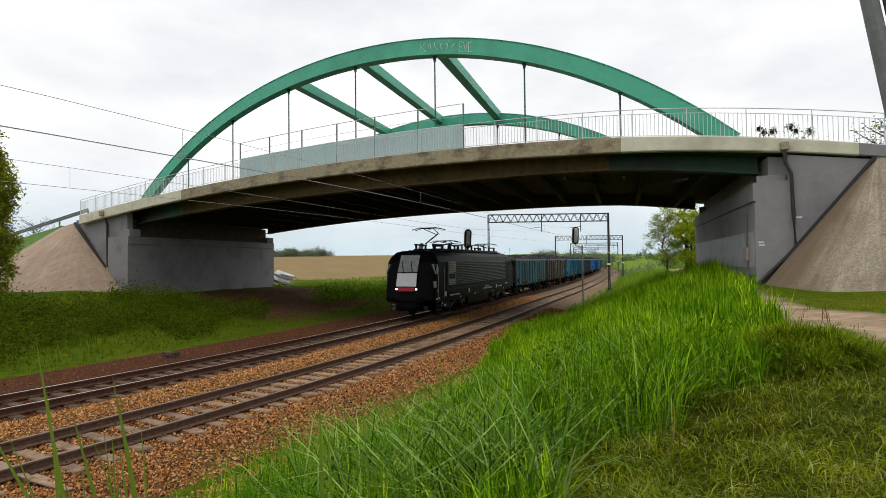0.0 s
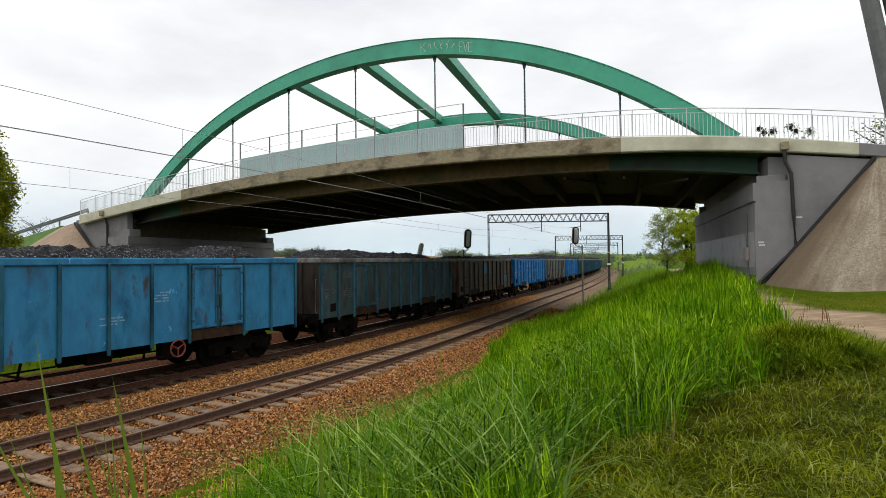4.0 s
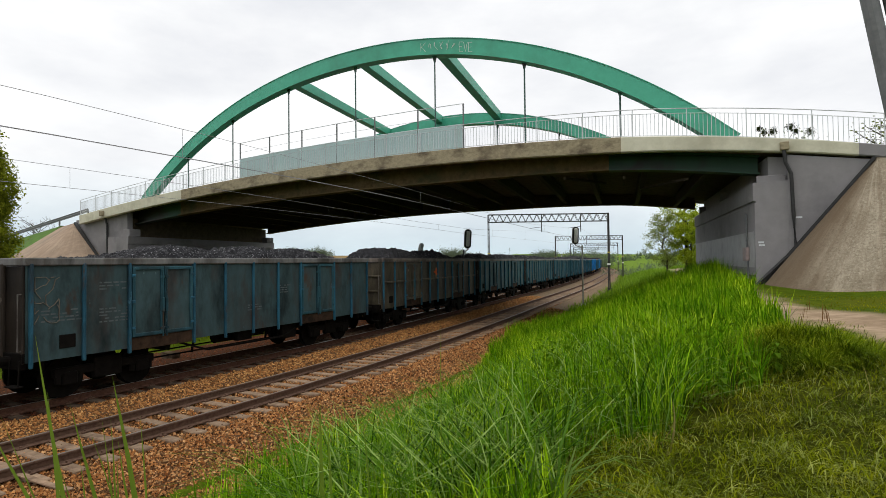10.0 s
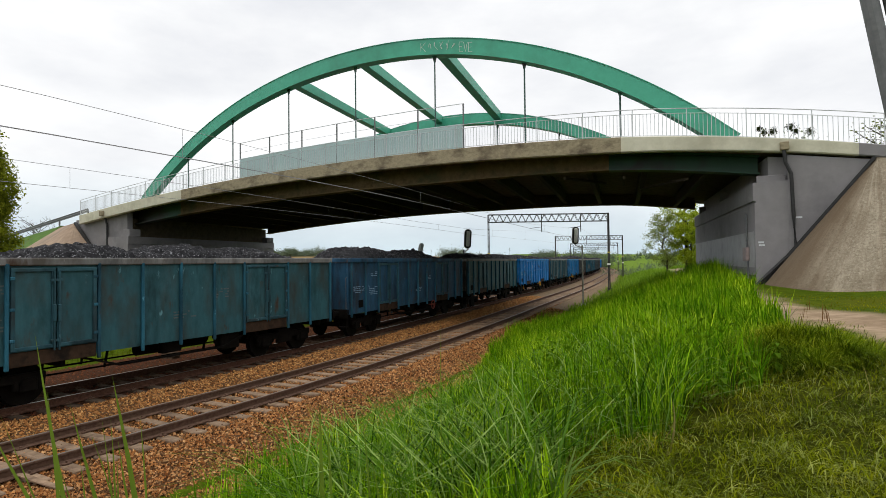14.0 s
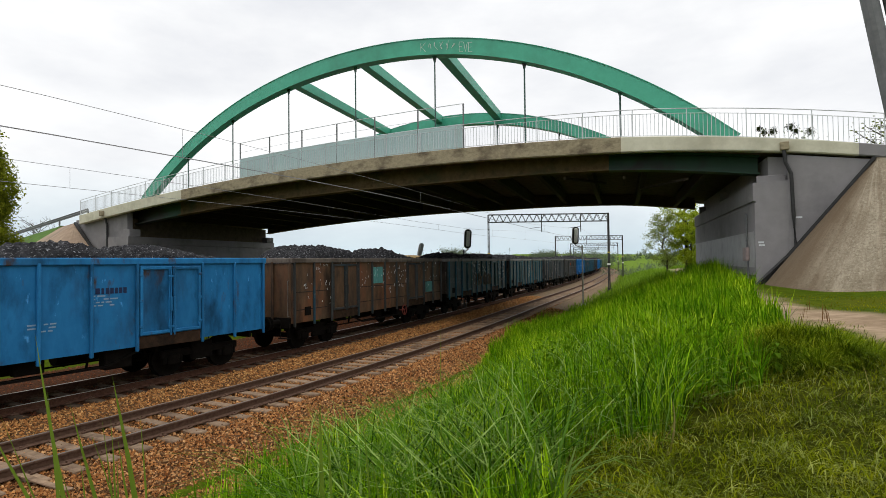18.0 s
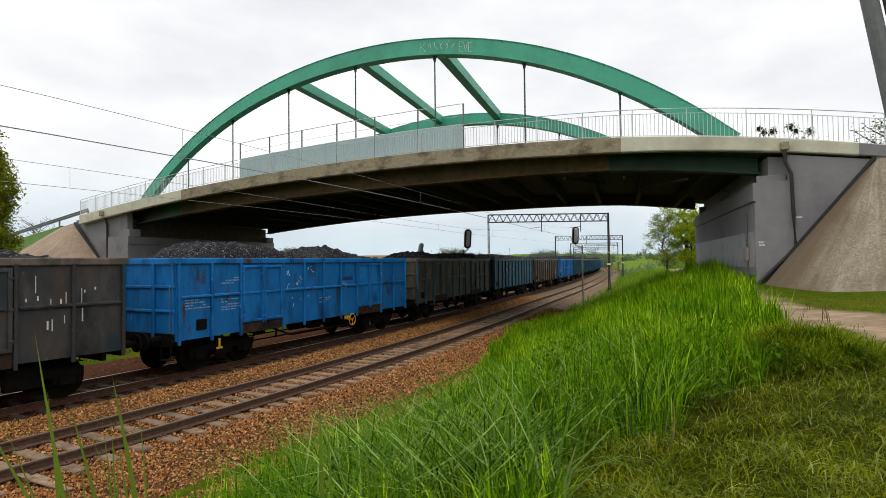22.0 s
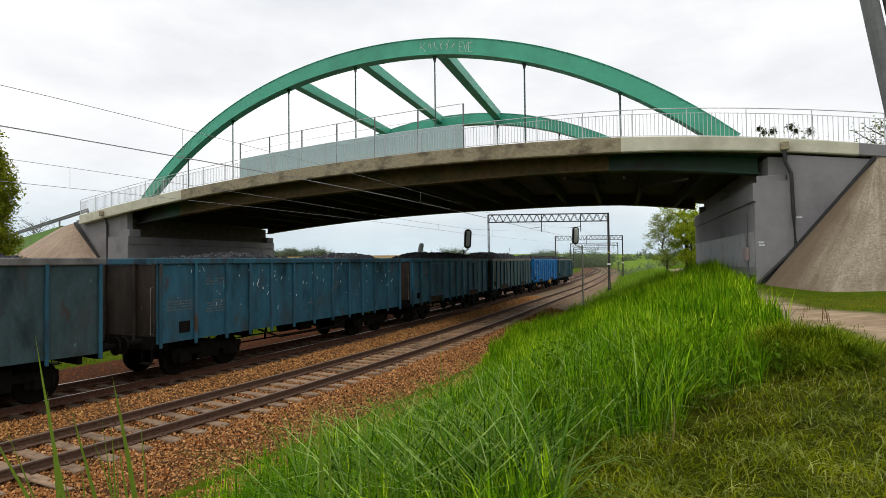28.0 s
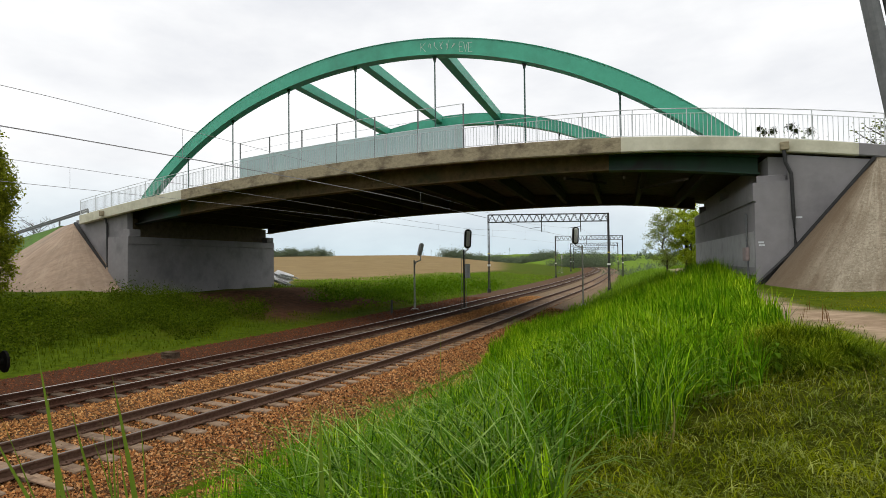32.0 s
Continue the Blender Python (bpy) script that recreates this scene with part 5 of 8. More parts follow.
s, d = r0.uniform(-4, 7, n), r0.uniform(7.6, 10.2, n)
ok = patchy(s, d, 1.6) > 0.15
s, d = s[ok], d[ok]
a = np.interp(s, SS, TH)
x, y = np.interp(s, SS, TX) + d * np.cos(a), np.interp(s, SS, TY) - d * np.sin(a)
blades("ballast_weeds", x, y, r0.uniform(0.08, 0.28, len(x)), r0.uniform(0.006, 0.012, len(x)), r0.uniform(0.2, 0.9, len(x)), M_TALL, "sparse grass sprigs growing through the ballast", 36)
n = 16
y = r0.uniform(9.0, 11.5, n)
x = y * r0.uniform(0.62, 0.69, n)
blades("dock_stalks", x, y, r0.uniform(0.2, 0.4, n), np.full(n, 0.012), r0.uniform(0.1, 0.5, n), M_DOCK, "reddish brown seeding stalks beside the path", 42)
n = 26
x, y = r0.uniform(0.8, 3.2, n), r0.uniform(2.8, 5.2, n)
blades("dry_stalks", x, y, r0.uniform(0.15, 0.4, n), np.full(n, 0.006), r0.uniform(0.2, 1.0, n), M_STRAW, "dry straw stalks lying in the mown grass", 33)
for x0, x1, top, y, w in ((1.46, 1.50, 2.12, 3.75, 0.022), (2.33, 2.24, 2.02, 3.05, 0.014), (1.52, 1.66, 2.03, 4.05, 0.014)):
    solid("straw_stalk", stalk(x0, x1, top, y, w, 0.01, 3), M_STRAW, "single dry straw stalk in the mown grass", "straw")


# ---- trees ----
M_BARK = mat("bark", (0.035, 0.028, 0.02), (0.08, 0.065, 0.05), 9.0, 0.95, 0.6)
M_YOUNG = leafy("young_leaf", [(0.30, 0.39, 0.02), (0.42, 0.50, 0.035), (0.50, 0.56, 0.05), (0.24, 0.33, 0.02)], 0.5, 0.6)
M_GREYLEAF = leafy("grey_green_leaf", [(0.224, 0.266, 0.056), (0.308, 0.364, 0.08)], 0.5, 0.5)
M_OLIVE = leafy("olive_leaf", [(0.128, 0.156, 0.01), (0.221, 0.248, 0.016), (0.289, 0.313, 0.025), (0.085, 0.106, 0.007)], 0.5, 0.4)
M_MISTLE = leafy("mistletoe_leaf", [(0.02, 0.03, 0.008), (0.035, 0.045, 0.012)], 0.6, 0.1)
M_DARKLEAF = leafy("dark_leaf", [(0.06, 0.09, 0.014), (0.10, 0.14, 0.02), (0.14, 0.18, 0.028), (0.17, 0.19, 0.03)], 0.55, 0.3)


def tree(x, y, height, crown, low, leaves, size, material, label, seed, limbs=16, twigs=4, slim=1.0, taper=0.0):
    z0 = float(ground_z(np.array([x]), np.array([y]))[0])
    ob = thing("tree", label, "tree", pose(x, y, z0 - 0.1))
    rg = random.Random(seed)
    bm = bmesh.new()
    pts = [Vector((0, 0, 0))]
    for i in range(1, 7):
        pts.append(Vector((rg.uniform(-0.12, 0.12) * i * slim, rg.uniform(-0.12, 0.12) * i * slim, height * 0.92 * i / 6)))
    for i in range(6):
        rod(bm, pts[i], pts[i + 1], height * 0.018 * (1 - i / 6.5), 8, height * 0.018 * (1 - (i + 1) / 6.5))
    ends = []
    for k in range(limbs):
        t = low + (0.95 - low) * (k + rg.random()) / limbs
        i = min(5, int(t * 6))
        p = pts[i].lerp(pts[i + 1], t * 6 - i)
        a = k * 2.4 + rg.uniform(-0.4, 0.4)
        reach = crown * (0.35 + 0.75 * math.sin(math.pi * min(1.0, (t - low) / (1.02 - low) * 0.8 + 0.15))) * rg.uniform(0.6, 1.05) * (1 - taper * max(0.0, t - low) / (1 - low))
        e = p + Vector((math.cos(a) * reach, math.sin(a) * reach, reach * rg.uniform(0.35, 0.9)))
        rod(bm, p, e, height * 0.006, 5, height * 0.0015)
        for _ in range(twigs):
            q = p.lerp(e, rg.uniform(0.35, 1.0))
            e2 = q + Vector((rg.uniform(-1, 1), rg.uniform(-1, 1), rg.uniform(-0.2, 0.9))) * reach * 0.4
            rod(bm, q, e2, height * 0.002, 4, height * 0.0008)
            ends.append(tuple(e2))
        ends.append(tuple(e))
    part("trunk", bm, M_BARK, ob, "brown trunk with limbs")
    if leaves:
        r = np.random.RandomState(seed)
        P, F = leaf_cloud(r, np.array(ends), crown * 0.13, leaves, size)
        raw("crown", P, F, material, "leafy crown with gaps", "", parent=ob)
    return ob


tree(20.5, 47.5, 7.8, 1.5, 0.12, 7000, 0.085, M_YOUNG, "young leafy tree with yellow-green spring foliage", 3)
tree(21.6, 50.0, 10.8, 2.0, 0.18, 5000, 0.065, M_YOUNG, "slender tree with thin spring foliage", 4)
tree(20.4, 46.5, 4.4, 1.2, 0.05, 7000, 0.085, M_YOUNG, "bushy yellow-green shrub tree", 5)
tree(19.0, 48.0, 5.4, 1.3, 0.1, 9000, 0.06, M_GREYLEAF, "small tree with thin grey-green leaves", 6, limbs=26, twigs=6)
tree(-24.0, 29.6, 9.6, 1.6, 0.03, 42000, 0.08, M_OLIVE, "dense columnar tree with yellow-green leaves", 7, limbs=44, twigs=5, slim=0.3, taper=0.45)
tree(-27.2, 31.0, 8.2, 2.0, 0.05, 16000, 0.09, M_OLIVE, "dense green leafy tree beside the paved slope", 8, limbs=30)
tree(-43.5, 60.5, 6.6, 1.9, 0.45, 0, 0.1, M_DARKLEAF, "bare leafless bush on the road bank", 9, limbs=26, twigs=6)
host = tree(27.5, 45.0, 11.3, 2.6, 0.4, 300, 0.13, M_DARKLEAF, "sparse tree with mistletoe clumps behind the bridge", 10, limbs=18)
tree(25.4, 46.0, 10.9, 2.3, 0.4, 200, 0.13, M_DARKLEAF, "sparse tree with thin twigs behind the bridge", 14, limbs=18)
tree(31.2, 39.0, 11.0, 2.0, 0.4, 700, 0.1, M_DARKLEAF, "tree with sparse foliage behind the bridge", 16, limbs=20)


for k, (x, z, q) in enumerate(((27.9, 13.5, 0.17), (26.5, 13.2, 0.14), (29.5, 13.15, 0.15), (25.8, 13.1, 0.12), (25.4, 13.4, 0.09), (28.3, 13.2, 0.1))):
    r = np.random.RandomState(70 + k)
    P, F = leaf_cloud(r, np.array([(x - 27.5, 0.0, z - host.location.z)]), q, 260, 0.07)
    raw("mistletoe", P, F, M_MISTLE, "dark round mistletoe clump", "", parent=host)

# far woods: clumps of foliage along the horizon
# leaf colours paled and greyed, so distance haze is painted in
M_WOOD = leafy("far_wood_leaf", [(0.115, 0.151, 0.098), (0.138, 0.174, 0.11), (0.161, 0.196, 0.12), (0.127, 0.162, 0.1)], 0.8, 0.3)


def wood(name, ax, ay, bx, by, n_c, hmax, spread, n, size, label, seed):
    r = np.random.RandomState(seed)
    t = r.uniform(0, 1, n_c)
    x, y = ax + (bx - ax) * t + r.normal(0, 4, n_c), ay + (by - ay) * t + r.normal(0, 8, n_c)
    hill = 0.55 + 0.45 * np.sin(t * 9 + seed) * np.sin(t * 23)
    c = np.stack([x, y, ground_z(x, y) + r.uniform(0, 1, n_c) * hmax * hill], -1)
    P, F = leaf_cloud(r, c, spread, n, size)
    return raw(name, P, F, M_WOOD, label, "woodland")


wood("far_wood", -175, 560, -118, 575, 130, 8, 1.6, 24000, 0.5, "dark green wood on the field's horizon", 31)
wood("far_wood", 4, 520, 110, 560, 300, 6.5, 2.0, 60000, 0.55, "green wood along the horizon", 32)
wood("far_wood", 55, 260, 78, 272, 120, 8, 1.2, 26000, 0.27, "round dark green trees beyond the curve", 33)
wood("far_wood", 105, 330, 190, 420, 34, 5, 1.0, 2600, 0.6, "hedge and small trees on the horizon", 34)
wood("far_wood", 38, 120, 52, 118, 40, 1.6, 0.5, 3000, 0.16, "low hedge beside the tracks", 35)


# ---- signals and other lineside things ----
M_SIGNAL = mat("black_signal_board", (0.012, 0.012, 0.013), (0.025, 0.025, 0.027), 8.0, 0.5, 0.03)
M_SIGNAL_BACK = mat("grey_signal_back", (0.40, 0.41, 0.42), (0.52, 0.53, 0.54), 8.0, 0.5, 0.03)
M_MAST_PALE = mat("weathered_mast_paint", (0.24, 0.245, 0.21), (0.34, 0.34, 0.29), 6.0, 0.6, 0.05, stain=(0.17, 0.165, 0.12), stain_scale=0.8)
M_LENS = mat("dark_lens", (0.03, 0.03, 0.03), (0.05, 0.05, 0.05), 3.0, 0.1, 0.0)


def signal(x, y, height, head_off, tilt, grey, label, face=200, pale=False, ladder=False):
    zg = float(ground_z(np.array([x]), np.array([y]))[0])
    ob = thing("railway_signal", label, "railway signal", pose(x, y, zg), group="railway signals")
    bm = bmesh.new()
    rod(bm, (0, 0, -0.3), (0, 0, height - 1.3), 0.06, 10)
    soft_box(bm, -0.25, 0.25, -0.25, 0.25, -0.4, 0.15, 0.03)
    mast = part("mast", bm, M_MAST_PALE if pale else (M_MAST_GREY if grey else M_MAST), ob)
    bm = bmesh.new()
    tube(bm, [(0, 0, height - 1.75), (head_off * 0.2, 0, height - 1.45), (head_off, 0, height - 1.3), (head_off, 0, height - 0.9)], 0.05, 8)
    part("bracket", bm, M_SIGNAL_BACK, ob)
    bm = bmesh.new()
    pts, hw = [], 0.17 if grey else 0.24
    for k in range(24):
        a = 2 * math.pi * k / 24
        pts.append((hw * math.cos(a), (0.42 if math.sin(a) > 0 else -0.42) * hw / 0.24 + hw * math.sin(a)))
    a_ = [bm.verts.new((p[0], -0.05, p[1])) for p in pts]
    b_ = [bm.verts.new((p[0], 0.05, p[1])) for p in pts]
    bm.faces.new(a_)
    bm.faces.new(b_[::-1])
    for k in range(24):
        bm.faces.new((a_[k], a_[(k + 1) % 24], b_[(k + 1) % 24], b_[k]))
    head = part("signal_head", bm, M_WHITE if grey else M_SIGNAL, ob, "oval signal board")
    head.matrix_basis = pose(head_off, 0, height - 0.55, 0, tilt, face)
    if not grey:
        bm = bmesh.new()
        ring = [[bm.verts.new((p[0] * k, y, p[1] * (1 + (k - 1) * 0.45))) for p in pts] for k, y in ((1.1, 0.052), (1.1, 0.066))]
        bm.faces.new(ring[0])
        bm.faces.new(ring[1][::-1])
        for k in range(24):
            bm.faces.new((ring[0][k], ring[0][(k + 1) % 24], ring[1][(k + 1) % 24], ring[1][k]))
        part("border", bm, M_WHITE, head, "white border of the signal board")
    for k in range(3):
        bm = bmesh.new()
        rod(bm, (0, 0.05, (0.42 - 0.42 * k) * hw / 0.24), (0, 0.2, (0.42 - 0.42 * k) * hw / 0.24), 0.45 * hw, 12, caps=True)
        part("lamp_hood", bm, M_LENS, head)
    bm = bmesh.new()
    soft_box(bm, -0.52 * hw, 0.52 * hw, -0.2, -0.05, -2.25 * hw, 2.25 * hw, 0.04)
    part("lamp_case", bm, M_WHITE, head, "pale lamp case")
    if ladder:
        bm = bmesh.new()
        for xx in (-0.16, 0.16):
            rod(bm, (xx, 0.2, 0.2), (xx, 0.2, height - 1.6), 0.016, 5)
        for k in range(int((height - 2) / 0.32)):
            rod(bm, (-0.16, 0.2, 0.4 + 0.32 * k), (0.16, 0.2, 0.4 + 0.32 * k), 0.012, 5)
        part("ladder", bm, M_MAST_GREY, ob)
    return ob


signal(-2.05, 40.2, 4.9, 0.45, 14, True, "grey railway signal on a pale mast with bracket", 10, True)
signal(1.45, 39.6, 5.6, 0.3, 4, False, "black oval railway signal on a dark mast with ladder", 5, ladder=True)
signal(10.6, 43.0, 5.9, -0.5, 3, False, "black oval railway signal on a cranked pale mast", 0, True)
bm = bmesh.new()
soft_box(bm, 0.07, 0.42, -0.14, 0.1, 2.3, 3.3, 0.02)
P = float(ground_z(np.array([1.45]), np.array([39.6]))[0])
solid("relay_box", bm, M_SIGNAL_BACK, "grey equipment box fixed to the signal mast", "equipment box", pose(1.45, 39.6, P))
bm = bmesh.new()
rod(bm, (0, 0, -0.2), (0, 0, 1.0), 0.07, 8)
solid("marker_post", bm, M_MAST, "short black marker post in the grass", "post", pose(-3.4, 37.1, float(ground_z(np.array([-3.4]), np.array([37.1]))[0])))
bm = bmesh.new()
for k in range(4):
    soft_box(bm, -0.16 + 0.02 * (k % 2), 0.16 + 0.02 * (k % 2), -0.3, 0.3, -0.47 + 0.06 * k, -0.418 + 0.06 * k, 0.006)
solid("sleeper_stack", bm, M_SLEEPER_DARK, "small stack of dark boards beside the far track", "board stack", track_pose(6.85, -3.2, 0.17))

# flat rusty strap that lies over the shoulder from the near rail
bm = bmesh.new()
sweep(bm, [[on_track(q[0] + k * 0.05, q[1], q[2] + h) for k, h in ((-1, 0), (1, 0), (1, 0.018), (-1, 0.018))] for q in ((-1.83, 4.55, -0.165), (-1.80, 4.8, -0.15), (-1.72, 5.15, -0.13), (-1.70, 5.5, -0.15), (-1.66, 5.85, -0.17), (-1.58, 6.2, -0.2))])
solid("rusty_strap", bm, M_SLEEPER, "flat brown rusty strap lying on the ballast", "strap")

signal(31.3, 149.0, 4.8, 0.0, 0, False, "distant black railway signal on a pale mast", 0, True)

# pile of white slabs beside the far abutment
rubble = thing("slab_pile", "heap of pale broken slabs beside the abutment", "slab pile")
rng = random.Random(8)
for k in range(9):
    bm = bmesh.new()
    soft_box(bm, -0.9, 0.9, -0.5, 0.5, -0.06, 0.06, 0.02)
    q = BRIDGE @ Vector((-41.1 - rng.uniform(0, 0.8), 17.9 + rng.uniform(-0.6, 0.9), 0))
    zg = float(ground_z(np.array([q.x]), np.array([q.y]))[0])
    o = part("slab", bm, M_WHITE, rubble)
    o.matrix_basis = pose(q.x, q.y, zg + 0.1 + 0.13 * k, rng.uniform(-25, 25), rng.uniform(10, 40), rng.uniform(-20, 20))

# leaning grey pole close to the path
pole = thing("leaning_pole", "pale grey leaning concrete pole", "pole")
bm = bmesh.new()
rod(bm, (7.95, 9.0, 1.9), (6.72, 9.0, 8.1), 0.15, 12, 0.12)
part("shaft", bm, M_MAST_GREY, pole)
bm = bmesh.new()
rod(bm, (8.07, 8.88, 2.0), (6.86, 8.86, 8.0), 0.03, 6)
part("cable", bm, M_MAST, pole, "dark cable along the pole")

# far pylons
for x, y, h in ((-318, 1440, 36), (-60, 1700, 34), (-36, 1720, 30), (18, 1800, 28), (200, 1700, 30)):
    py = thing("power_pylon", "thin grey lattice power pylon far off", "pylon", pose(x, y, float(ground_z(np.array([x]), np.array([y]))[0])), group="far pylons")
    bm = bmesh.new()
    for a in (-1, 1):
        for b in (-1, 1):
            beam(bm, (a * 2.2, b * 2.2, 0), (a * 0.4, b * 0.4, h), 0.16, 0.16)
    for k in range(8):
        t0, t1 = k / 8, (k + 1) / 8
        w0, w1 = 2.2 - 1.8 * t0, 2.2 - 1.8 * t1
        beam(bm, (-w0, -w0, h * t0), (w1, -w1, h * t1), 0.1, 0.1)
        beam(bm, (w0, -w0, h * t0), (-w1, -w1, h * t1), 0.1, 0.1)
    part("tower", bm, M_MAST_GREY, py)
    for z, w in ((h * 0.78, 4.5), (h * 0.9, 3.4)):
        bm = bmesh.new()
        beam(bm, (-w, 0, z), (w, 0, z), 0.25, 0.3)
        part("cross_arm", bm, M_MAST_GREY, py)

# ---- overhead wires ----
M_WIRE = mat("grey_overhead_wire", (0.2, 0.2, 0.21), (0.29, 0.29, 0.3), 8.0, 0.5, 0.0, metal=0.3)
WIRE_S = [-70, -30, 0, 8, 20, 30, 45, 58, 85, 113, 140, 166, 192, 219, 260, 330]


def wire(name, off, zs_, r, label, n_drop=None):
    bm = bmesh.new()
    tube(bm, [on_track(s, off, float(np.interp(s, WIRE_S, zs_))) for s in steps(-70, 320, 3.0)], r, 5)
    return solid(name, bm, M_WIRE, label, "overhead wire", group="overhead wires")


NEAR_C = [5.4, 5.35, 5.32, 5.33, 5.3, 5.3, 5.35, 5.4, 5.4, 5.4, 5.4, 5.4, 5.4, 5.4, 5.4, 5.4]
NEAR_M = [6.8, 6.4, 5.97, 5.8, 5.6, 5.6, 6.1, 6.7, 6.1, 6.7, 6.1, 6.7, 6.1, 6.7, 6.2, 6.6]
FAR_C = [5.1, 5.0, 4.97, 5.0, 5.0, 5.0, 5.15, 5.3, 5.3, 5.3, 5.3, 5.3, 5.3, 5.3, 5.3, 5.3]
FAR_M = [6.3, 5.8, 5.5, 5.42, 5.3, 5.35, 5.9, 6.6, 6.0, 6.6, 6.0, 6.6, 6.0, 6.6, 6.1, 6.6]
wire("contact_wire", GAP, NEAR_C, 0.0055, "thin twin contact wire over the near track")
wire("contact_wire", GAP + 0.05, NEAR_C, 0.0055, "thin twin contact wire over the near track")
wire("catenary_wire", GAP, NEAR_M, 0.0055, "grey sagging catenary wire over the near track")
wire("contact_wire", 0.0, FAR_C, 0.006, "thin contact wire over the far track")
wire("catenary_wire", 0.0, FAR_M, 0.006, "grey sagging catenary wire over the far track")
for off, zc, zm in ((GAP, NEAR_C, NEAR_M), (0.0, FAR_C, FAR_M)):
    for s in (-22, -11, 1.5, 12, 24, 36, 48, 68, 80, 92, 104):
        bm = bmesh.new()
        rod(bm, on_track(s, off, float(np.interp(s, WIRE_S, zc))), on_track(s, off, float(np.interp(s, WIRE_S, zm))), 0.0035, 4)
        solid("dropper", bm, M_WIRE, "thin dropper wire between contact and catenary wires", "overhead wire", group="overhead wires")

# ---- car that crosses the bridge ----
M_CAR = mat("dark_car_paint", (0.015, 0.017, 0.02), (0.02, 0.022, 0.026), 4.0, 0.25, 0.0, coat=0.6)
M_CARGLASS = mat("car_glass", (0.02, 0.025, 0.028), (0.03, 0.035, 0.038), 2.0, 0.05, 0.0)
M_TYRE = mat("tyre", (0.012, 0.012, 0.012), (0.02, 0.02, 0.02), 9.0, 0.85, 0.1)
car = thing("car", "dark estate car crossing the bridge", "car")
bm = bmesh.new()
side_ = [(-2.2, 0.35), (-2.2, 0.8), (-1.2, 0.95), (2.15, 0.95), (2.25, 0.7), (2.2, 0.35)]
sweep(bm, [[(x, y, z) for x, z in side_] for y in (-0.88, 0.88)])
part("body", bm, M_CAR, car)
bm = bmesh.new()
cab_ = [(-1.25, 0.95), (-0.45, 1.46), (1.75, 1.5), (2.1, 0.95)]
sweep(bm, [[(x, y * k, z) for (x, z), k in zip(cab_, (1.0, 0.84, 0.84, 1.0))] for y in (-0.84, 0.84)])
part("cabin", bm, M_CARGLASS, car, "dark glazed cabin")
bm = bmesh.new()
soft_box(bm, -0.5, 1.8, -0.72, 0.72, 1.47, 1.53, 0.02)
part("roof", bm, M_CAR, car)
for y in (-0.6, 0.6):
    bm = bmesh.new()
    rod(bm, (-0.3, y, 1.58), (1.6, y, 1.58), 0.02, 6)
    part("roof_rail", bm, M_GALV, car)
for x in (-1.35, 1.4):
    for y in (-0.8, 0.8):
        bm = bmesh.new()
        rod(bm, (x, y - 0.1, 0.32), (x, y + 0.1, 0.32), 0.32, 18)
        part("wheel", bm, M_TYRE, car)


# ---- the train ----
def advance(t):
    """Metres by which the train has moved on at t seconds (zero when the first wagon's front is at 2.75 m along the line)."""
    ts = [0.0, 1.0, 2.0, 4.0, 6.0, 8.0, 10.0, 12.0, 14.0, 16.0, 18.0, 20.0, 22.0, 24.0, 26.0, 28.0, 30.0, 31.0, 32.0]
    ds = [-35.25, -17.62, 0.05, 35.41, 71.1, 107.06, 143.21, 179.51, 215.99, 252.68, 289.63, 326.86, 364.35, 402.02, 439.71, 477.21, 514.24, 532.3, 549.75]
    # smooth cubic through the points
    n = len(ts)
    m = [0.0] * n
    for i in range(n):
        if i == 0:
            m[i] = (ds[1] - ds[0]) / (ts[1] - ts[0])
        elif i == n - 1:
            m[i] = (ds[-1] - ds[-2]) / (ts[-1] - ts[-2])
        else:
            m[i] = (ds[i + 1] - ds[i - 1]) / (ts[i + 1] - ts[i - 1])
    i = max(0, min(n - 2, sum(1 for q in ts if q <= t) - 1))
    h = ts[i + 1] - ts[i]
    x = (t - ts[i]) / h
    return ((1 + 2 * x) * (1 - x) ** 2 * ds[i] + x * (1 - x) ** 2 * h * m[i] + x * x * (3 - 2 * x) * ds[i + 1] + x * x * (x - 1) * h * m[i + 1])


def ride(s_mid, half):
    """Pose of a vehicle whose bogie pivots stand half a wheelbase before and behind s_mid on the far track; local -x leads."""
    a, b = on_track(s_mid - half), on_track(s_mid + half)
    c = (a + b) / 2
    return pose(c.x, c.y, 0, 0, 0, math.degrees(math.atan2(b.y - a.y, b.x - a.x)))


def paint(name, dark, light, rust, amount=(0.5, 0.66), second=None):
    """Weathered wagon paint: grain, rain-drawn stains, chips to bare rust and to pale primer, and a second worn coat."""
    chips = [((0.055, 0.034, 0.022), 2.3, (0.6, 0.7)), (tuple(min(1.0, 0.05 + 1.7 * c) for c in light), 5.0, (0.66, 0.72)), (tuple(0.4 * c for c in dark), 1.1, (0.52, 0.68))]
    if second:
        chips.insert(0, second)
    return mat(name, dark, light, 4.0, 0.62, 0.2, stain=rust, stain_scale=1.3, stain_at=amount, streak=0.4, spec=0.2, spread=0.15, chips=chips)


P_TEAL = paint("worn_teal_paint", (0.0178, 0.0661, 0.077), (0.0355, 0.112, 0.132), (0.0355, 0.0447, 0.0418), (0.48, 0.68))
P_TEAL_DARK = paint("grimy_teal_paint", (0.0247, 0.0464, 0.0493), (0.0479, 0.0855, 0.0914), (0.0449, 0.0391, 0.0348), (0.5, 0.68))
P_RIB_TEAL = paint("teal_rib_paint", (0.0117, 0.0723, 0.11), (0.0234, 0.119, 0.17), (0.0162, 0.0306, 0.037), (0.5, 0.68))
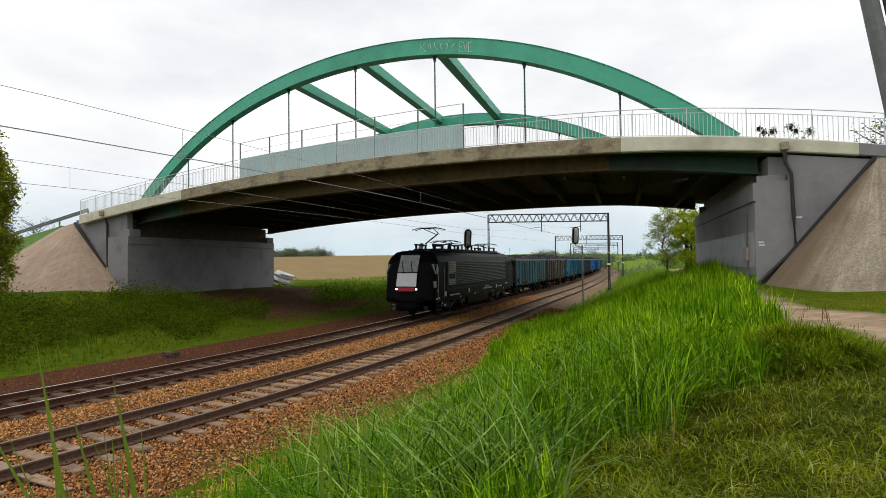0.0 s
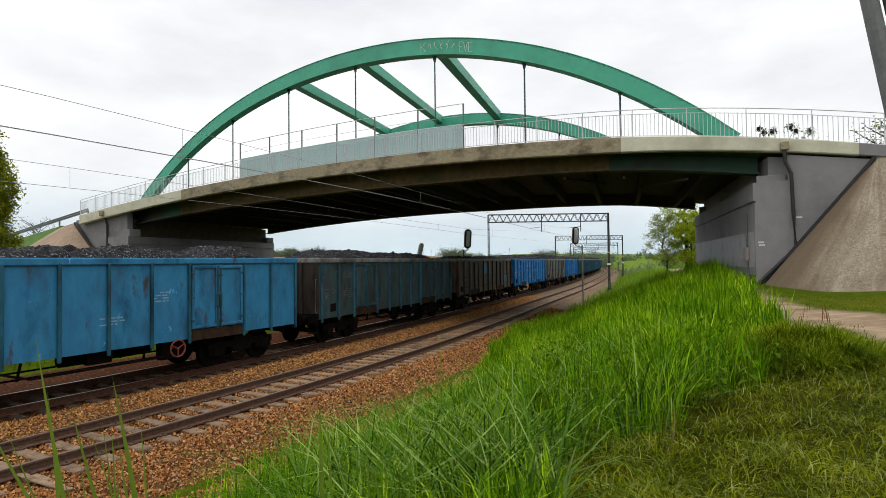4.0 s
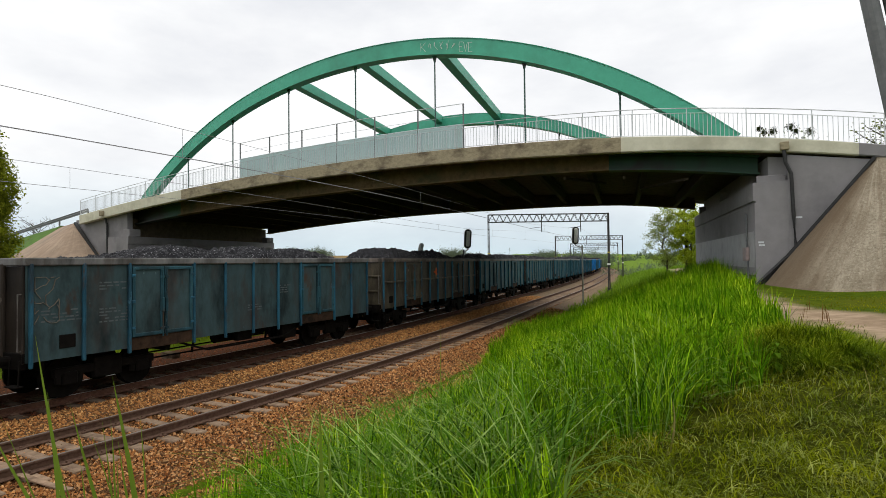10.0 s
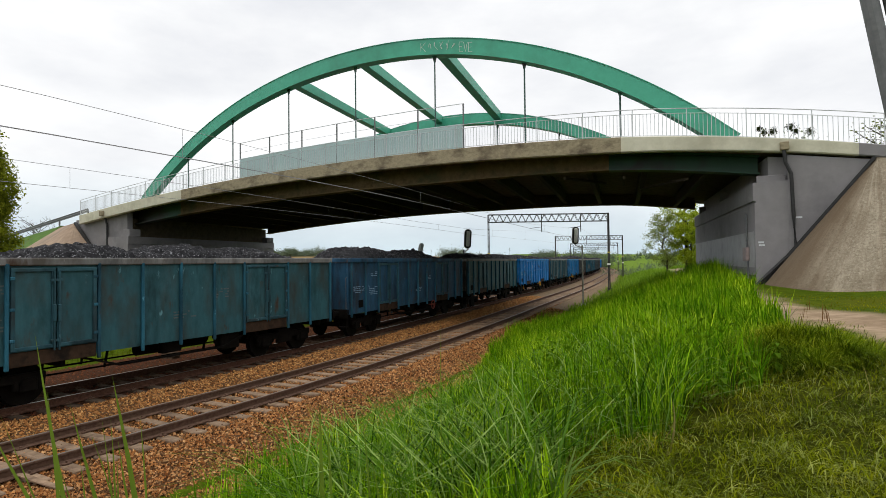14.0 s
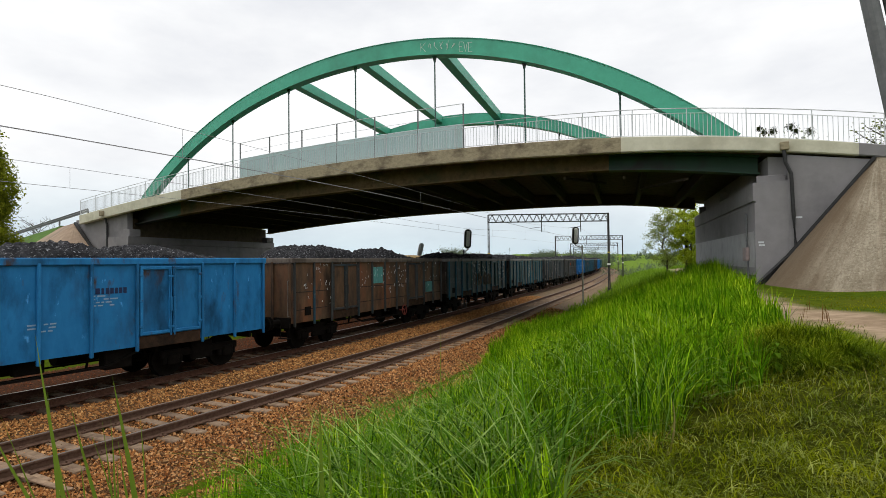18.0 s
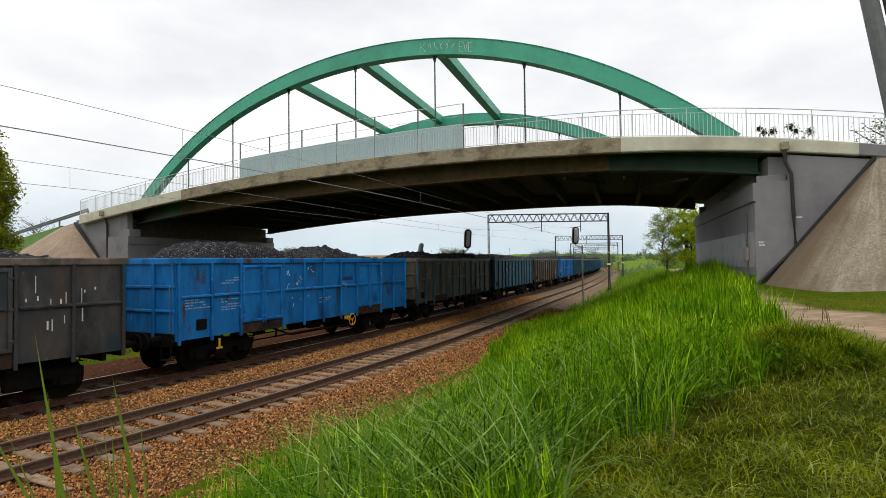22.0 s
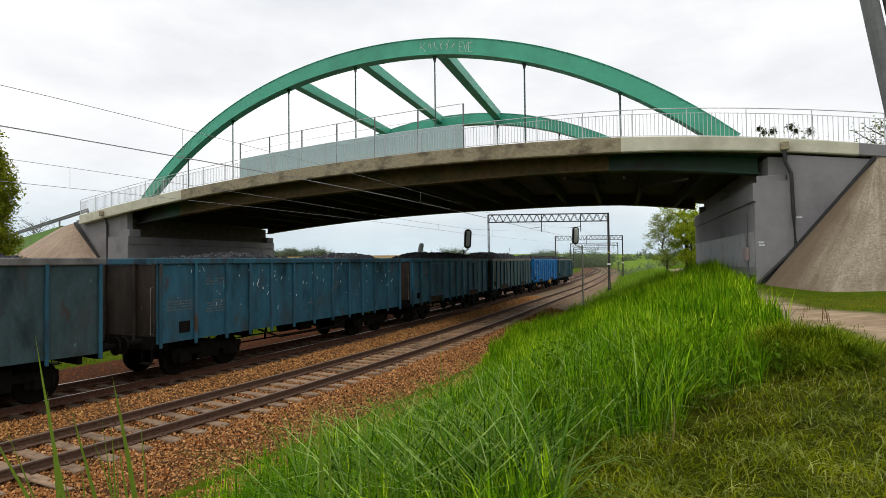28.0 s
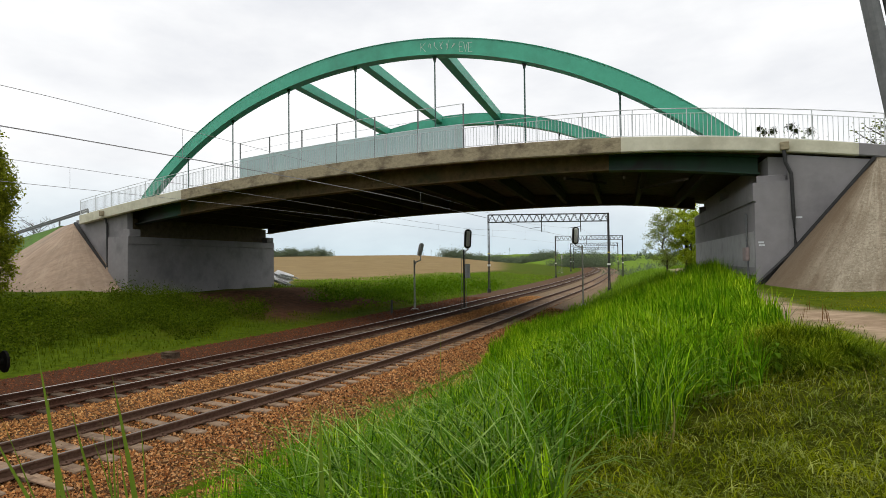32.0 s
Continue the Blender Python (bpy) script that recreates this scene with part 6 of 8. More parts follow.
P_RIB_DULL = paint("dull_teal_rib_paint", (0.0123, 0.0667, 0.105), (0.0266, 0.115, 0.169), (0.019, 0.0368, 0.0486), (0.5, 0.68))
P_FRAME_TEAL = paint("worn_teal_door_frame", (0.014, 0.052, 0.068), (0.03, 0.092, 0.112), (0.022, 0.032, 0.034), (0.5, 0.68))
P_BLUE = paint("bright_blue_paint", (0.00422, 0.125, 0.37), (0.00845, 0.174, 0.475), (0.0106, 0.0634, 0.158), (0.53, 0.72))
P_BLUE_LIGHT = paint("faded_blue_paint", (0.02, 0.14, 0.27), (0.035, 0.20, 0.36), (0.03, 0.08, 0.14), (0.5, 0.7))
P_OLIVE = paint("olive_brown_paint", (0.05, 0.042, 0.028), (0.098, 0.084, 0.057), (0.03, 0.025, 0.018), (0.48, 0.64))
P_BLUE_MID = paint("mid_blue_paint", (0.0092, 0.121, 0.287), (0.0172, 0.167, 0.38), (0.0138, 0.069, 0.149), (0.53, 0.72))
P_BLUE_DULL = paint("dull_blue_paint", (0.0114, 0.0496, 0.094), (0.0228, 0.08, 0.14), (0.019, 0.028, 0.04), (0.48, 0.66))
P_BROWN = paint("rusty_brown_paint", (0.0558, 0.0332, 0.0199), (0.126, 0.0736, 0.0399), (0.036, 0.0269, 0.0199), (0.48, 0.66), ((0.152, 0.0592, 0.0263), 0.75, (0.52, 0.7)))
P_RIB_BROWN = paint("worn_brown_blue_rib", (0.03, 0.03, 0.028), (0.045, 0.05, 0.05), (0.018, 0.05, 0.07), (0.57, 0.66))
P_GREY = paint("sooty_grey_paint", (0.115, 0.11, 0.1), (0.236, 0.223, 0.21), (0.115, 0.0732, 0.052), (0.48, 0.66), ((0.108, 0.166, 0.17), 0.8, (0.54, 0.7)))
P_RIB_GREY = paint("grey_blue_rib_paint", (0.026, 0.034, 0.04), (0.06, 0.074, 0.082), (0.02, 0.042, 0.065), (0.55, 0.64))
P_RIM_BROWN = paint("worn_brown_rim", (0.085, 0.07, 0.058), (0.165, 0.138, 0.115), (0.05, 0.038, 0.03))
P_SLATE = paint("dark_slate_paint", (0.0274, 0.0262, 0.0272), (0.0608, 0.0577, 0.0576), (0.019, 0.0289, 0.033), (0.48, 0.64), ((0.0646, 0.0477, 0.036), 0.8, (0.52, 0.7)))
P_TEAL_BLUE = paint("worn_blue_teal_paint", (0.0154, 0.0638, 0.0968), (0.0286, 0.108, 0.154), (0.033, 0.044, 0.0506), (0.5, 0.68))
P_RIM = paint("worn_grey_rim", (0.105, 0.105, 0.10), (0.205, 0.20, 0.192), (0.075, 0.065, 0.055))
P_END = paint("dark_brown_end", (0.022, 0.017, 0.013), (0.045, 0.034, 0.026), (0.014, 0.012, 0.010))
# near-black base colour takes in the shade below the wagon bodies
P_FRAME = mat("black_underframe", (0.003, 0.0025, 0.002), (0.009, 0.0075, 0.006), 6.0, 0.85, 0.2, spec=0.08)
# the pale stain specks are glints painted into the coal colour
P_COAL = mat("coal", (0.0025, 0.0025, 0.003), (0.022, 0.022, 0.025), 9.0, 0.75, 1.0, stain=(0.27, 0.27, 0.285), stain_scale=17.0, stain_at=(0.58, 0.68), detail=10.0, spec=0.12)
P_MARK = mat("chalky_lettering", (0.16, 0.26, 0.36), (0.26, 0.36, 0.45), 12.0, 0.8, 0.0)
P_MARK_DULL = mat("dull_lettering", (0.05, 0.065, 0.068), (0.105, 0.12, 0.12), 7.0, 0.8, 0.0)
P_SILL = mat("rusty_dark_sill", (0.022, 0.015, 0.010), (0.062, 0.036, 0.022), 5.0, 0.85, 0.2, stain=(0.012, 0.010, 0.008), stain_scale=1.5, spec=0.1)
P_SEAM = mat("grimy_crease", (0.018, 0.015, 0.013), (0.05, 0.042, 0.036), 6.0, 0.85, 0.1, spec=0.1)
P_STREAK = mat("pale_dirt_runs", (0.10, 0.095, 0.085), (0.17, 0.16, 0.145), 6.0, 0.9, 0.0, spec=0.1)
P_NAVY = mat("navy_stencil", (0.004, 0.012, 0.05), (0.008, 0.02, 0.075), 9.0, 0.7, 0.0)
P_WHEEL_RED = mat("rusty_red_wheel", (0.13, 0.022, 0.016), (0.22, 0.045, 0.03), 8.0, 0.7, 0.05)
P_YELLOW = mat("yellow_paint", (0.55, 0.27, 0.01), (0.68, 0.36, 0.02), 8.0, 0.6, 0.05)
P_PATCH = paint("teal_repair_patch", (0.06, 0.20, 0.19), (0.09, 0.27, 0.25), (0.05, 0.10, 0.10))
P_ORANGE = mat("orange_emblem", (0.45, 0.07, 0.02), (0.55, 0.12, 0.03), 8.0, 0.7, 0.0)
P_TAN = mat("tan_spray", (0.0975, 0.0847, 0.0638), (0.18, 0.154, 0.119), 6.0, 0.8, 0.0)
P_HALO = mat("orange_tan_spray", (0.12, 0.055, 0.025), (0.30, 0.19, 0.10), 14.0, 0.85, 0.0)
P_SCRAWL = mat("white_spray", (0.45, 0.47, 0.47), (0.62, 0.64, 0.64), 7.0, 0.8, 0.0)

HALF_L, HALF_W, Z0, Z1 = 6.4, 1.41, 1.0, 3.2
RIBS = [-6.34, -5.23, -4.12, -2.22, -1.11, 0.0, 1.11, 2.22, 4.12, 5.23, 6.34]
DOORS = (-3.17, 3.17)


def shared(name, fn, material):
    bm = bmesh.new()
    fn(bm)
    return mesh_of(name, bm, material)


def wheelset_mesh(bm):
    for y in (-0.75, 0.75):
        rod(bm, (0, y - 0.06, 0), (0, y + 0.06, 0), 0.46, 20)
        s = 1 if y > 0 else -1
        rod(bm, (0, y - 0.075 * s, 0), (0, y - 0.045 * s, 0), 0.49, 20)
    rod(bm, (0, -1.05, 0), (0, 1.05, 0), 0.09, 8)


def bogie_frame(bm):
    for y in (-1.0, 1.0):
        soft_box(bm, -1.25, 1.25, y - 0.06, y + 0.06, 0.52, 0.72, 0.02)
        soft_box(bm, -0.35, 0.35, y - 0.08, y + 0.08, 0.36, 0.86, 0.03)
        for x in (-0.9, 0.9):
            soft_box(bm, x - 0.17, x + 0.17, y - 0.1, y + 0.1, 0.32, 0.62, 0.03)
            for dx in (-0.24, 0.24):
                rod(bm, (x + dx, y, 0.36), (x + dx, y, 0.56), 0.07, 8)
    soft_box(bm, -0.25, 0.25, -0.95, 0.95, 0.55, 0.85, 0.03)


def underframe(bm):
    soft_box(bm, -6.45, 6.45, -0.2, 0.2, 0.85, 1.15, 0.02)
    for y in (-1.3, 1.3):
        soft_box(bm, -6.45, 6.45, y - 0.05, y + 0.05, 1.0, 1.2, 0.01)
    for x in (-6.4, 6.4):
        soft_box(bm, x - 0.06, x + 0.06, -1.3, 1.3, 0.85, 1.2, 0.01)
    # brake cylinder, air tank, rods and hangers between the bogies
    rod(bm, (-0.55, -0.35, 0.76), (0.35, -0.35, 0.76), 0.17, 12)
    rod(bm, (1.2, 0.4, 0.74), (2.3, 0.4, 0.74), 0.2, 12)
    soft_box(bm, -0.3, 0.3, -1.1, -0.9, 0.66, 0.95, 0.02)
    soft_box(bm, 1.55, 2.25, -1.22, -0.95, 0.5, 0.98, 0.03)
    for y in (-0.5, 0.5):
        rod(bm, (-3.3, y, 0.5), (3.3, y, 0.5), 0.025, 6)
        for x in (-3.0, -1.5, 1.5, 3.0):
            beam(bm, (x, y, 0.46), (x + 0.1, y, 0.95), 0.03, 0.07, up=(0, 1, 0))
    for x0, x1 in ((-2.6, -1.6), (2.6, 1.6)):
        beam(bm, (x0, -1.25, 0.95), (x1, -1.25, 0.6), 0.05, 0.07, up=(0, 1, 0))
    beam(bm, (-1.6, -1.25, 0.6), (1.6, -1.25, 0.6), 0.05, 0.07, up=(0, 1, 0))
    for x in (-6.0, -2.9, 2.9, 6.0):
        box(bm, x - 0.05, x + 0.05, -1.24, 1.24, 0.78, 1.0)


def buffer_mesh(bm):
    rod(bm, (0, 0, 0), (-0.4, 0, 0), 0.1, 10)
    rod(bm, (-0.4, 0, 0), (-0.58, 0, 0), 0.07, 10)
    rod(bm, (-0.55, 0, 0), (-0.6, 0, 0), 0.23, 14)


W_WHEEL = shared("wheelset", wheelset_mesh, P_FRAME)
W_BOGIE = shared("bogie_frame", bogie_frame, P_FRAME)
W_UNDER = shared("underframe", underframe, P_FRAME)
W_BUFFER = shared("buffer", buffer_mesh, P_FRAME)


def body_mesh(bm):
    # open-topped shell with thickness and a floor
    w, i = HALF_W, HALF_W - 0.06
    sweep(bm, [[(x, -w, Z0), (x, w, Z0), (x, w, Z1 - 0.1), (x, i, Z1 - 0.1), (x, i, Z0 + 0.1), (x, -i, Z0 + 0.1), (x, -i, Z1 - 0.1), (x, -w, Z1 - 0.1)] for x in (-HALF_L, HALF_L)])


def end_wall_mesh(bm):
    box(bm, 0, 0.06, -HALF_W + 0.062, HALF_W - 0.062, Z0 + 0.102, Z1 - 0.16)
    for y in (-HALF_W + 0.07, HALF_W - 0.15):
        soft_box(bm, -0.05, 0.01, y, y + 0.08, Z0 - 0.02, Z1 - 0.16, 0.02)


def sill_mesh(bm):
    soft_box(bm, -0.9, 0.9, -0.025, 0, Z0 - 0.07, Z0 + 0.24, 0.01)


def holder_mesh(bm):
    soft_box(bm, -5.75, -5.4, -0.03, 0, Z0 + 0.22, Z0 + 0.52, 0.01)


def lever_mesh(bm):
    soft_box(bm, -0.03, 0.03, -0.05, 0, 0.62, 0.9, 0.01)
    soft_box(bm, -0.11, 0.11, -0.05, 0, 0.6, 0.66, 0.01)


def grab_mesh(bm):
    tube(bm, [(-0.02, -1.3, 1.25), (-0.12, -1.3, 1.25), (-0.12, -1.3, 2.45), (-0.02, -1.3, 2.45)], 0.016, 6)


def end_step_mesh(bm):
    for y in (-1.34, -0.98):
        rod(bm, (-0.12, y, 0.5), (-0.1, y, 1.05), 0.016, 6)
    soft_box(bm, -0.2, -0.02, -1.36, -0.96, 0.5, 0.53, 0.008)


def rim_mesh(bm):
    for y in (-HALF_W, HALF_W):
        soft_box(bm, -HALF_L - 0.06, HALF_L + 0.06, y - 0.07, y + 0.07, Z1 - 0.15, Z1 + 0.02, 0.02)
    for x in (-HALF_L, HALF_L):
        soft_box(bm, x - 0.065, x + 0.065, -HALF_W + 0.071, HALF_W - 0.071, Z1 - 0.15, Z1 + 0.02, 0.02)


def rib_mesh(bm):
    soft_box(bm, -0.038, 0.038, -0.085, 0, Z0 - 0.12, Z1 - 0.1, 0.018)


def end_rib_mesh(bm):
    soft_box(bm, -0.09, 0, -0.05, 0.05, Z0, Z1 - 0.1, 0.02)


def door_mesh(bm):
    soft_box(bm, -0.435, 0.435, -0.03, 0, Z0 + 0.26, Z1 - 0.2, 0.012)


def door_frame_mesh(bm):
    """One closed ring of angle steel round the door."""
    rings = []
    for y, k in ((-0.031, 0.0), (-0.068, 0.0), (-0.078, 0.012), (-0.078, 0.07), (-0.068, 0.082), (-0.031, 0.082)):
        a, z0, z1 = 0.435 - k, Z0 + 0.26 + k, Z1 - 0.2 - k
        rings.append([bm.verts.new((x, y, z)) for x, z in ((-a, z0), (a, z0), (a, z1), (-a, z1))])
    for p, q in zip(rings, rings[1:]):
        for i in range(4):
            bm.faces.new((p[i], p[(i + 1) % 4], q[(i + 1) % 4], q[i]))


def latch_mesh(bm):
    rod(bm, (0, -0.095, Z0 + 0.2), (0, -0.095, Z1 - 0.26), 0.02, 6)
    for z in (Z0 + 0.38, Z1 - 0.5):
        soft_box(bm, -0.07, 0.07, -0.1, -0.05, z, z + 0.06, 0.01)
    soft_box(bm, -0.035, 0.035, -0.13, -0.05, Z0 + 0.82, Z0 + 1.2, 0.015)


def hinge_mesh(bm):
    soft_box(bm, -0.05, 0.05, -0.09, -0.03, 0, 0.07, 0.012)


def seam_mesh(a, b):
    """A pressed crease across one bay."""
    def fn(bm):
        soft_box(bm, a + 0.05, b - 0.05, -0.012, 0.004, 0, 0.028, 0.005)
    return fn


def streak_mesh(seed, n):
    """Thin rain-washed runs of dirt down the panels."""
    def fn(bm):
        rng = random.Random(seed)
        for _ in range(n):
            x, z, l = rng.uniform(-6.2, 6.2), rng.uniform(1.7, Z1 - 0.16), rng.uniform(0.15, 0.7)
            if any(abs(abs(x) - d) < 0.97 for d in (3.17,)):
                continue
            w = rng.uniform(0.006, 0.02)
            v = [bm.verts.new((x + k * w * q, -HALF_W - 0.003, z - l * h)) for h, q in ((0, 1), (0.5, 0.8), (1, 0.2)) for k in (-1, 1)]
            bm.faces.new((v[0], v[1], v[3], v[2]))
            bm.faces.new((v[2], v[3], v[5], v[4]))
    return fn


def midrail_mesh(half):
    def fn(bm):
        soft_box(bm, -half, half, -0.08, 0, 2.12, 2.2, 0.02)
    return fn


def end_rail_mesh(bm):
    soft_box(bm, -0.05, 0, -1.38, 1.38, 0, 0.09, 0.02)


def bars_mesh(bm):
    for z in (1.62, 2.04, 2.46):
        soft_box(bm, -0.352, 0.352, -0.07, -0.03, z, z + 0.06, 0.012)


def door_bar_mesh(bm):
    soft_box(bm, -0.352, 0.352, -0.07, -0.03, 2.12, 2.19, 0.012)


def heap_mesh(seed):
    def fn(bm):
        rng = random.Random(seed)
        nx_, ny_ = 128, 24
        L, W = HALF_L - 0.08, 1.37
        bumps = [(rng.uniform(-4.6, 4.6), rng.uniform(0.2, 0.42) * (1.3, 1.0, 0.9, 0.6, 1.0)[(seed + 4) % 5], rng.uniform(0.9, 1.7)) for _ in range(5)]
        grid = []
        for i in range(nx_ + 1):
            x = -L + 2 * L * i / nx_
            row = []
            for j in range(ny_ + 1):
                y = -W + 2 * W * j / ny_
                e = max(0.0, min(1.0, (L - abs(x) - 0.15) / 1.3))
                q = max(0.0, 1 - abs(y / W) ** 4)
                h = max(b[1] * math.exp(-((x - b[0]) / b[2]) ** 2) for b in bumps) + 0.12
                z = Z1 - 0.22 + e ** 0.7 * (0.10 + h * q ** 0.8)
                z += 0.04 * noise.noise((x * 2.1 + seed, y * 2.1, 0)) + 0.11 * noise.noise((x * 5.5 + seed, y * 6.0, 3)) + rng.uniform(-0.03, 0.03)
                row.append(bm.verts.new((x, y, z)))
            grid.append(row)
        for i in range(nx_):
            for j in range(ny_):
                bm.faces.new((grid[i][j], grid[i + 1][j], grid[i + 1][j + 1], grid[i][j + 1]))
    return fn


HEAPS = [shared("coal_heap", heap_mesh(i), P_COAL) for i in range(5)]
MESHES = {}


def styled(name, fn, material):
    key = (name, material.name)
    if key not in MESHES:
        MESHES[key] = shared(name, fn, material)
    return MESHES[key]


def plate(x0, x1, z0, z1, proud=0.012):
    def fn(bm):
        box(bm, x0, x1, -HALF_W - proud, -HALF_W + 0.01, z0, z1)
    return fn


STENCILS = ((-5.75, 2.05, 4, 0.75), (-4.5, 2.0, 5, 0.7), (-4.5, 2.62, 3, 0.7), (0.1, 1.75, 3, 0.6), (1.35, 2.3, 4, 0.5))


def lettering(seed, block):
    """Unreadable stencilled lines on the side, as plain bars."""
    def fn(bm):
        rng = random.Random(seed * 7 + block)
        for x, z, n, w in STENCILS[block:block + 1]:
            for i in range(n):
                a, zz = x - w / 2, z - i * 0.075
                while a < x + w / 2:
                    b = a + rng.uniform(0.05, 0.2)
                    if rng.random() > 0.25:
                        box(bm, a, b, -HALF_W - 0.006, -HALF_W + 0.004, zz, zz + 0.032)
                    a = b + 0.04
    return fn


def scrawl(seed, x0, x1, z0, z1, n):
    """Loops and streaks of white paint."""
    def fn(bm):
        rng = random.Random(seed)
        for _ in range(n):
            x, z = rng.uniform(x0, x1), rng.uniform(z0, z1)
            a = rng.uniform(0, 6.28)
            for _k in range(rng.randint(3, 7)):
                a += rng.uniform(-1.1, 1.1)
                l = rng.uniform(0.05, 0.16)
                x2, z2 = min(x1, max(x0, x + l * math.cos(a))), min(z1, max(z0, z + l * math.sin(a)))
                if abs(x2 - x) + abs(z2 - z) > 0.02:
                    beam(bm, (x, -HALF_W - 0.006, z), (x2, -HALF_W - 0.006, z2), 0.012, 0.028, up=(0, 1, 0))
                x, z = x2, z2
    return fn


def flecks(seed, x0, x1, n):
    def fn(bm):
        rng = random.Random(seed)
        for _ in range(n):
            x, z = rng.uniform(x0, x1), 1.5 + 1.5 * rng.random() ** 0.7
            l, a = rng.uniform(0.02, 0.14), rng.uniform(1.0, 2.1)
            beam(bm, (x, -HALF_W - 0.006, z), (x + l * math.cos(a), -HALF_W - 0.006, z + l * math.sin(a)), 0.01, rng.uniform(0.01, 0.03), up=(0, 1, 0))
    return fn


def blocks(seed):
    """Fat overlapping strokes of a sprayed piece, unreadable."""
    def fn(bm):
        rng = random.Random(seed)
        x = -1.2
        for _ in range(9):
            for _k in range(3):
                a = (x + rng.uniform(-0.1, 0.35), -HALF_W - 0.006 - 0.002 * _k, 1.42 + rng.uniform(0, 0.15))
                b = (x + rng.uniform(-0.1, 0.4), -HALF_W - 0.006 - 0.002 * _k, 2.05 + rng.uniform(0, 0.3))
                beam(bm, a, b, 0.012, rng.uniform(0.07, 0.13), up=(0, 1, 0))
            x += 0.42
    return fn


def brushed(seed):
    """Two ragged white patches of upward brush strokes."""
    def fn(bm):
        rng = random.Random(seed)
        for z0, z1 in ((1.18, 1.85), (2.26, 2.9)):
            for k in range(46):
                x = rng.uniform(0.12, 1.0)
                t = 1 - abs(x - 0.5) / 0.62
                a = z0 + rng.uniform(0, 0.12)
                b = z0 + (z1 - z0) * t * rng.uniform(0.45, 1.0) + 0.1
                beam(bm, (x, -HALF_W - 0.005 - 0.0001 * k, a), (x + rng.uniform(-0.14, 0.05), -HALF_W - 0.005 - 0.0001 * k, b), 0.006, rng.uniform(0.008, 0.035), up=(0, 1, 0))
    return fn


def navy_marks(bm):
    for x, w in ((1.22, 0.1), (1.36, 0.06), (1.46, 0.08), (1.57, 0.08), (1.68, 0.07), (1.78, 0.08), (1.89, 0.08)):
        box(bm, x, x + w, -HALF_W - 0.008, -HALF_W + 0.004, 2.36, 2.5)


def drips(seed, x0, x1, n):
    def fn(bm):
        rng = random.Random(seed)
        for _ in range(n):
            x, z, l = rng.uniform(x0, x1), rng.uniform(1.75, 3.0), rng.uniform(0.05, 0.4)
            w = rng.uniform(0.005, 0.017)
            box(bm, x - w, x + w, -HALF_W - 0.008, -HALF_W + 0.004, z - l, z)
    return fn


def rib_runs(seed):
    """Spilt white paint: blotches on the rim, runs down two ribs, spots on the panel between."""
    def fn(bm):
        rng = random.Random(seed)
        for x, low, n in ((1.11, 1.2, 24), (-5.23, 0.55, 9)):
            z = Z1 - 0.18
            for _ in range(n):
                w, l = rng.uniform(0.012, 0.03), rng.uniform(0.03, 0.16)
                q = x + rng.uniform(-0.008, 0.008)
                box(bm, q - w, q + w, -HALF_W - 0.089, -HALF_W - 0.08, z - l, z)
                z -= l * rng.uniform(0.5, 1.1)
                if z < Z1 - 0.2 - low:
                    break
            for _ in range(9):
                q, w = x + rng.uniform(-0.3, 0.12), rng.uniform(0.015, 0.05)
                z = rng.uniform(Z1 - 0.12, Z1 - 0.05)
                box(bm, q - w, q + w, -HALF_W - 0.074, -HALF_W - 0.066, z, z + rng.uniform(0.02, 0.06))
        for _ in range(60):
            q, z, w = 1.05 - 0.7 * rng.random() ** 2, rng.uniform(1.6, Z1 - 0.2), rng.uniform(0.004, 0.010)
            box(bm, q - w, q + w, -HALF_W - 0.008, -HALF_W + 0.004, z - rng.uniform(0.02, 0.07), z)
    return fn


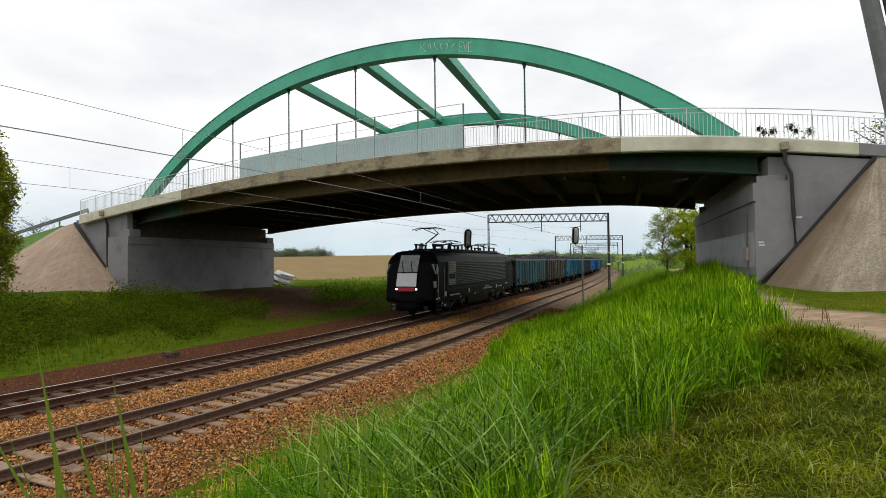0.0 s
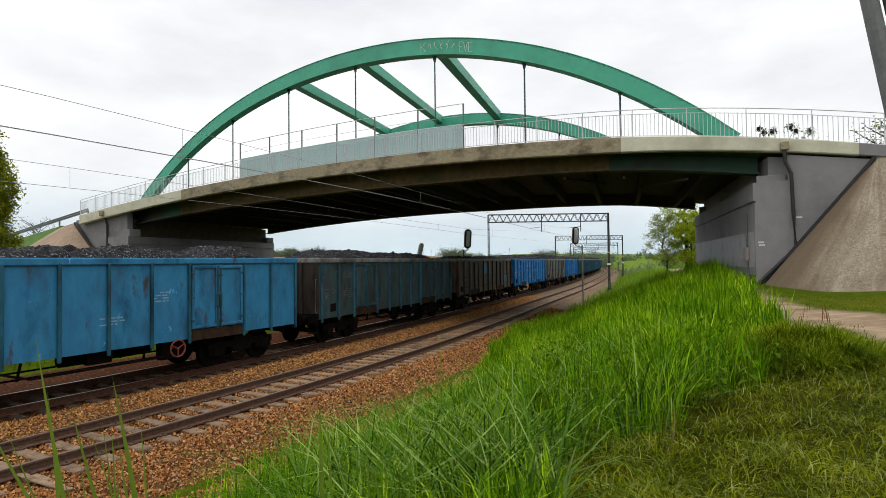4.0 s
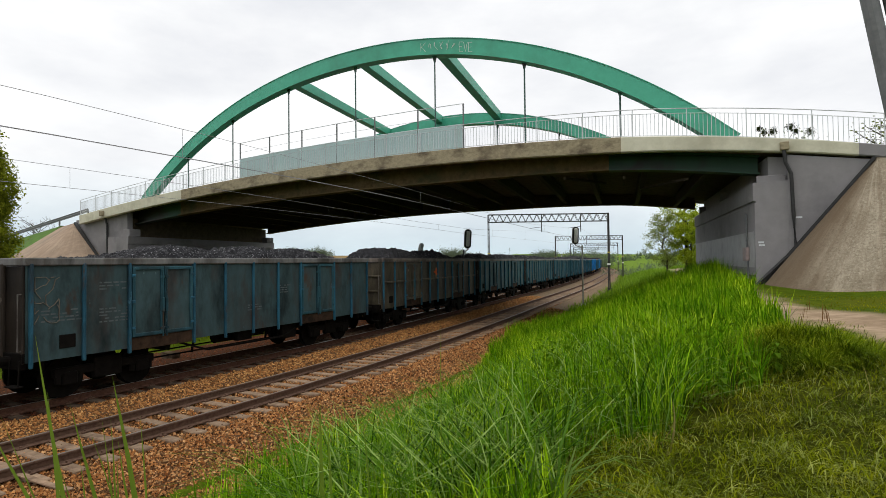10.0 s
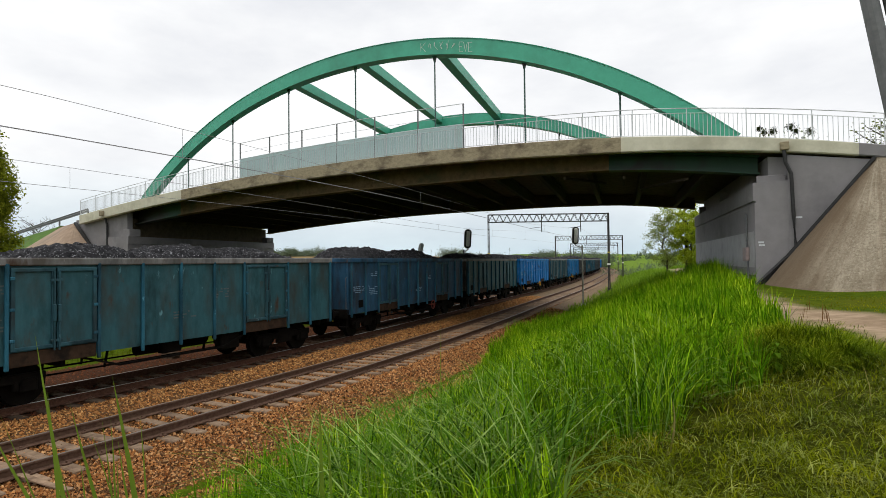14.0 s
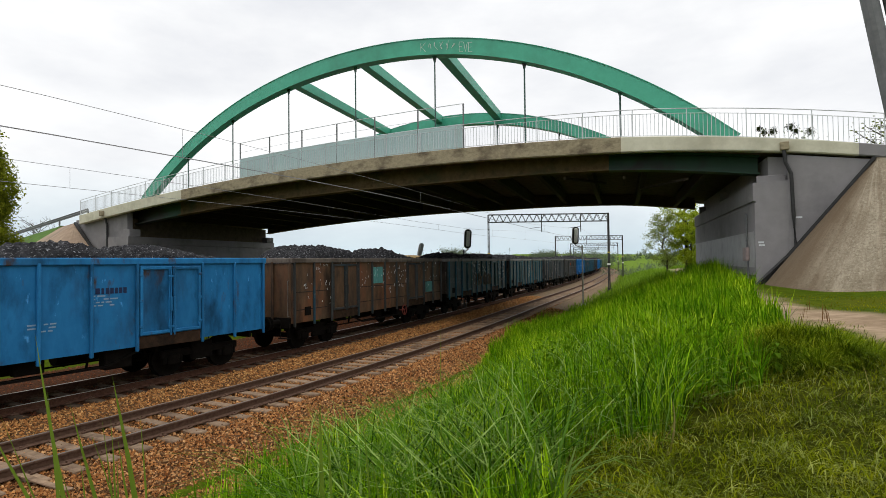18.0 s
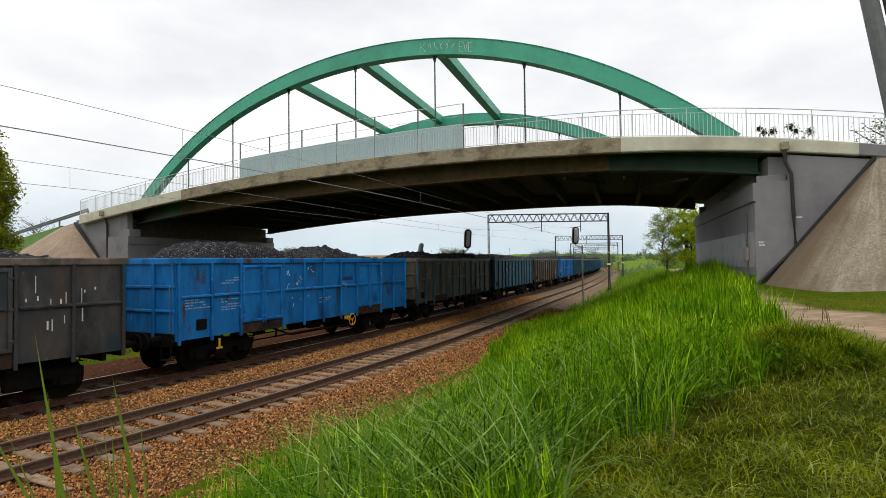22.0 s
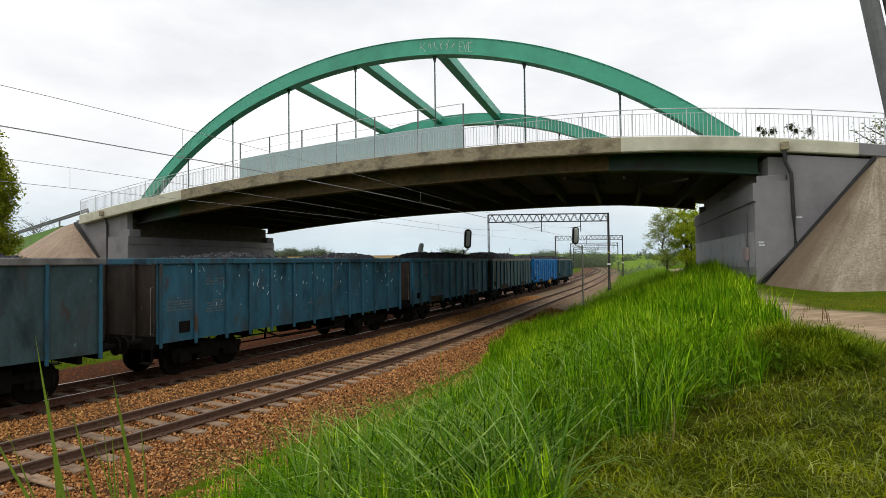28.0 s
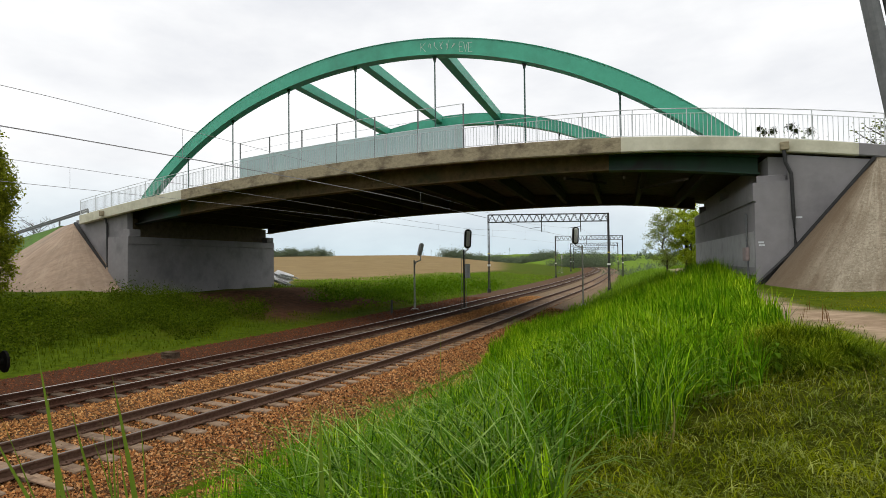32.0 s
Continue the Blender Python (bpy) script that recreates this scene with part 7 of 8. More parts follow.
def make_wagon(label, panel, rib, rim, midrail=False, door=None, extras=(), seed=0, brake_wheel=False, end=None, seams=False, barred=False, wheel_x=1.85, doors=True):
    blue = panel in (P_BLUE, P_BLUE_LIGHT, P_BLUE_MID, P_TEAL_BLUE)
    w = thing("coal_wagon", label, "freight wagon", group="coal wagons of the train")
    body = part("body", styled("body", body_mesh, panel), None, w)
    part("rim", styled("rim", rim_mesh, rim), None, w, "worn top rim")
    part("underframe", W_UNDER, None, w, "near-black underframe")
    for side in (1, -1):
        turn = Matrix.Identity(4) if side == 1 else pose(0, 0, 0, 0, 0, 180)
        for x in RIBS if doors else sorted(RIBS + [-3.17, 3.17]):
            r = part("rib", styled("rib", rib_mesh, rib), None, body)
            r.matrix_basis = turn @ pose(x, -HALF_W, 0)
        for dx in DOORS if doors else ():
            for k in (-0.452, 0.452):
                o = part("door", styled("door", door_mesh, door or panel), None, w)
                o.matrix_basis = turn @ pose(dx + k, -HALF_W, 0)
                part("door_frame", styled("door_frame", door_frame_mesh, panel if blue or midrail else (P_FRAME_TEAL if rib in (P_RIB_TEAL, P_RIB_DULL) else rib)), None, o)
                l = part("latch", styled("latch", latch_mesh, rib if rib not in (P_RIB_TEAL, P_RIB_DULL) else P_FRAME_TEAL), None, o)
                l.matrix_basis = pose(-0.4 if k > 0 else 0.4, 0, 0)
                for z in (Z0 + 0.45, Z0 + 1.1, Z1 - 0.45) if side == 1 else ():
                    h = part("hinge", styled("hinge", hinge_mesh, rib), None, o)
                    h.matrix_basis = pose(0.41 if k > 0 else -0.41, 0, z)
                if barred:
                    part("door_bar", styled("bars", bars_mesh, door or panel), None, o)
                if midrail:
                    part("door_bar", styled("door_bar", door_bar_mesh, door or panel), None, o)
        if seams:
            for a, b in zip(RIBS, RIBS[1:]):
                for z in (Z0 + 0.42, Z0 + 1.03):
                    if b - a < 1.5:
                        o = part("seam", styled("seam", seam_mesh(-0.555, 0.555), P_SEAM), None, body, "dark pressed crease")
                        o.matrix_basis = turn @ pose((a + b) / 2, -HALF_W, z)
        if midrail:
            for x, half in ((-5.23, 1.06), (0.0, 2.17), (5.23, 1.06)):
                o = part("side_rail", styled("side_rail_%d" % (half > 2), midrail_mesh(half), panel), None, body)
                o.matrix_basis = turn @ pose(x, -HALF_W, 0)
        for dx in DOORS if doors else ():
            o = part("sill", styled("sill", sill_mesh, P_SILL), None, body, "rusty dark sill below the doors")
            o.matrix_basis = turn @ pose(dx, -HALF_W, 0)
        o = part("label_holder", styled("label_holder", holder_mesh, P_FRAME), None, body, "black label holder")
        o.matrix_basis = turn @ pose(0, -HALF_W, 0)
        o = part("end_wall", styled("end_wall", end_wall_mesh, end or panel), None, body)
        o.matrix_basis = turn @ pose(-HALF_L, 0, 0)
        o = part("grab_rail", styled("grab_rail", grab_mesh, P_STREAK), None, w, "pale thin grab rail")
        o.matrix_basis = turn @ pose(-HALF_L, 0, 0)
        o = part("end_step", styled("end_step", end_step_mesh, P_FRAME), None, w, "black hanging step")
        o.matrix_basis = turn @ pose(-HALF_L, 0, 0)
        if brake_wheel:
            o = part("release_lever", styled("release_lever", lever_mesh, P_YELLOW), None, w, "yellow release lever")
            o.matrix_basis = turn @ pose(-4.9, -1.36, 0)
        for z in (1.75, 2.4) if midrail else ():
            o = part("end_rail", styled("end_rail", end_rail_mesh, end or panel), None, body)
            o.matrix_basis = turn @ pose(-HALF_L, 0, z)
        for y in (-0.6, 0.6):
            o = part("end_rib", styled("end_rib", end_rib_mesh, end or panel), None, body)
            o.matrix_basis = turn @ pose(-HALF_L, y, 0)
        for y in (-0.875, 0.875):
            o = part("buffer", W_BUFFER, None, w)
            o.matrix_basis = turn @ pose(-6.41, y, 1.04)
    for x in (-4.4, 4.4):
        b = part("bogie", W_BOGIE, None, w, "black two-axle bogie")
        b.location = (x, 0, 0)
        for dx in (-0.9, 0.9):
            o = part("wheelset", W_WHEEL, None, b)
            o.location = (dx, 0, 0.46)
    part("coal_heap", HEAPS[seed % 5], None, w, "heaped black coal load")
    for k in range(0 if panel in (P_BROWN, P_OLIVE) else 5):
        part("lettering", shared("lettering", lettering(seed, k), P_MARK if panel in (P_BLUE, P_BLUE_LIGHT, P_BLUE_DULL, P_BLUE_MID) else P_MARK_DULL), None, body, "faded stencilled lettering bars")
    for nm, fn, m, lb in extras:
        o = part(nm, shared(nm, fn, m), None, body, lb)
        if nm in ("white_drips", "paint_flecks", "dirt_runs"):
            tagged(o, lb, kind="stuff")
    if panel not in (P_TEAL, P_TEAL_DARK, P_TEAL_BLUE, P_OLIVE, P_SLATE):
        tint, word = (P_YELLOW, "yellow") if brake_wheel else (P_WHEEL_RED, "rust-red")
        bm = bmesh.new()
        tube(bm, [(0.22 * math.cos(a * math.pi / 8), -HALF_W - 0.06, 0.80 + 0.22 * math.sin(a * math.pi / 8)) for a in range(17)], 0.022, 6)
        for a in (0.52, 2.62, 4.71):
            rod(bm, (0, -HALF_W - 0.06, 0.80), (0.22 * math.cos(a), -HALF_W - 0.06, 0.80 + 0.22 * math.sin(a)), 0.016, 6)
        rod(bm, (0, -HALF_W - 0.08, 0.80), (0, -1.0, 0.80), 0.03, 8)
        part("brake_wheel", bm, tint, w, word + " brake hand wheel").location.x = wheel_x
    if brake_wheel:
        bm = bmesh.new()
        soft_box(bm, wheel_x - 0.45, wheel_x - 0.2, -HALF_W - 0.03, -HALF_W + 0.03, 0.84, 0.97, 0.01)
        part("brake_plate", bm, P_YELLOW, w, "yellow plate")
    return w


def blot(bm, x, z, a, b, proud, seed):
    """A flat blotch of paint with a ragged outline."""
    rng = random.Random(seed)
    ring = []
    for k in range(26):
        q, w = 2 * math.pi * k / 26, rng.uniform(0.78, 1.12)
        ring.append((x + a * w * math.cos(q), z + b * w * math.sin(q)))
    f, g = [[bm.verts.new((p[0], -HALF_W - y, p[1])) for p in ring] for y in (proud, -0.004)]
    bm.faces.new(f)
    for k in range(26):
        bm.faces.new((f[k], g[k], g[(k + 1) % 26], f[(k + 1) % 26]))


def emblem(bm):
    x0, z0, y = -0.2, 2.5, -HALF_W - 0.014
    beam(bm, (x0 - 0.3, y, z0 + 0.03), (x0 + 0.1, y, z0 + 0.03), 0.012, 0.05, up=(0, 1, 0))
    for k in range(5):
        beam(bm, (x0 - 0.2 + 0.07 * k, y, z0 + 0.05 + 0.035 * k), (x0 - 0.2 + 0.07 * k, y, z0 - 0.05 - 0.03 * k), 0.012, 0.06, up=(0, 1, 0))
    blot(bm, x0 + 0.06, z0 + 0.02, 0.13, 0.17, 0.011, 4)


def halo(bm):
    blot(bm, -0.12, 2.47, 0.2, 0.31, 0.007, 12)


PATCHES = [("repair_patch", plate(-1.0, -0.15, 2.15, 2.85), P_PATCH, "teal repair patch"), ("repair_patch", plate(4.36, 5.2, 1.5, 2.05), P_PATCH, "teal repair patch")]
BLUE_PATCH = [("repair_patch", plate(-1.0, -0.1, 2.2, 2.9), P_BLUE_LIGHT, "blue repair patch"), ("repair_patch", plate(4.36, 5.2, 1.45, 1.95), P_BLUE_LIGHT, "blue repair patch")]
HALO = ("spray_halo", halo, P_HALO, "tan-orange cloud of spray paint round the emblem")
EMB = ("emblem", emblem, P_ORANGE, "orange painted emblem")
T_TEAL = "teal open coal wagon with bright blue ribs, heaped with coal"
T_DARK = "grimy dark teal open coal wagon with blue ribs, heaped with coal"
T_BLUE = "bright blue open coal wagon with a side rail, heaped with coal"
T_BROWN = "rust-brown open coal wagon with patched panels, heaped with coal"
KINDS = {
    "teal": lambda i: make_wagon(T_TEAL, P_TEAL, P_RIB_TEAL, P_RIM, seed=i, end=P_END),
    "teal_blue": lambda i: make_wagon("blue-teal open coal wagon with worn panels, heaped with coal", P_TEAL_BLUE, P_RIB_TEAL, P_TEAL_BLUE, seed=i, end=P_END),
    "plain": lambda i: make_wagon("blue-teal open coal wagon with doorless ribbed sides, heaped with coal", P_TEAL_BLUE, P_TEAL_BLUE, P_TEAL_BLUE, seed=i, end=P_END, doors=False, extras=[("paint_flecks", flecks(i, -5.8, 5.8, 60), P_SCRAWL, "white paint flecks")]),
    "dark": lambda i: make_wagon(T_DARK, P_TEAL_DARK, P_RIB_DULL, P_RIM, seed=i, end=P_END),
    "blue": lambda i: make_wagon(T_BLUE, P_BLUE, P_BLUE, P_BLUE, midrail=True, seed=i, brake_wheel=True, extras=[("company_marks", navy_marks, P_NAVY, "navy stencilled company marks"), ("dirt_runs", flecks(i, -2.2, -0.5, 26), P_SCRAWL, "white paint flecks")]),
    "blue_left": lambda i: make_wagon(T_BLUE, P_BLUE, P_BLUE, P_BLUE, midrail=True, seed=i, brake_wheel=True, wheel_x=-1.65, extras=[("company_marks", navy_marks, P_NAVY, "navy stencilled company marks"), ("dirt_runs", flecks(i, -2.2, -0.5, 26), P_SCRAWL, "white paint flecks")]),
    "blue_tag": lambda i: make_wagon("bright blue open coal wagon with white graffiti, heaped with coal", P_BLUE, P_BLUE, P_BLUE, midrail=True, seed=i, brake_wheel=True, extras=[("graffiti", brushed(5), P_SCRAWL, "white brushed graffiti"), ("company_marks", navy_marks, P_NAVY, "navy stencilled company marks")]),
    "barred": lambda i: make_wagon("bright blue open coal wagon with barred doors, heaped with coal", P_BLUE, P_BLUE, P_BLUE, seed=i, brake_wheel=True, barred=True, extras=[("company_marks", navy_marks, P_NAVY, "navy stencilled company marks")]),
    "pale": lambda i: make_wagon("faded blue open coal wagon with flat panels, heaped with coal", P_BLUE_LIGHT, P_RIB_TEAL, P_BLUE_LIGHT, seed=i),
    "dull": lambda i: make_wagon("dull faded blue open coal wagon, heaped with coal", P_BLUE_DULL, P_RIB_DULL, P_BLUE_DULL, seed=i),
    "royal": lambda i: make_wagon("mid-blue open coal wagon with plain ribbed sides, heaped with coal", P_BLUE_MID, P_BLUE_MID, P_BLUE_MID, seed=i, brake_wheel=True, wheel_x=-1.65, extras=[("company_marks", navy_marks, P_NAVY, "navy stencilled company marks")]),
    "brown": lambda i: make_wagon(T_BROWN, P_BROWN, P_RIB_BROWN, P_RIM_BROWN, seed=i, seams=True, end=P_END, extras=PATCHES + [("dirt_runs", streak_mesh(i, 40), P_STREAK, "pale runs of dirt")]),
    "brown_blue": lambda i: make_wagon("rust-brown open coal wagon with blue repair patches, heaped with coal", P_BROWN, P_RIB_BROWN, P_RIM_BROWN, seed=i, seams=True, extras=BLUE_PATCH),
    "speckled": lambda i: make_wagon("rust-brown open coal wagon flecked with white paint, heaped with coal", P_BROWN, P_RIB_BROWN, P_RIM_BROWN, seed=i, seams=True, extras=PATCHES + [("white_drips", flecks(i, -5.8, 5.8, 170), P_SCRAWL, "white paint flecks")]),
    "brown_rail": lambda i: make_wagon("olive-brown open coal wagon with blue ribs and orange emblem", P_OLIVE, P_RIB_DULL, P_RIM_BROWN, midrail=True, seed=i, extras=[EMB, HALO]),
    "grey": lambda i: make_wagon("sooty grey open coal wagon with teal patches, heaped with coal", P_GREY, P_RIB_GREY, P_RIM, seed=i, seams=True, extras=PATCHES + [("dirt_runs", streak_mesh(i, 40), P_STREAK, "pale runs of dirt")]),
    "grey_rail": lambda i: make_wagon("dark slate open coal wagon with side rail and orange emblem", P_SLATE, P_RIB_BROWN, P_RIM_BROWN, midrail=True, seed=i, extras=[EMB, ("white_drips", drips(i, 2.4, 6.2, 34), P_SCRAWL, "dripped white paint")]),
    "grey_drip": lambda i: make_wagon("dark slate open coal wagon streaked with white paint", P_SLATE, P_RIB_GREY, P_RIM, seed=i, extras=[("white_drips", drips(i, -5.8, 5.8, 40), P_SCRAWL, "dripped white paint")]),
    "dark_tag": lambda i: make_wagon("grimy teal open coal wagon with sprayed graffiti letters", P_TEAL_DARK, P_RIB_DULL, P_RIM, seed=i, end=P_END, extras=[("graffiti", blocks(9), P_TAN, "tan sprayed graffiti shapes"), ("white_drips", flecks(9, -2.0, 6.0, 240), P_SCRAWL, "white paint flecks")]),
    "dark_drip": lambda i: make_wagon("grimy teal open coal wagon streaked with white paint", P_TEAL_DARK, P_RIB_DULL, P_RIM, seed=i, end=P_END, extras=[("white_drips", rib_runs(i), P_SCRAWL, "dripped white paint")]),
    "dark_end": lambda i: make_wagon("grimy teal open coal wagon with white scrawl at one end", P_TEAL_DARK, P_RIB_DULL, P_RIM, seed=i, end=P_END, extras=[("graffiti", scrawl(3, -6.25, -5.75, 1.8, 2.8, 12), P_TAN, "white sprayed scrawl")]),
}
ORDER = ["teal", "brown", "pale", "dark", "brown_blue", "blue_left", "grey", "blue_tag", "dark", "teal", "dark_end", "brown_rail", "teal", "teal", "teal", "teal", "dull", "teal", "blue",
         "dark_end", "royal", "speckled", "dark_tag", "dark_drip", "grey_drip", "grey_rail", "blue", "brown_rail", "plain", "brown", "blue", "dull", "teal", "dark", "plain", "teal_blue", "dark", "barred", "dark"]
protos, wagons = {}, []
for i, kind_ in enumerate(ORDER):
    if kind_ not in protos:
        protos[kind_] = KINDS[kind_](i)
        wagons.append(protos[kind_])
    else:
        w = copy_thing(protos[kind_], Matrix.Identity(4))
        for o in w.children:
            if o.name.startswith("coal_heap"):
                o.data = HEAPS[i % 5]
        wagons.append(w)


# ---- locomotive ----
P_BLACK = mat("black_gloss_paint", (0.0018, 0.0018, 0.002), (0.0035, 0.0035, 0.004), 3.0, 0.4, 0.03, stain=(0.005, 0.0046, 0.0042), stain_scale=0.8, spec=0.03)
P_ROOF = mat("dusty_black_roof", (0.009, 0.009, 0.010), (0.017, 0.017, 0.018), 4.0, 0.6, 0.1, spec=0.15)
P_LOUVRE = mat("dark_rib_paint", (0.005, 0.005, 0.006), (0.010, 0.010, 0.011), 3.0, 0.35, 0.02, spec=0.22)
P_SILVER = mat("silver_grey_paint", (0.38, 0.38, 0.39), (0.46, 0.46, 0.47), 5.0, 0.4, 0.03)
P_RED = mat("red_paint", (0.25, 0.006, 0.009), (0.32, 0.008, 0.012), 6.0, 0.4, 0.0)
P_GLASS = mat("dark_cab_glass", (0.008, 0.012, 0.013), (0.05, 0.065, 0.06), 3.5, 0.04, 0.0, coat=0.35, spec=0.5)
P_LAMP = glow("lit_headlamp", (1.0, 0.97, 0.9), 2.5)
P_AMBER = mat("amber_squares", (0.7, 0.22, 0.01), (0.8, 0.3, 0.02), 6.0, 0.5, 0.0)
P_TEXT = mat("pale_lettering", (0.55, 0.55, 0.54), (0.65, 0.65, 0.64), 6.0, 0.6, 0.0)
P_GREYPANEL = mat("grey_sign_panel", (0.2, 0.2, 0.2), (0.26, 0.26, 0.26), 6.0, 0.5, 0.0)
loco = thing("locomotive", "black electric locomotive with silver nose, red stripe and lit headlamps", "locomotive")
LL, LW = 9.0, 1.48
# body section: (half width, height)
SEC = [(-LW, 1.0), (-LW, 2.92), (-LW + 0.16, 3.22), (-LW + 0.42, 3.42), (-0.7, 3.5), (0.7, 3.5), (LW - 0.42, 3.42), (LW - 0.16, 3.22), (LW, 2.92), (LW, 1.0)]


def nose_x(z, e):
    """How far the front leans back at a height."""
    if z < 2.05:
        return 0.0 + 0.05 * (z - 1.0)
    return 0.05 + (z - 2.05) * 0.52


def skin_plate(bm, x0, x1, z0, z1, proud):
    """A thin plate that follows the curved side of the cab."""
    rows = []
    for i in range(5):
        x = x0 + (x1 - x0) * i / 4
        for z in (z0, z1):
            n = nose_x(z, 1)
            back = (LL - n - abs(x)) / (1 - 0.55 * n)
            y = -LW * float(np.interp(back, [p[0] for p in PLAN], [p[1] for p in PLAN]))
            rows.append((bm.verts.new((x, y - proud, z)), bm.verts.new((x, y + 0.03, z))))
    for i in range(4):
        a, b, c, d = rows[2 * i], rows[2 * i + 2], rows[2 * i + 3], rows[2 * i + 1]
        bm.faces.new((a[0], b[0], c[0], d[0]))
        bm.faces.new((a[1], b[1], b[0], a[0]))
        bm.faces.new((d[0], c[0], c[1], d[1]))
    bm.faces.new((rows[0][0], rows[1][0], rows[1][1], rows[0][1]))
    bm.faces.new((rows[8][1], rows[9][1], rows[9][0], rows[8][0]))


bm = bmesh.new()
secs = []
# plan of the rounded nose: distance behind the tip, share of the width
PLAN = ((0.0, 0.4), (0.08, 0.56), (0.2, 0.76), (0.34, 0.9), (0.5, 0.98), (0.75, 1.0))
for e in (-1, 1):
    for back, share in PLAN if e < 0 else PLAN[::-1]:
        row = []
        for y, z in SEC:
            n = nose_x(z, e) * (1 - 0.55 * back)
            drop = 0.10 * max(0.0, 1 - back / 0.7) ** 2 if z > 3.1 else 0.0
            row.append((e * (LL - n - back), y * share, z - drop))
        secs.append(row)
sweep(bm, secs)
part("body", bm, P_BLACK, loco, "black painted steel body")
bm = bmesh.new()
soft_box(bm, -6.6, 6.6, -0.95, 0.95, 3.48, 3.56, 0.03)
for x in (-5.2, -3.1, -1.0, 1.2, 3.3, 5.4):
    soft_box(bm, x - 0.9, x + 0.9, -0.85, 0.85, 3.54, 3.64, 0.04)
part("roof_deck", bm, P_ROOF, loco, "dusty black roof with raised covers")
# louvred side panels
for side in (1, -1):
    turn = Matrix.Identity(4) if side == 1 else pose(0, 0, 0, 0, 0, 180)
    bm = bmesh.new()
    for i in range(13):
        z = 1.68 + i * 0.098
        soft_box(bm, -6.7, 6.1, -LW - 0.045, -LW + 0.01, z, z + 0.045, 0.012)
    part("louvres", bm, P_LOUVRE, loco, "black horizontal side ribs").matrix_basis = turn
    bm = bmesh.new()
    soft_box(bm, -6.6, 6.6, -LW - 0.02, -LW + 0.01, 1.38, 1.5, 0.01)
    part("side_band", bm, P_ROOF, loco, "dark grey band along the side").matrix_basis = turn
    for x in (-7.7, 7.7):
        bm = bmesh.new()
        soft_box(bm, x - 0.34, x + 0.34, -LW - 0.015, -LW + 0.005, 1.15, 2.85, 0.02)
        d = part("cab_door", bm, P_BLACK, loco, "black cab door")
        d.matrix_basis = turn
        for k in (-0.45, 0.45):
            bm = bmesh.new()
            rod(bm, (x + k, -LW - 0.06, 1.0), (x + k, -LW - 0.06, 2.6), 0.014, 6)
            part("grab_rail", bm, P_GREYPANEL, d, "polished grab rail")
    for x in (-8.22, 8.22):
        bm = bmesh.new()
        skin_plate(bm, x - 0.14, x + 0.15, 2.3, 2.8, 0.012)
        part("cab_side_window", bm, P_GLASS, loco).matrix_basis = turn
    bm = bmesh.new()
    box(bm, -6.55, -5.3, -LW - 0.052, -LW - 0.046, 1.68, 2.92)
    sign = part("sign_panel", bm, P_GREYPANEL, loco, "grey slatted sign panel")
    sign.matrix_basis = turn
    bm = bmesh.new()
    for i in range(12):
        box(bm, -6.55, -5.3, -LW - 0.056, -LW - 0.051, 1.725 + i * 0.098, 1.745 + i * 0.098)
    part("slats", bm, P_BLACK, sign, "dark slat joints").matrix_basis = Matrix.Identity(4)
    bm = bmesh.new()
    for dx, dz in ((0, 0), (0.16, -0.02), (0.2, -0.18), (0.04, 0.12)):
        box(bm, -5.77 + dx, -5.65 + dx, -LW - 0.062, -LW - 0.052, 2.66 + dz, 2.78 + dz)
    part("logo_mark", bm, P_AMBER, sign, "amber logo squares")
    for i in range(4):
        bm = bmesh.new()
        x = -6.45 + i * 0.27
        box(bm, x, x + 0.2, -LW - 0.062, -LW - 0.052, 2.0, 2.28)
        part("logo_block", bm, P_BLACK, sign, "black logo shape")
    bm = bmesh.new()
    rng = random.Random(4)
    for x0, x1, z in ((0.6, 1.6, 1.3), (0.2, 2.2, 1.18), (-6.2, -4.6, 1.1), (3.9, 5.0, 1.18), (6.0, 6.6, 1.3)):
        a = x0
        while a < x1:
            b = a + rng.uniform(0.05, 0.2)
            box(bm, a, b, -LW - 0.026, -LW - 0.018, z, z + 0.07)
            a = b + 0.05
    for x in (-7.05, -2.9, 3.4):
        box(bm, x, x + 0.2, -LW - 0.026, -LW - 0.018, 1.12, 1.36)
    part("lettering", bm, P_TEXT, loco, "small pale lettering bars").matrix_basis = turn
    bm = bmesh.new()
    skin_plate(bm, -8.5, -8.26, 1.62, 1.95, 0.012)
    part("small_sign", bm, P_GREYPANEL, loco, "small grey sign").matrix_basis = turn
fc = bpy.data.curves.new("class_number", "FONT")
fc.body, fc.size, fc.extrude = "2", 0.2, 0.003
tmp = new("class_number", fc)
bpy.context.view_layer.update()
number_mesh = bpy.data.meshes.new_from_object(tmp)
bpy.data.objects.remove(tmp)
number_mesh.materials.clear()
number_mesh.materials.append(P_TEXT)
num = part("class_number", number_mesh, None, loco, "white class number")
num.matrix_basis = pose(-8.28, -LW - 0.012, 1.42, 90, 0, 0)
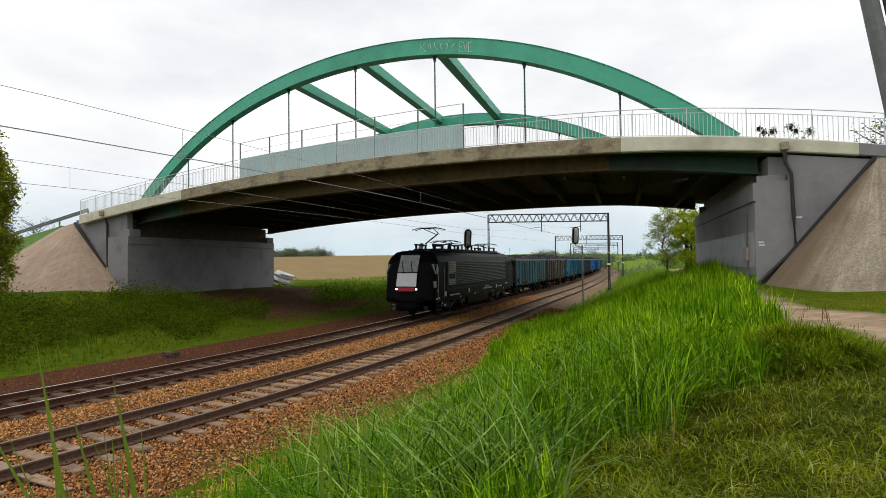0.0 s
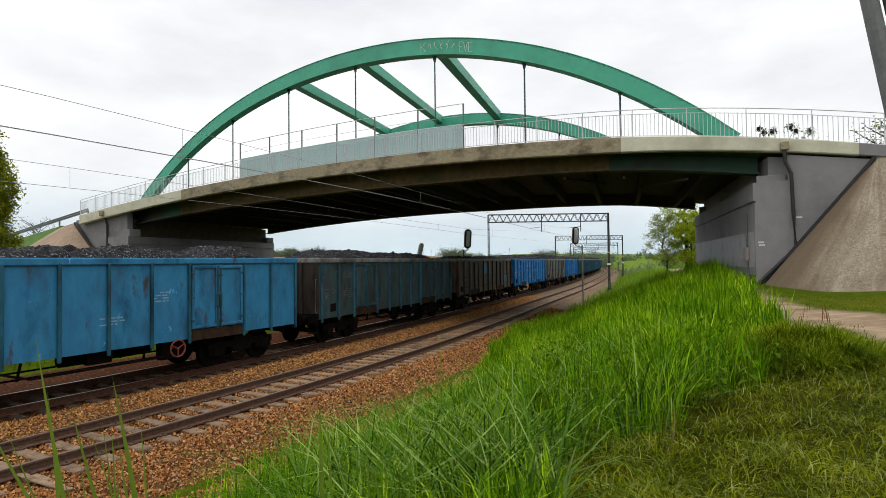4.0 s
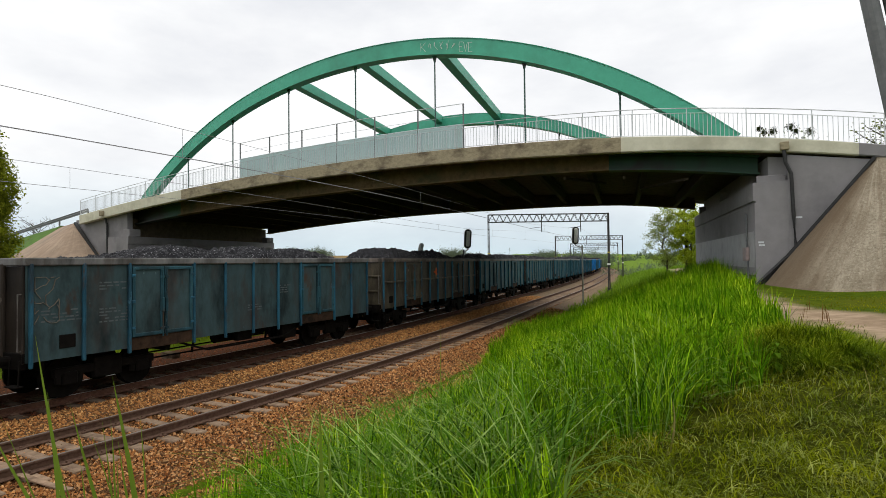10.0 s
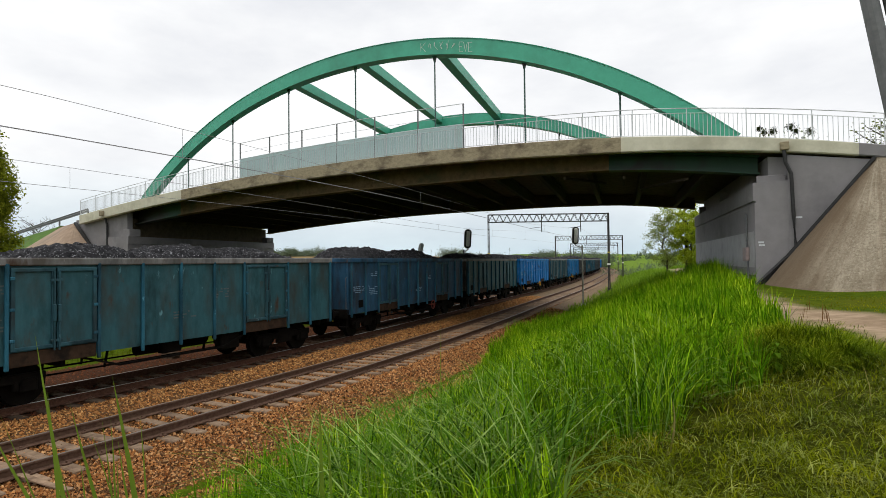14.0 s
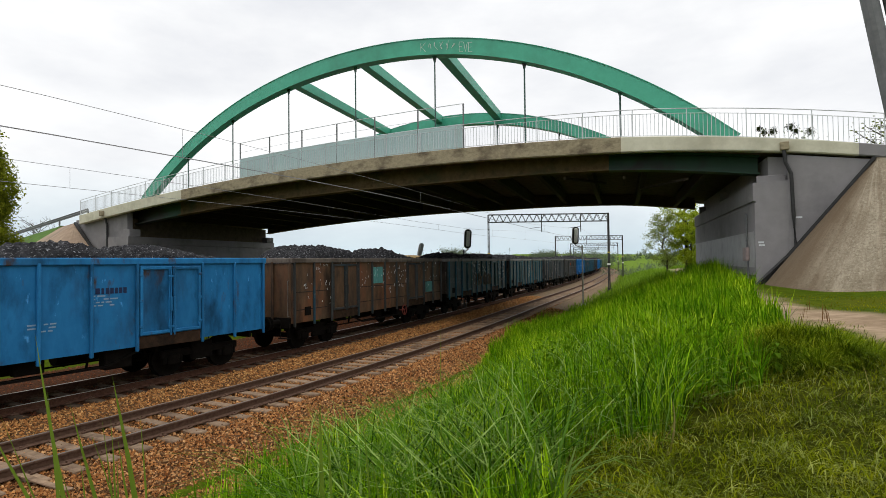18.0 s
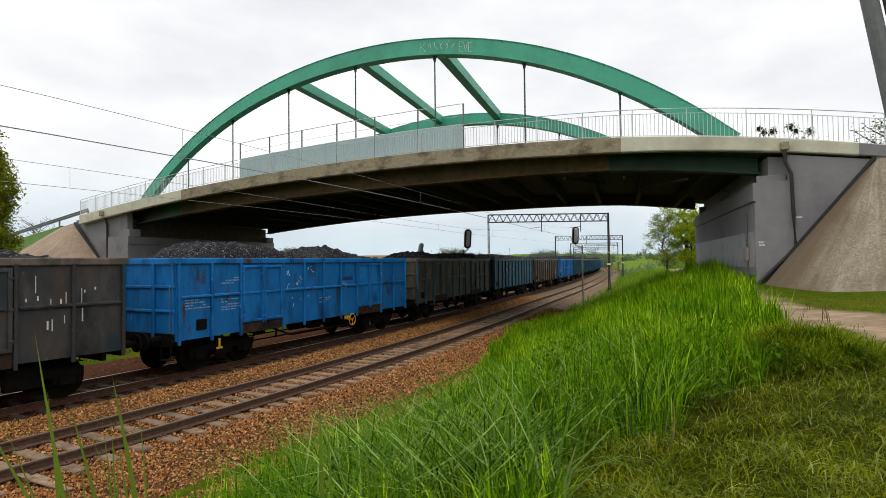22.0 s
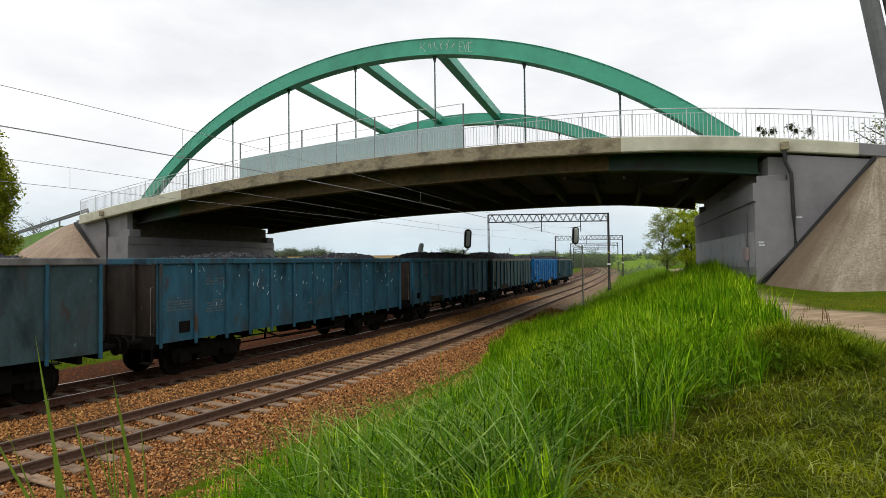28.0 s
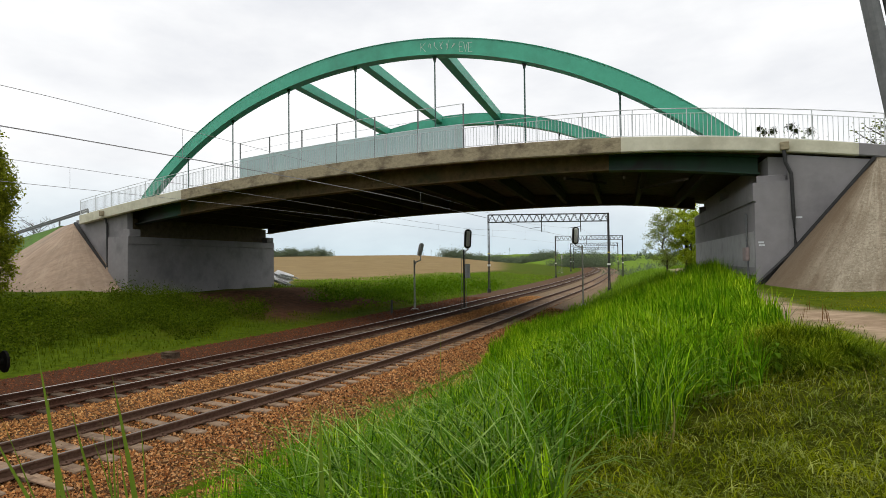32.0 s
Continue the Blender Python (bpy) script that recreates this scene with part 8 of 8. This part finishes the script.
for e in (1, -1):
    turn = Matrix.Identity(4) if e == 1 else pose(0, 0, 0, 0, 0, 180)
    front = -LL
    W2 = LW * 0.39
    bm = bmesh.new()
    def slab(z0, z1, w0, w1, proud):
        a = [bm.verts.new((front + nose_x(z0, 1) - proud, y, z0)) for y in (-w0, w0)] + [bm.verts.new((front + nose_x(z1, 1) - proud, y, z1)) for y in (w1, -w1)]
        b = [bm.verts.new((v.co.x + 0.05, v.co.y, v.co.z)) for v in a]
        bm.faces.new(a)
        for i in range(4):
            bm.faces.new((a[i], a[(i + 1) % 4], b[(i + 1) % 4], b[i]))
    slab(1.70, 2.36, W2, W2, 0.02)
    part("nose_panel", bm, P_SILVER, loco, "silver-grey nose panel").matrix_basis = turn
    bm = bmesh.new()
    slab(2.41, 3.27, W2, W2 * 0.97, 0.015)
    part("windscreen", bm, P_GLASS, loco, "dark raked windscreen").matrix_basis = turn
    for y in (-0.3, 0.22):
        bm = bmesh.new()
        rod(bm, (front + nose_x(2.4, 1) - 0.05, y, 2.4), (front + nose_x(2.95, 1) - 0.05, y + 0.2, 2.95), 0.014, 6)
        part("wiper", bm, P_BLACK, loco, "black windscreen wiper").matrix_basis = turn
    bm = bmesh.new()
    slab(1.46, 1.65, W2 * 0.82, W2 * 0.82, 0.02)
    part("red_stripe", bm, P_RED, loco, "red nose stripe").matrix_basis = turn
    for y in (-0.6, 0.6):
        bm = bmesh.new()
        rod(bm, (front + 0.1, y * 0.96, 1.56), (front + 0.005, y * 0.96, 1.56), 0.042, 14)
        part("headlamp", bm, P_LAMP if e == 1 else P_GLASS, loco, "round headlamp").matrix_basis = turn
        bm = bmesh.new()
        rod(bm, (front + 0.4, y * 1.4, 1.05), (front - 0.1, y * 1.4, 1.05), 0.12, 12)
        soft_box(bm, front - 0.15, front - 0.1, y * 1.4 - 0.2, y * 1.4 + 0.2, 0.92, 1.18, 0.04)
        part("buffer", bm, P_BLACK, loco).matrix_basis = turn
    bm = bmesh.new()
    rod(bm, (front + 0.3, 0, 2.385), (front + 0.19, 0, 2.385), 0.03, 12)
    part("top_lamp", bm, P_GLASS, loco).matrix_basis = turn
    bm = bmesh.new()
    sweep(bm, [[(front + a, -w, 0.42), (front + a - 0.05, -w, 0.6), (front + a, -w, 0.98), (front + a, w, 0.98), (front + a - 0.05, w, 0.6), (front + a, w, 0.42)] for a, w in ((0.22, 0.5), (0.34, 0.72), (0.6, 0.8))])
    part("snow_plough", bm, P_BLACK, loco, "black front skirt").matrix_basis = turn
bm = bmesh.new()
soft_box(bm, -8.15, 8.15, -1.34, 1.34, 0.82, 1.02, 0.03)
soft_box(bm, -8.75, 8.75, -0.95, 0.95, 0.86, 1.02, 0.03)
soft_box(bm, -2.4, 2.4, -1.25, 1.25, 0.35, 0.9, 0.06)
part("underframe", bm, P_BLACK, loco, "black underframe and equipment boxes")


def loco_wheel(bm):
    for y in (-0.75, 0.75):
        rod(bm, (0, y - 0.07, 0), (0, y + 0.07, 0), 0.625, 24)
    rod(bm, (0, -1.1, 0), (0, 1.1, 0), 0.11, 8)


L_WHEEL = shared("wheelset", loco_wheel, P_FRAME)
for x in (-4.95, 4.95):
    bm = bmesh.new()
    for y in (-1.12, 1.12):
        soft_box(bm, -2.1, 2.1, y - 0.09, y + 0.09, 0.55, 0.85, 0.04)
        for dx in (-1.45, 1.45):
            soft_box(bm, dx - 0.25, dx + 0.25, y - 0.13, y + 0.13, 0.42, 0.8, 0.04)
            for q in (-0.4, 0.4):
                rod(bm, (dx + q, y, 0.6), (dx + q, y, 1.0), 0.1, 8)
    soft_box(bm, -0.5, 0.5, -1.1, 1.1, 0.5, 0.82, 0.04)
    b = part("bogie", bm, P_FRAME, loco, "black powered bogie")
    b.location = (x, 0, 0)
    for dx in (-1.45, 1.45):
        o = part("wheelset", L_WHEEL, None, b)
        o.location = (dx, 0, 0.625)


def pantograph(x, z_up, folded, d=1):
    bm = bmesh.new()
    for y in (-0.55, 0.55):
        soft_box(bm, x - 0.9, x + 0.9, y - 0.04, y + 0.04, 3.82, 3.9, 0.01)
    for px_ in (x - 0.7, x + 0.7):
        for y in (-0.55, 0.55):
            rod(bm, (px_, y, 3.6), (px_, y, 3.84), 0.07, 8)
    elbow = (x + d * (1.3 if not folded else 1.15), 4.5 if not folded else 4.02)
    head = (x - d * 0.1, z_up)
    rod(bm, (x - d * 0.6, 0, 3.9), (elbow[0], 0, elbow[1]), 0.04, 8)
    for y in (-0.3, 0.3):
        rod(bm, (elbow[0], y * 0.4, elbow[1]), (head[0], y, head[1]), 0.022, 6)
    for dx in (-0.25, 0.25):
        pts = [(head[0] + dx, y, head[1] + 0.05 - 0.25 * max(0, abs(y) - 0.55)) for y in (-0.95, -0.75, -0.55, 0, 0.55, 0.75, 0.95)]
        tube(bm, pts, 0.025, 6)
    beam(bm, (head[0] - 0.25, 0, head[1]), (head[0] + 0.25, 0, head[1]), 0.05, 0.04)
    part("pantograph", bm, P_ROOF, loco, "raised pantograph" if not folded else "folded pantograph")


P_STEEL_EDGE = mat("worn_black_steel", (0.012, 0.012, 0.012), (0.045, 0.043, 0.04), 9.0, 0.5, 0.05, spec=0.3)
for side in (1, -1):
    turn = Matrix.Identity(4) if side == 1 else pose(0, 0, 0, 0, 0, 180)
    for x in (-7.7, 7.7):
        bm = bmesh.new()
        for k in (-0.3, 0.3):
            rod(bm, (x + k, -1.36, 0.4), (x + k, -1.42, 1.05), 0.018, 6)
        for z in (0.42, 0.66, 0.9):
            soft_box(bm, x - 0.3, x + 0.3, -1.46, -1.3, z - 0.015, z + 0.015, 0.005)
        part("cab_steps", bm, P_STEEL_EDGE, loco, "black steel cab steps").matrix_basis = turn
    for x in (-6.4, -3.5, 3.5, 6.4):
        bm = bmesh.new()
        rod(bm, (x, -1.2, 0.625), (x, -1.3, 0.625), 0.17, 14, 0.13)
        rod(bm, (x - 0.34, -1.22, 0.5), (x - 0.34, -1.22, 0.98), 0.1, 10)
        rod(bm, (x + 0.34, -1.22, 0.5), (x + 0.34, -1.22, 0.98), 0.1, 10)
        part("axle_box", bm, P_STEEL_EDGE, loco, "worn axle box between coil springs").matrix_basis = turn
    for x in (-5.0, 5.0):
        bm = bmesh.new()
        rod(bm, (x - 0.5, -1.26, 0.5), (x + 0.5, -1.26, 0.86), 0.04, 8)
        soft_box(bm, x - 0.75, x - 0.5, -1.32, -1.15, 0.38, 0.72, 0.03)
        part("damper", bm, P_STEEL_EDGE, loco, "slanting bogie damper").matrix_basis = turn
    bm = bmesh.new()
    for x, w, z in ((-7.45, 0.05, 0.72), (-7.1, 0.16, 0.6), (-8.35, 0.22, 1.02), (-8.0, 0.18, 1.02), (-4.4, 0.1, 0.92), (-1.6, 0.14, 0.96), (-0.9, 0.06, 0.96), (0.8, 0.06, 0.94), (2.6, 0.12, 0.94), (5.6, 0.1, 0.96)):
        box(bm, x, x + w, -LW - 0.006, -LW + 0.03, z, z + 0.09)
    part("small_marks", bm, P_TEXT, loco, "small pale marks along the sill").matrix_basis = turn

pantograph(-5.6, 4.73, False)
pantograph(5.6, 4.12, True, -1)
pantograph(-2.9, 4.1, True)
for x in (-3.6, -1.2, 0.0, 0.8, 2.4, 3.8):
    for y in (-0.5, 0.45):
        bm = bmesh.new()
        rod(bm, (x, y, 3.6), (x, y, 3.95), 0.05, 8)
        for k in range(4):
            rod(bm, (x, y, 3.64 + 0.075 * k), (x, y, 3.67 + 0.075 * k), 0.085, 10)
        part("insulator", bm, P_ROOF, loco)
bm = bmesh.new()
tube(bm, [(-3.6, -0.5, 3.98), (0, -0.5, 3.98), (3.8, -0.5, 3.98)], 0.025, 6)
tube(bm, [(-1.2, 0.45, 3.98), (3.8, 0.45, 3.98)], 0.025, 6)
part("busbar", bm, P_ROOF, loco, "roof busbar")
for o in loco.children_recursive:
    if not o.name.startswith(("bogie", "wheelset", "underframe")):
        for v in o.data.vertices:
            if o is not num and v.co.z > 1.0:
                v.co.z = 1.0 + 1.065 * (v.co.z - 1.0)


# ---- what moves ----
def motions():
    times = [0.5 * i for i in range(65)]
    for n, w in enumerate(wagons):
        walk(w, [(t, ride(9.0 + 14.04 * n - advance(t), 4.4)) for t in times])
    walk(loco, [(t, ride(2.75 - 0.57 - 0.3 - 9.0 - advance(t), 4.95)) for t in times])
    # wheelsets turn while their vehicle is near
    for thing_, const, r in [(w, 9.0 + 14.04 * n, 0.46) for n, w in enumerate(wagons)] + [(loco, 2.75 - 0.57 - 0.3 - 9.1, 0.625)]:
        ticks = [i / FPS for i in range(int(32 * FPS) + 1) if -16 < const - advance(i / FPS) < 70]
        if not ticks:
            continue
        turn = [-math.degrees(advance(t) / r) for t in ticks]
        if ticks[0] > 0:
            ticks.insert(0, 0.0)
            turn.insert(0, turn[0])
        if ticks[-1] < 32:
            ticks.append(32.0)
            turn.append(turn[-1])
        for b in thing_.children:
            for o in b.children:
                if o.name.startswith("wheelset"):
                    x, y, h = o.location
                    walk(o, [(t, pose(x, y, h, 0, a, 0)) for t, a in zip(ticks, turn)])
    # the car comes up the road, crosses the bridge and drives off
    rows = []
    for t in times:
        u = max(-118.0, min(118.0, -13.9 + (t - 5.8) * 19.8))
        dz = math.degrees(math.atan2(road_z(u + 1.5) - road_z(u - 1.5), 3.0))
        rows.append((t, BRIDGE @ pose(u, 6.1, road_z(u) - 0.07, 0, -dz, 0) @ pose(0, 0, 0, 0, 0, 180)))
    walk(car, rows)


motions()
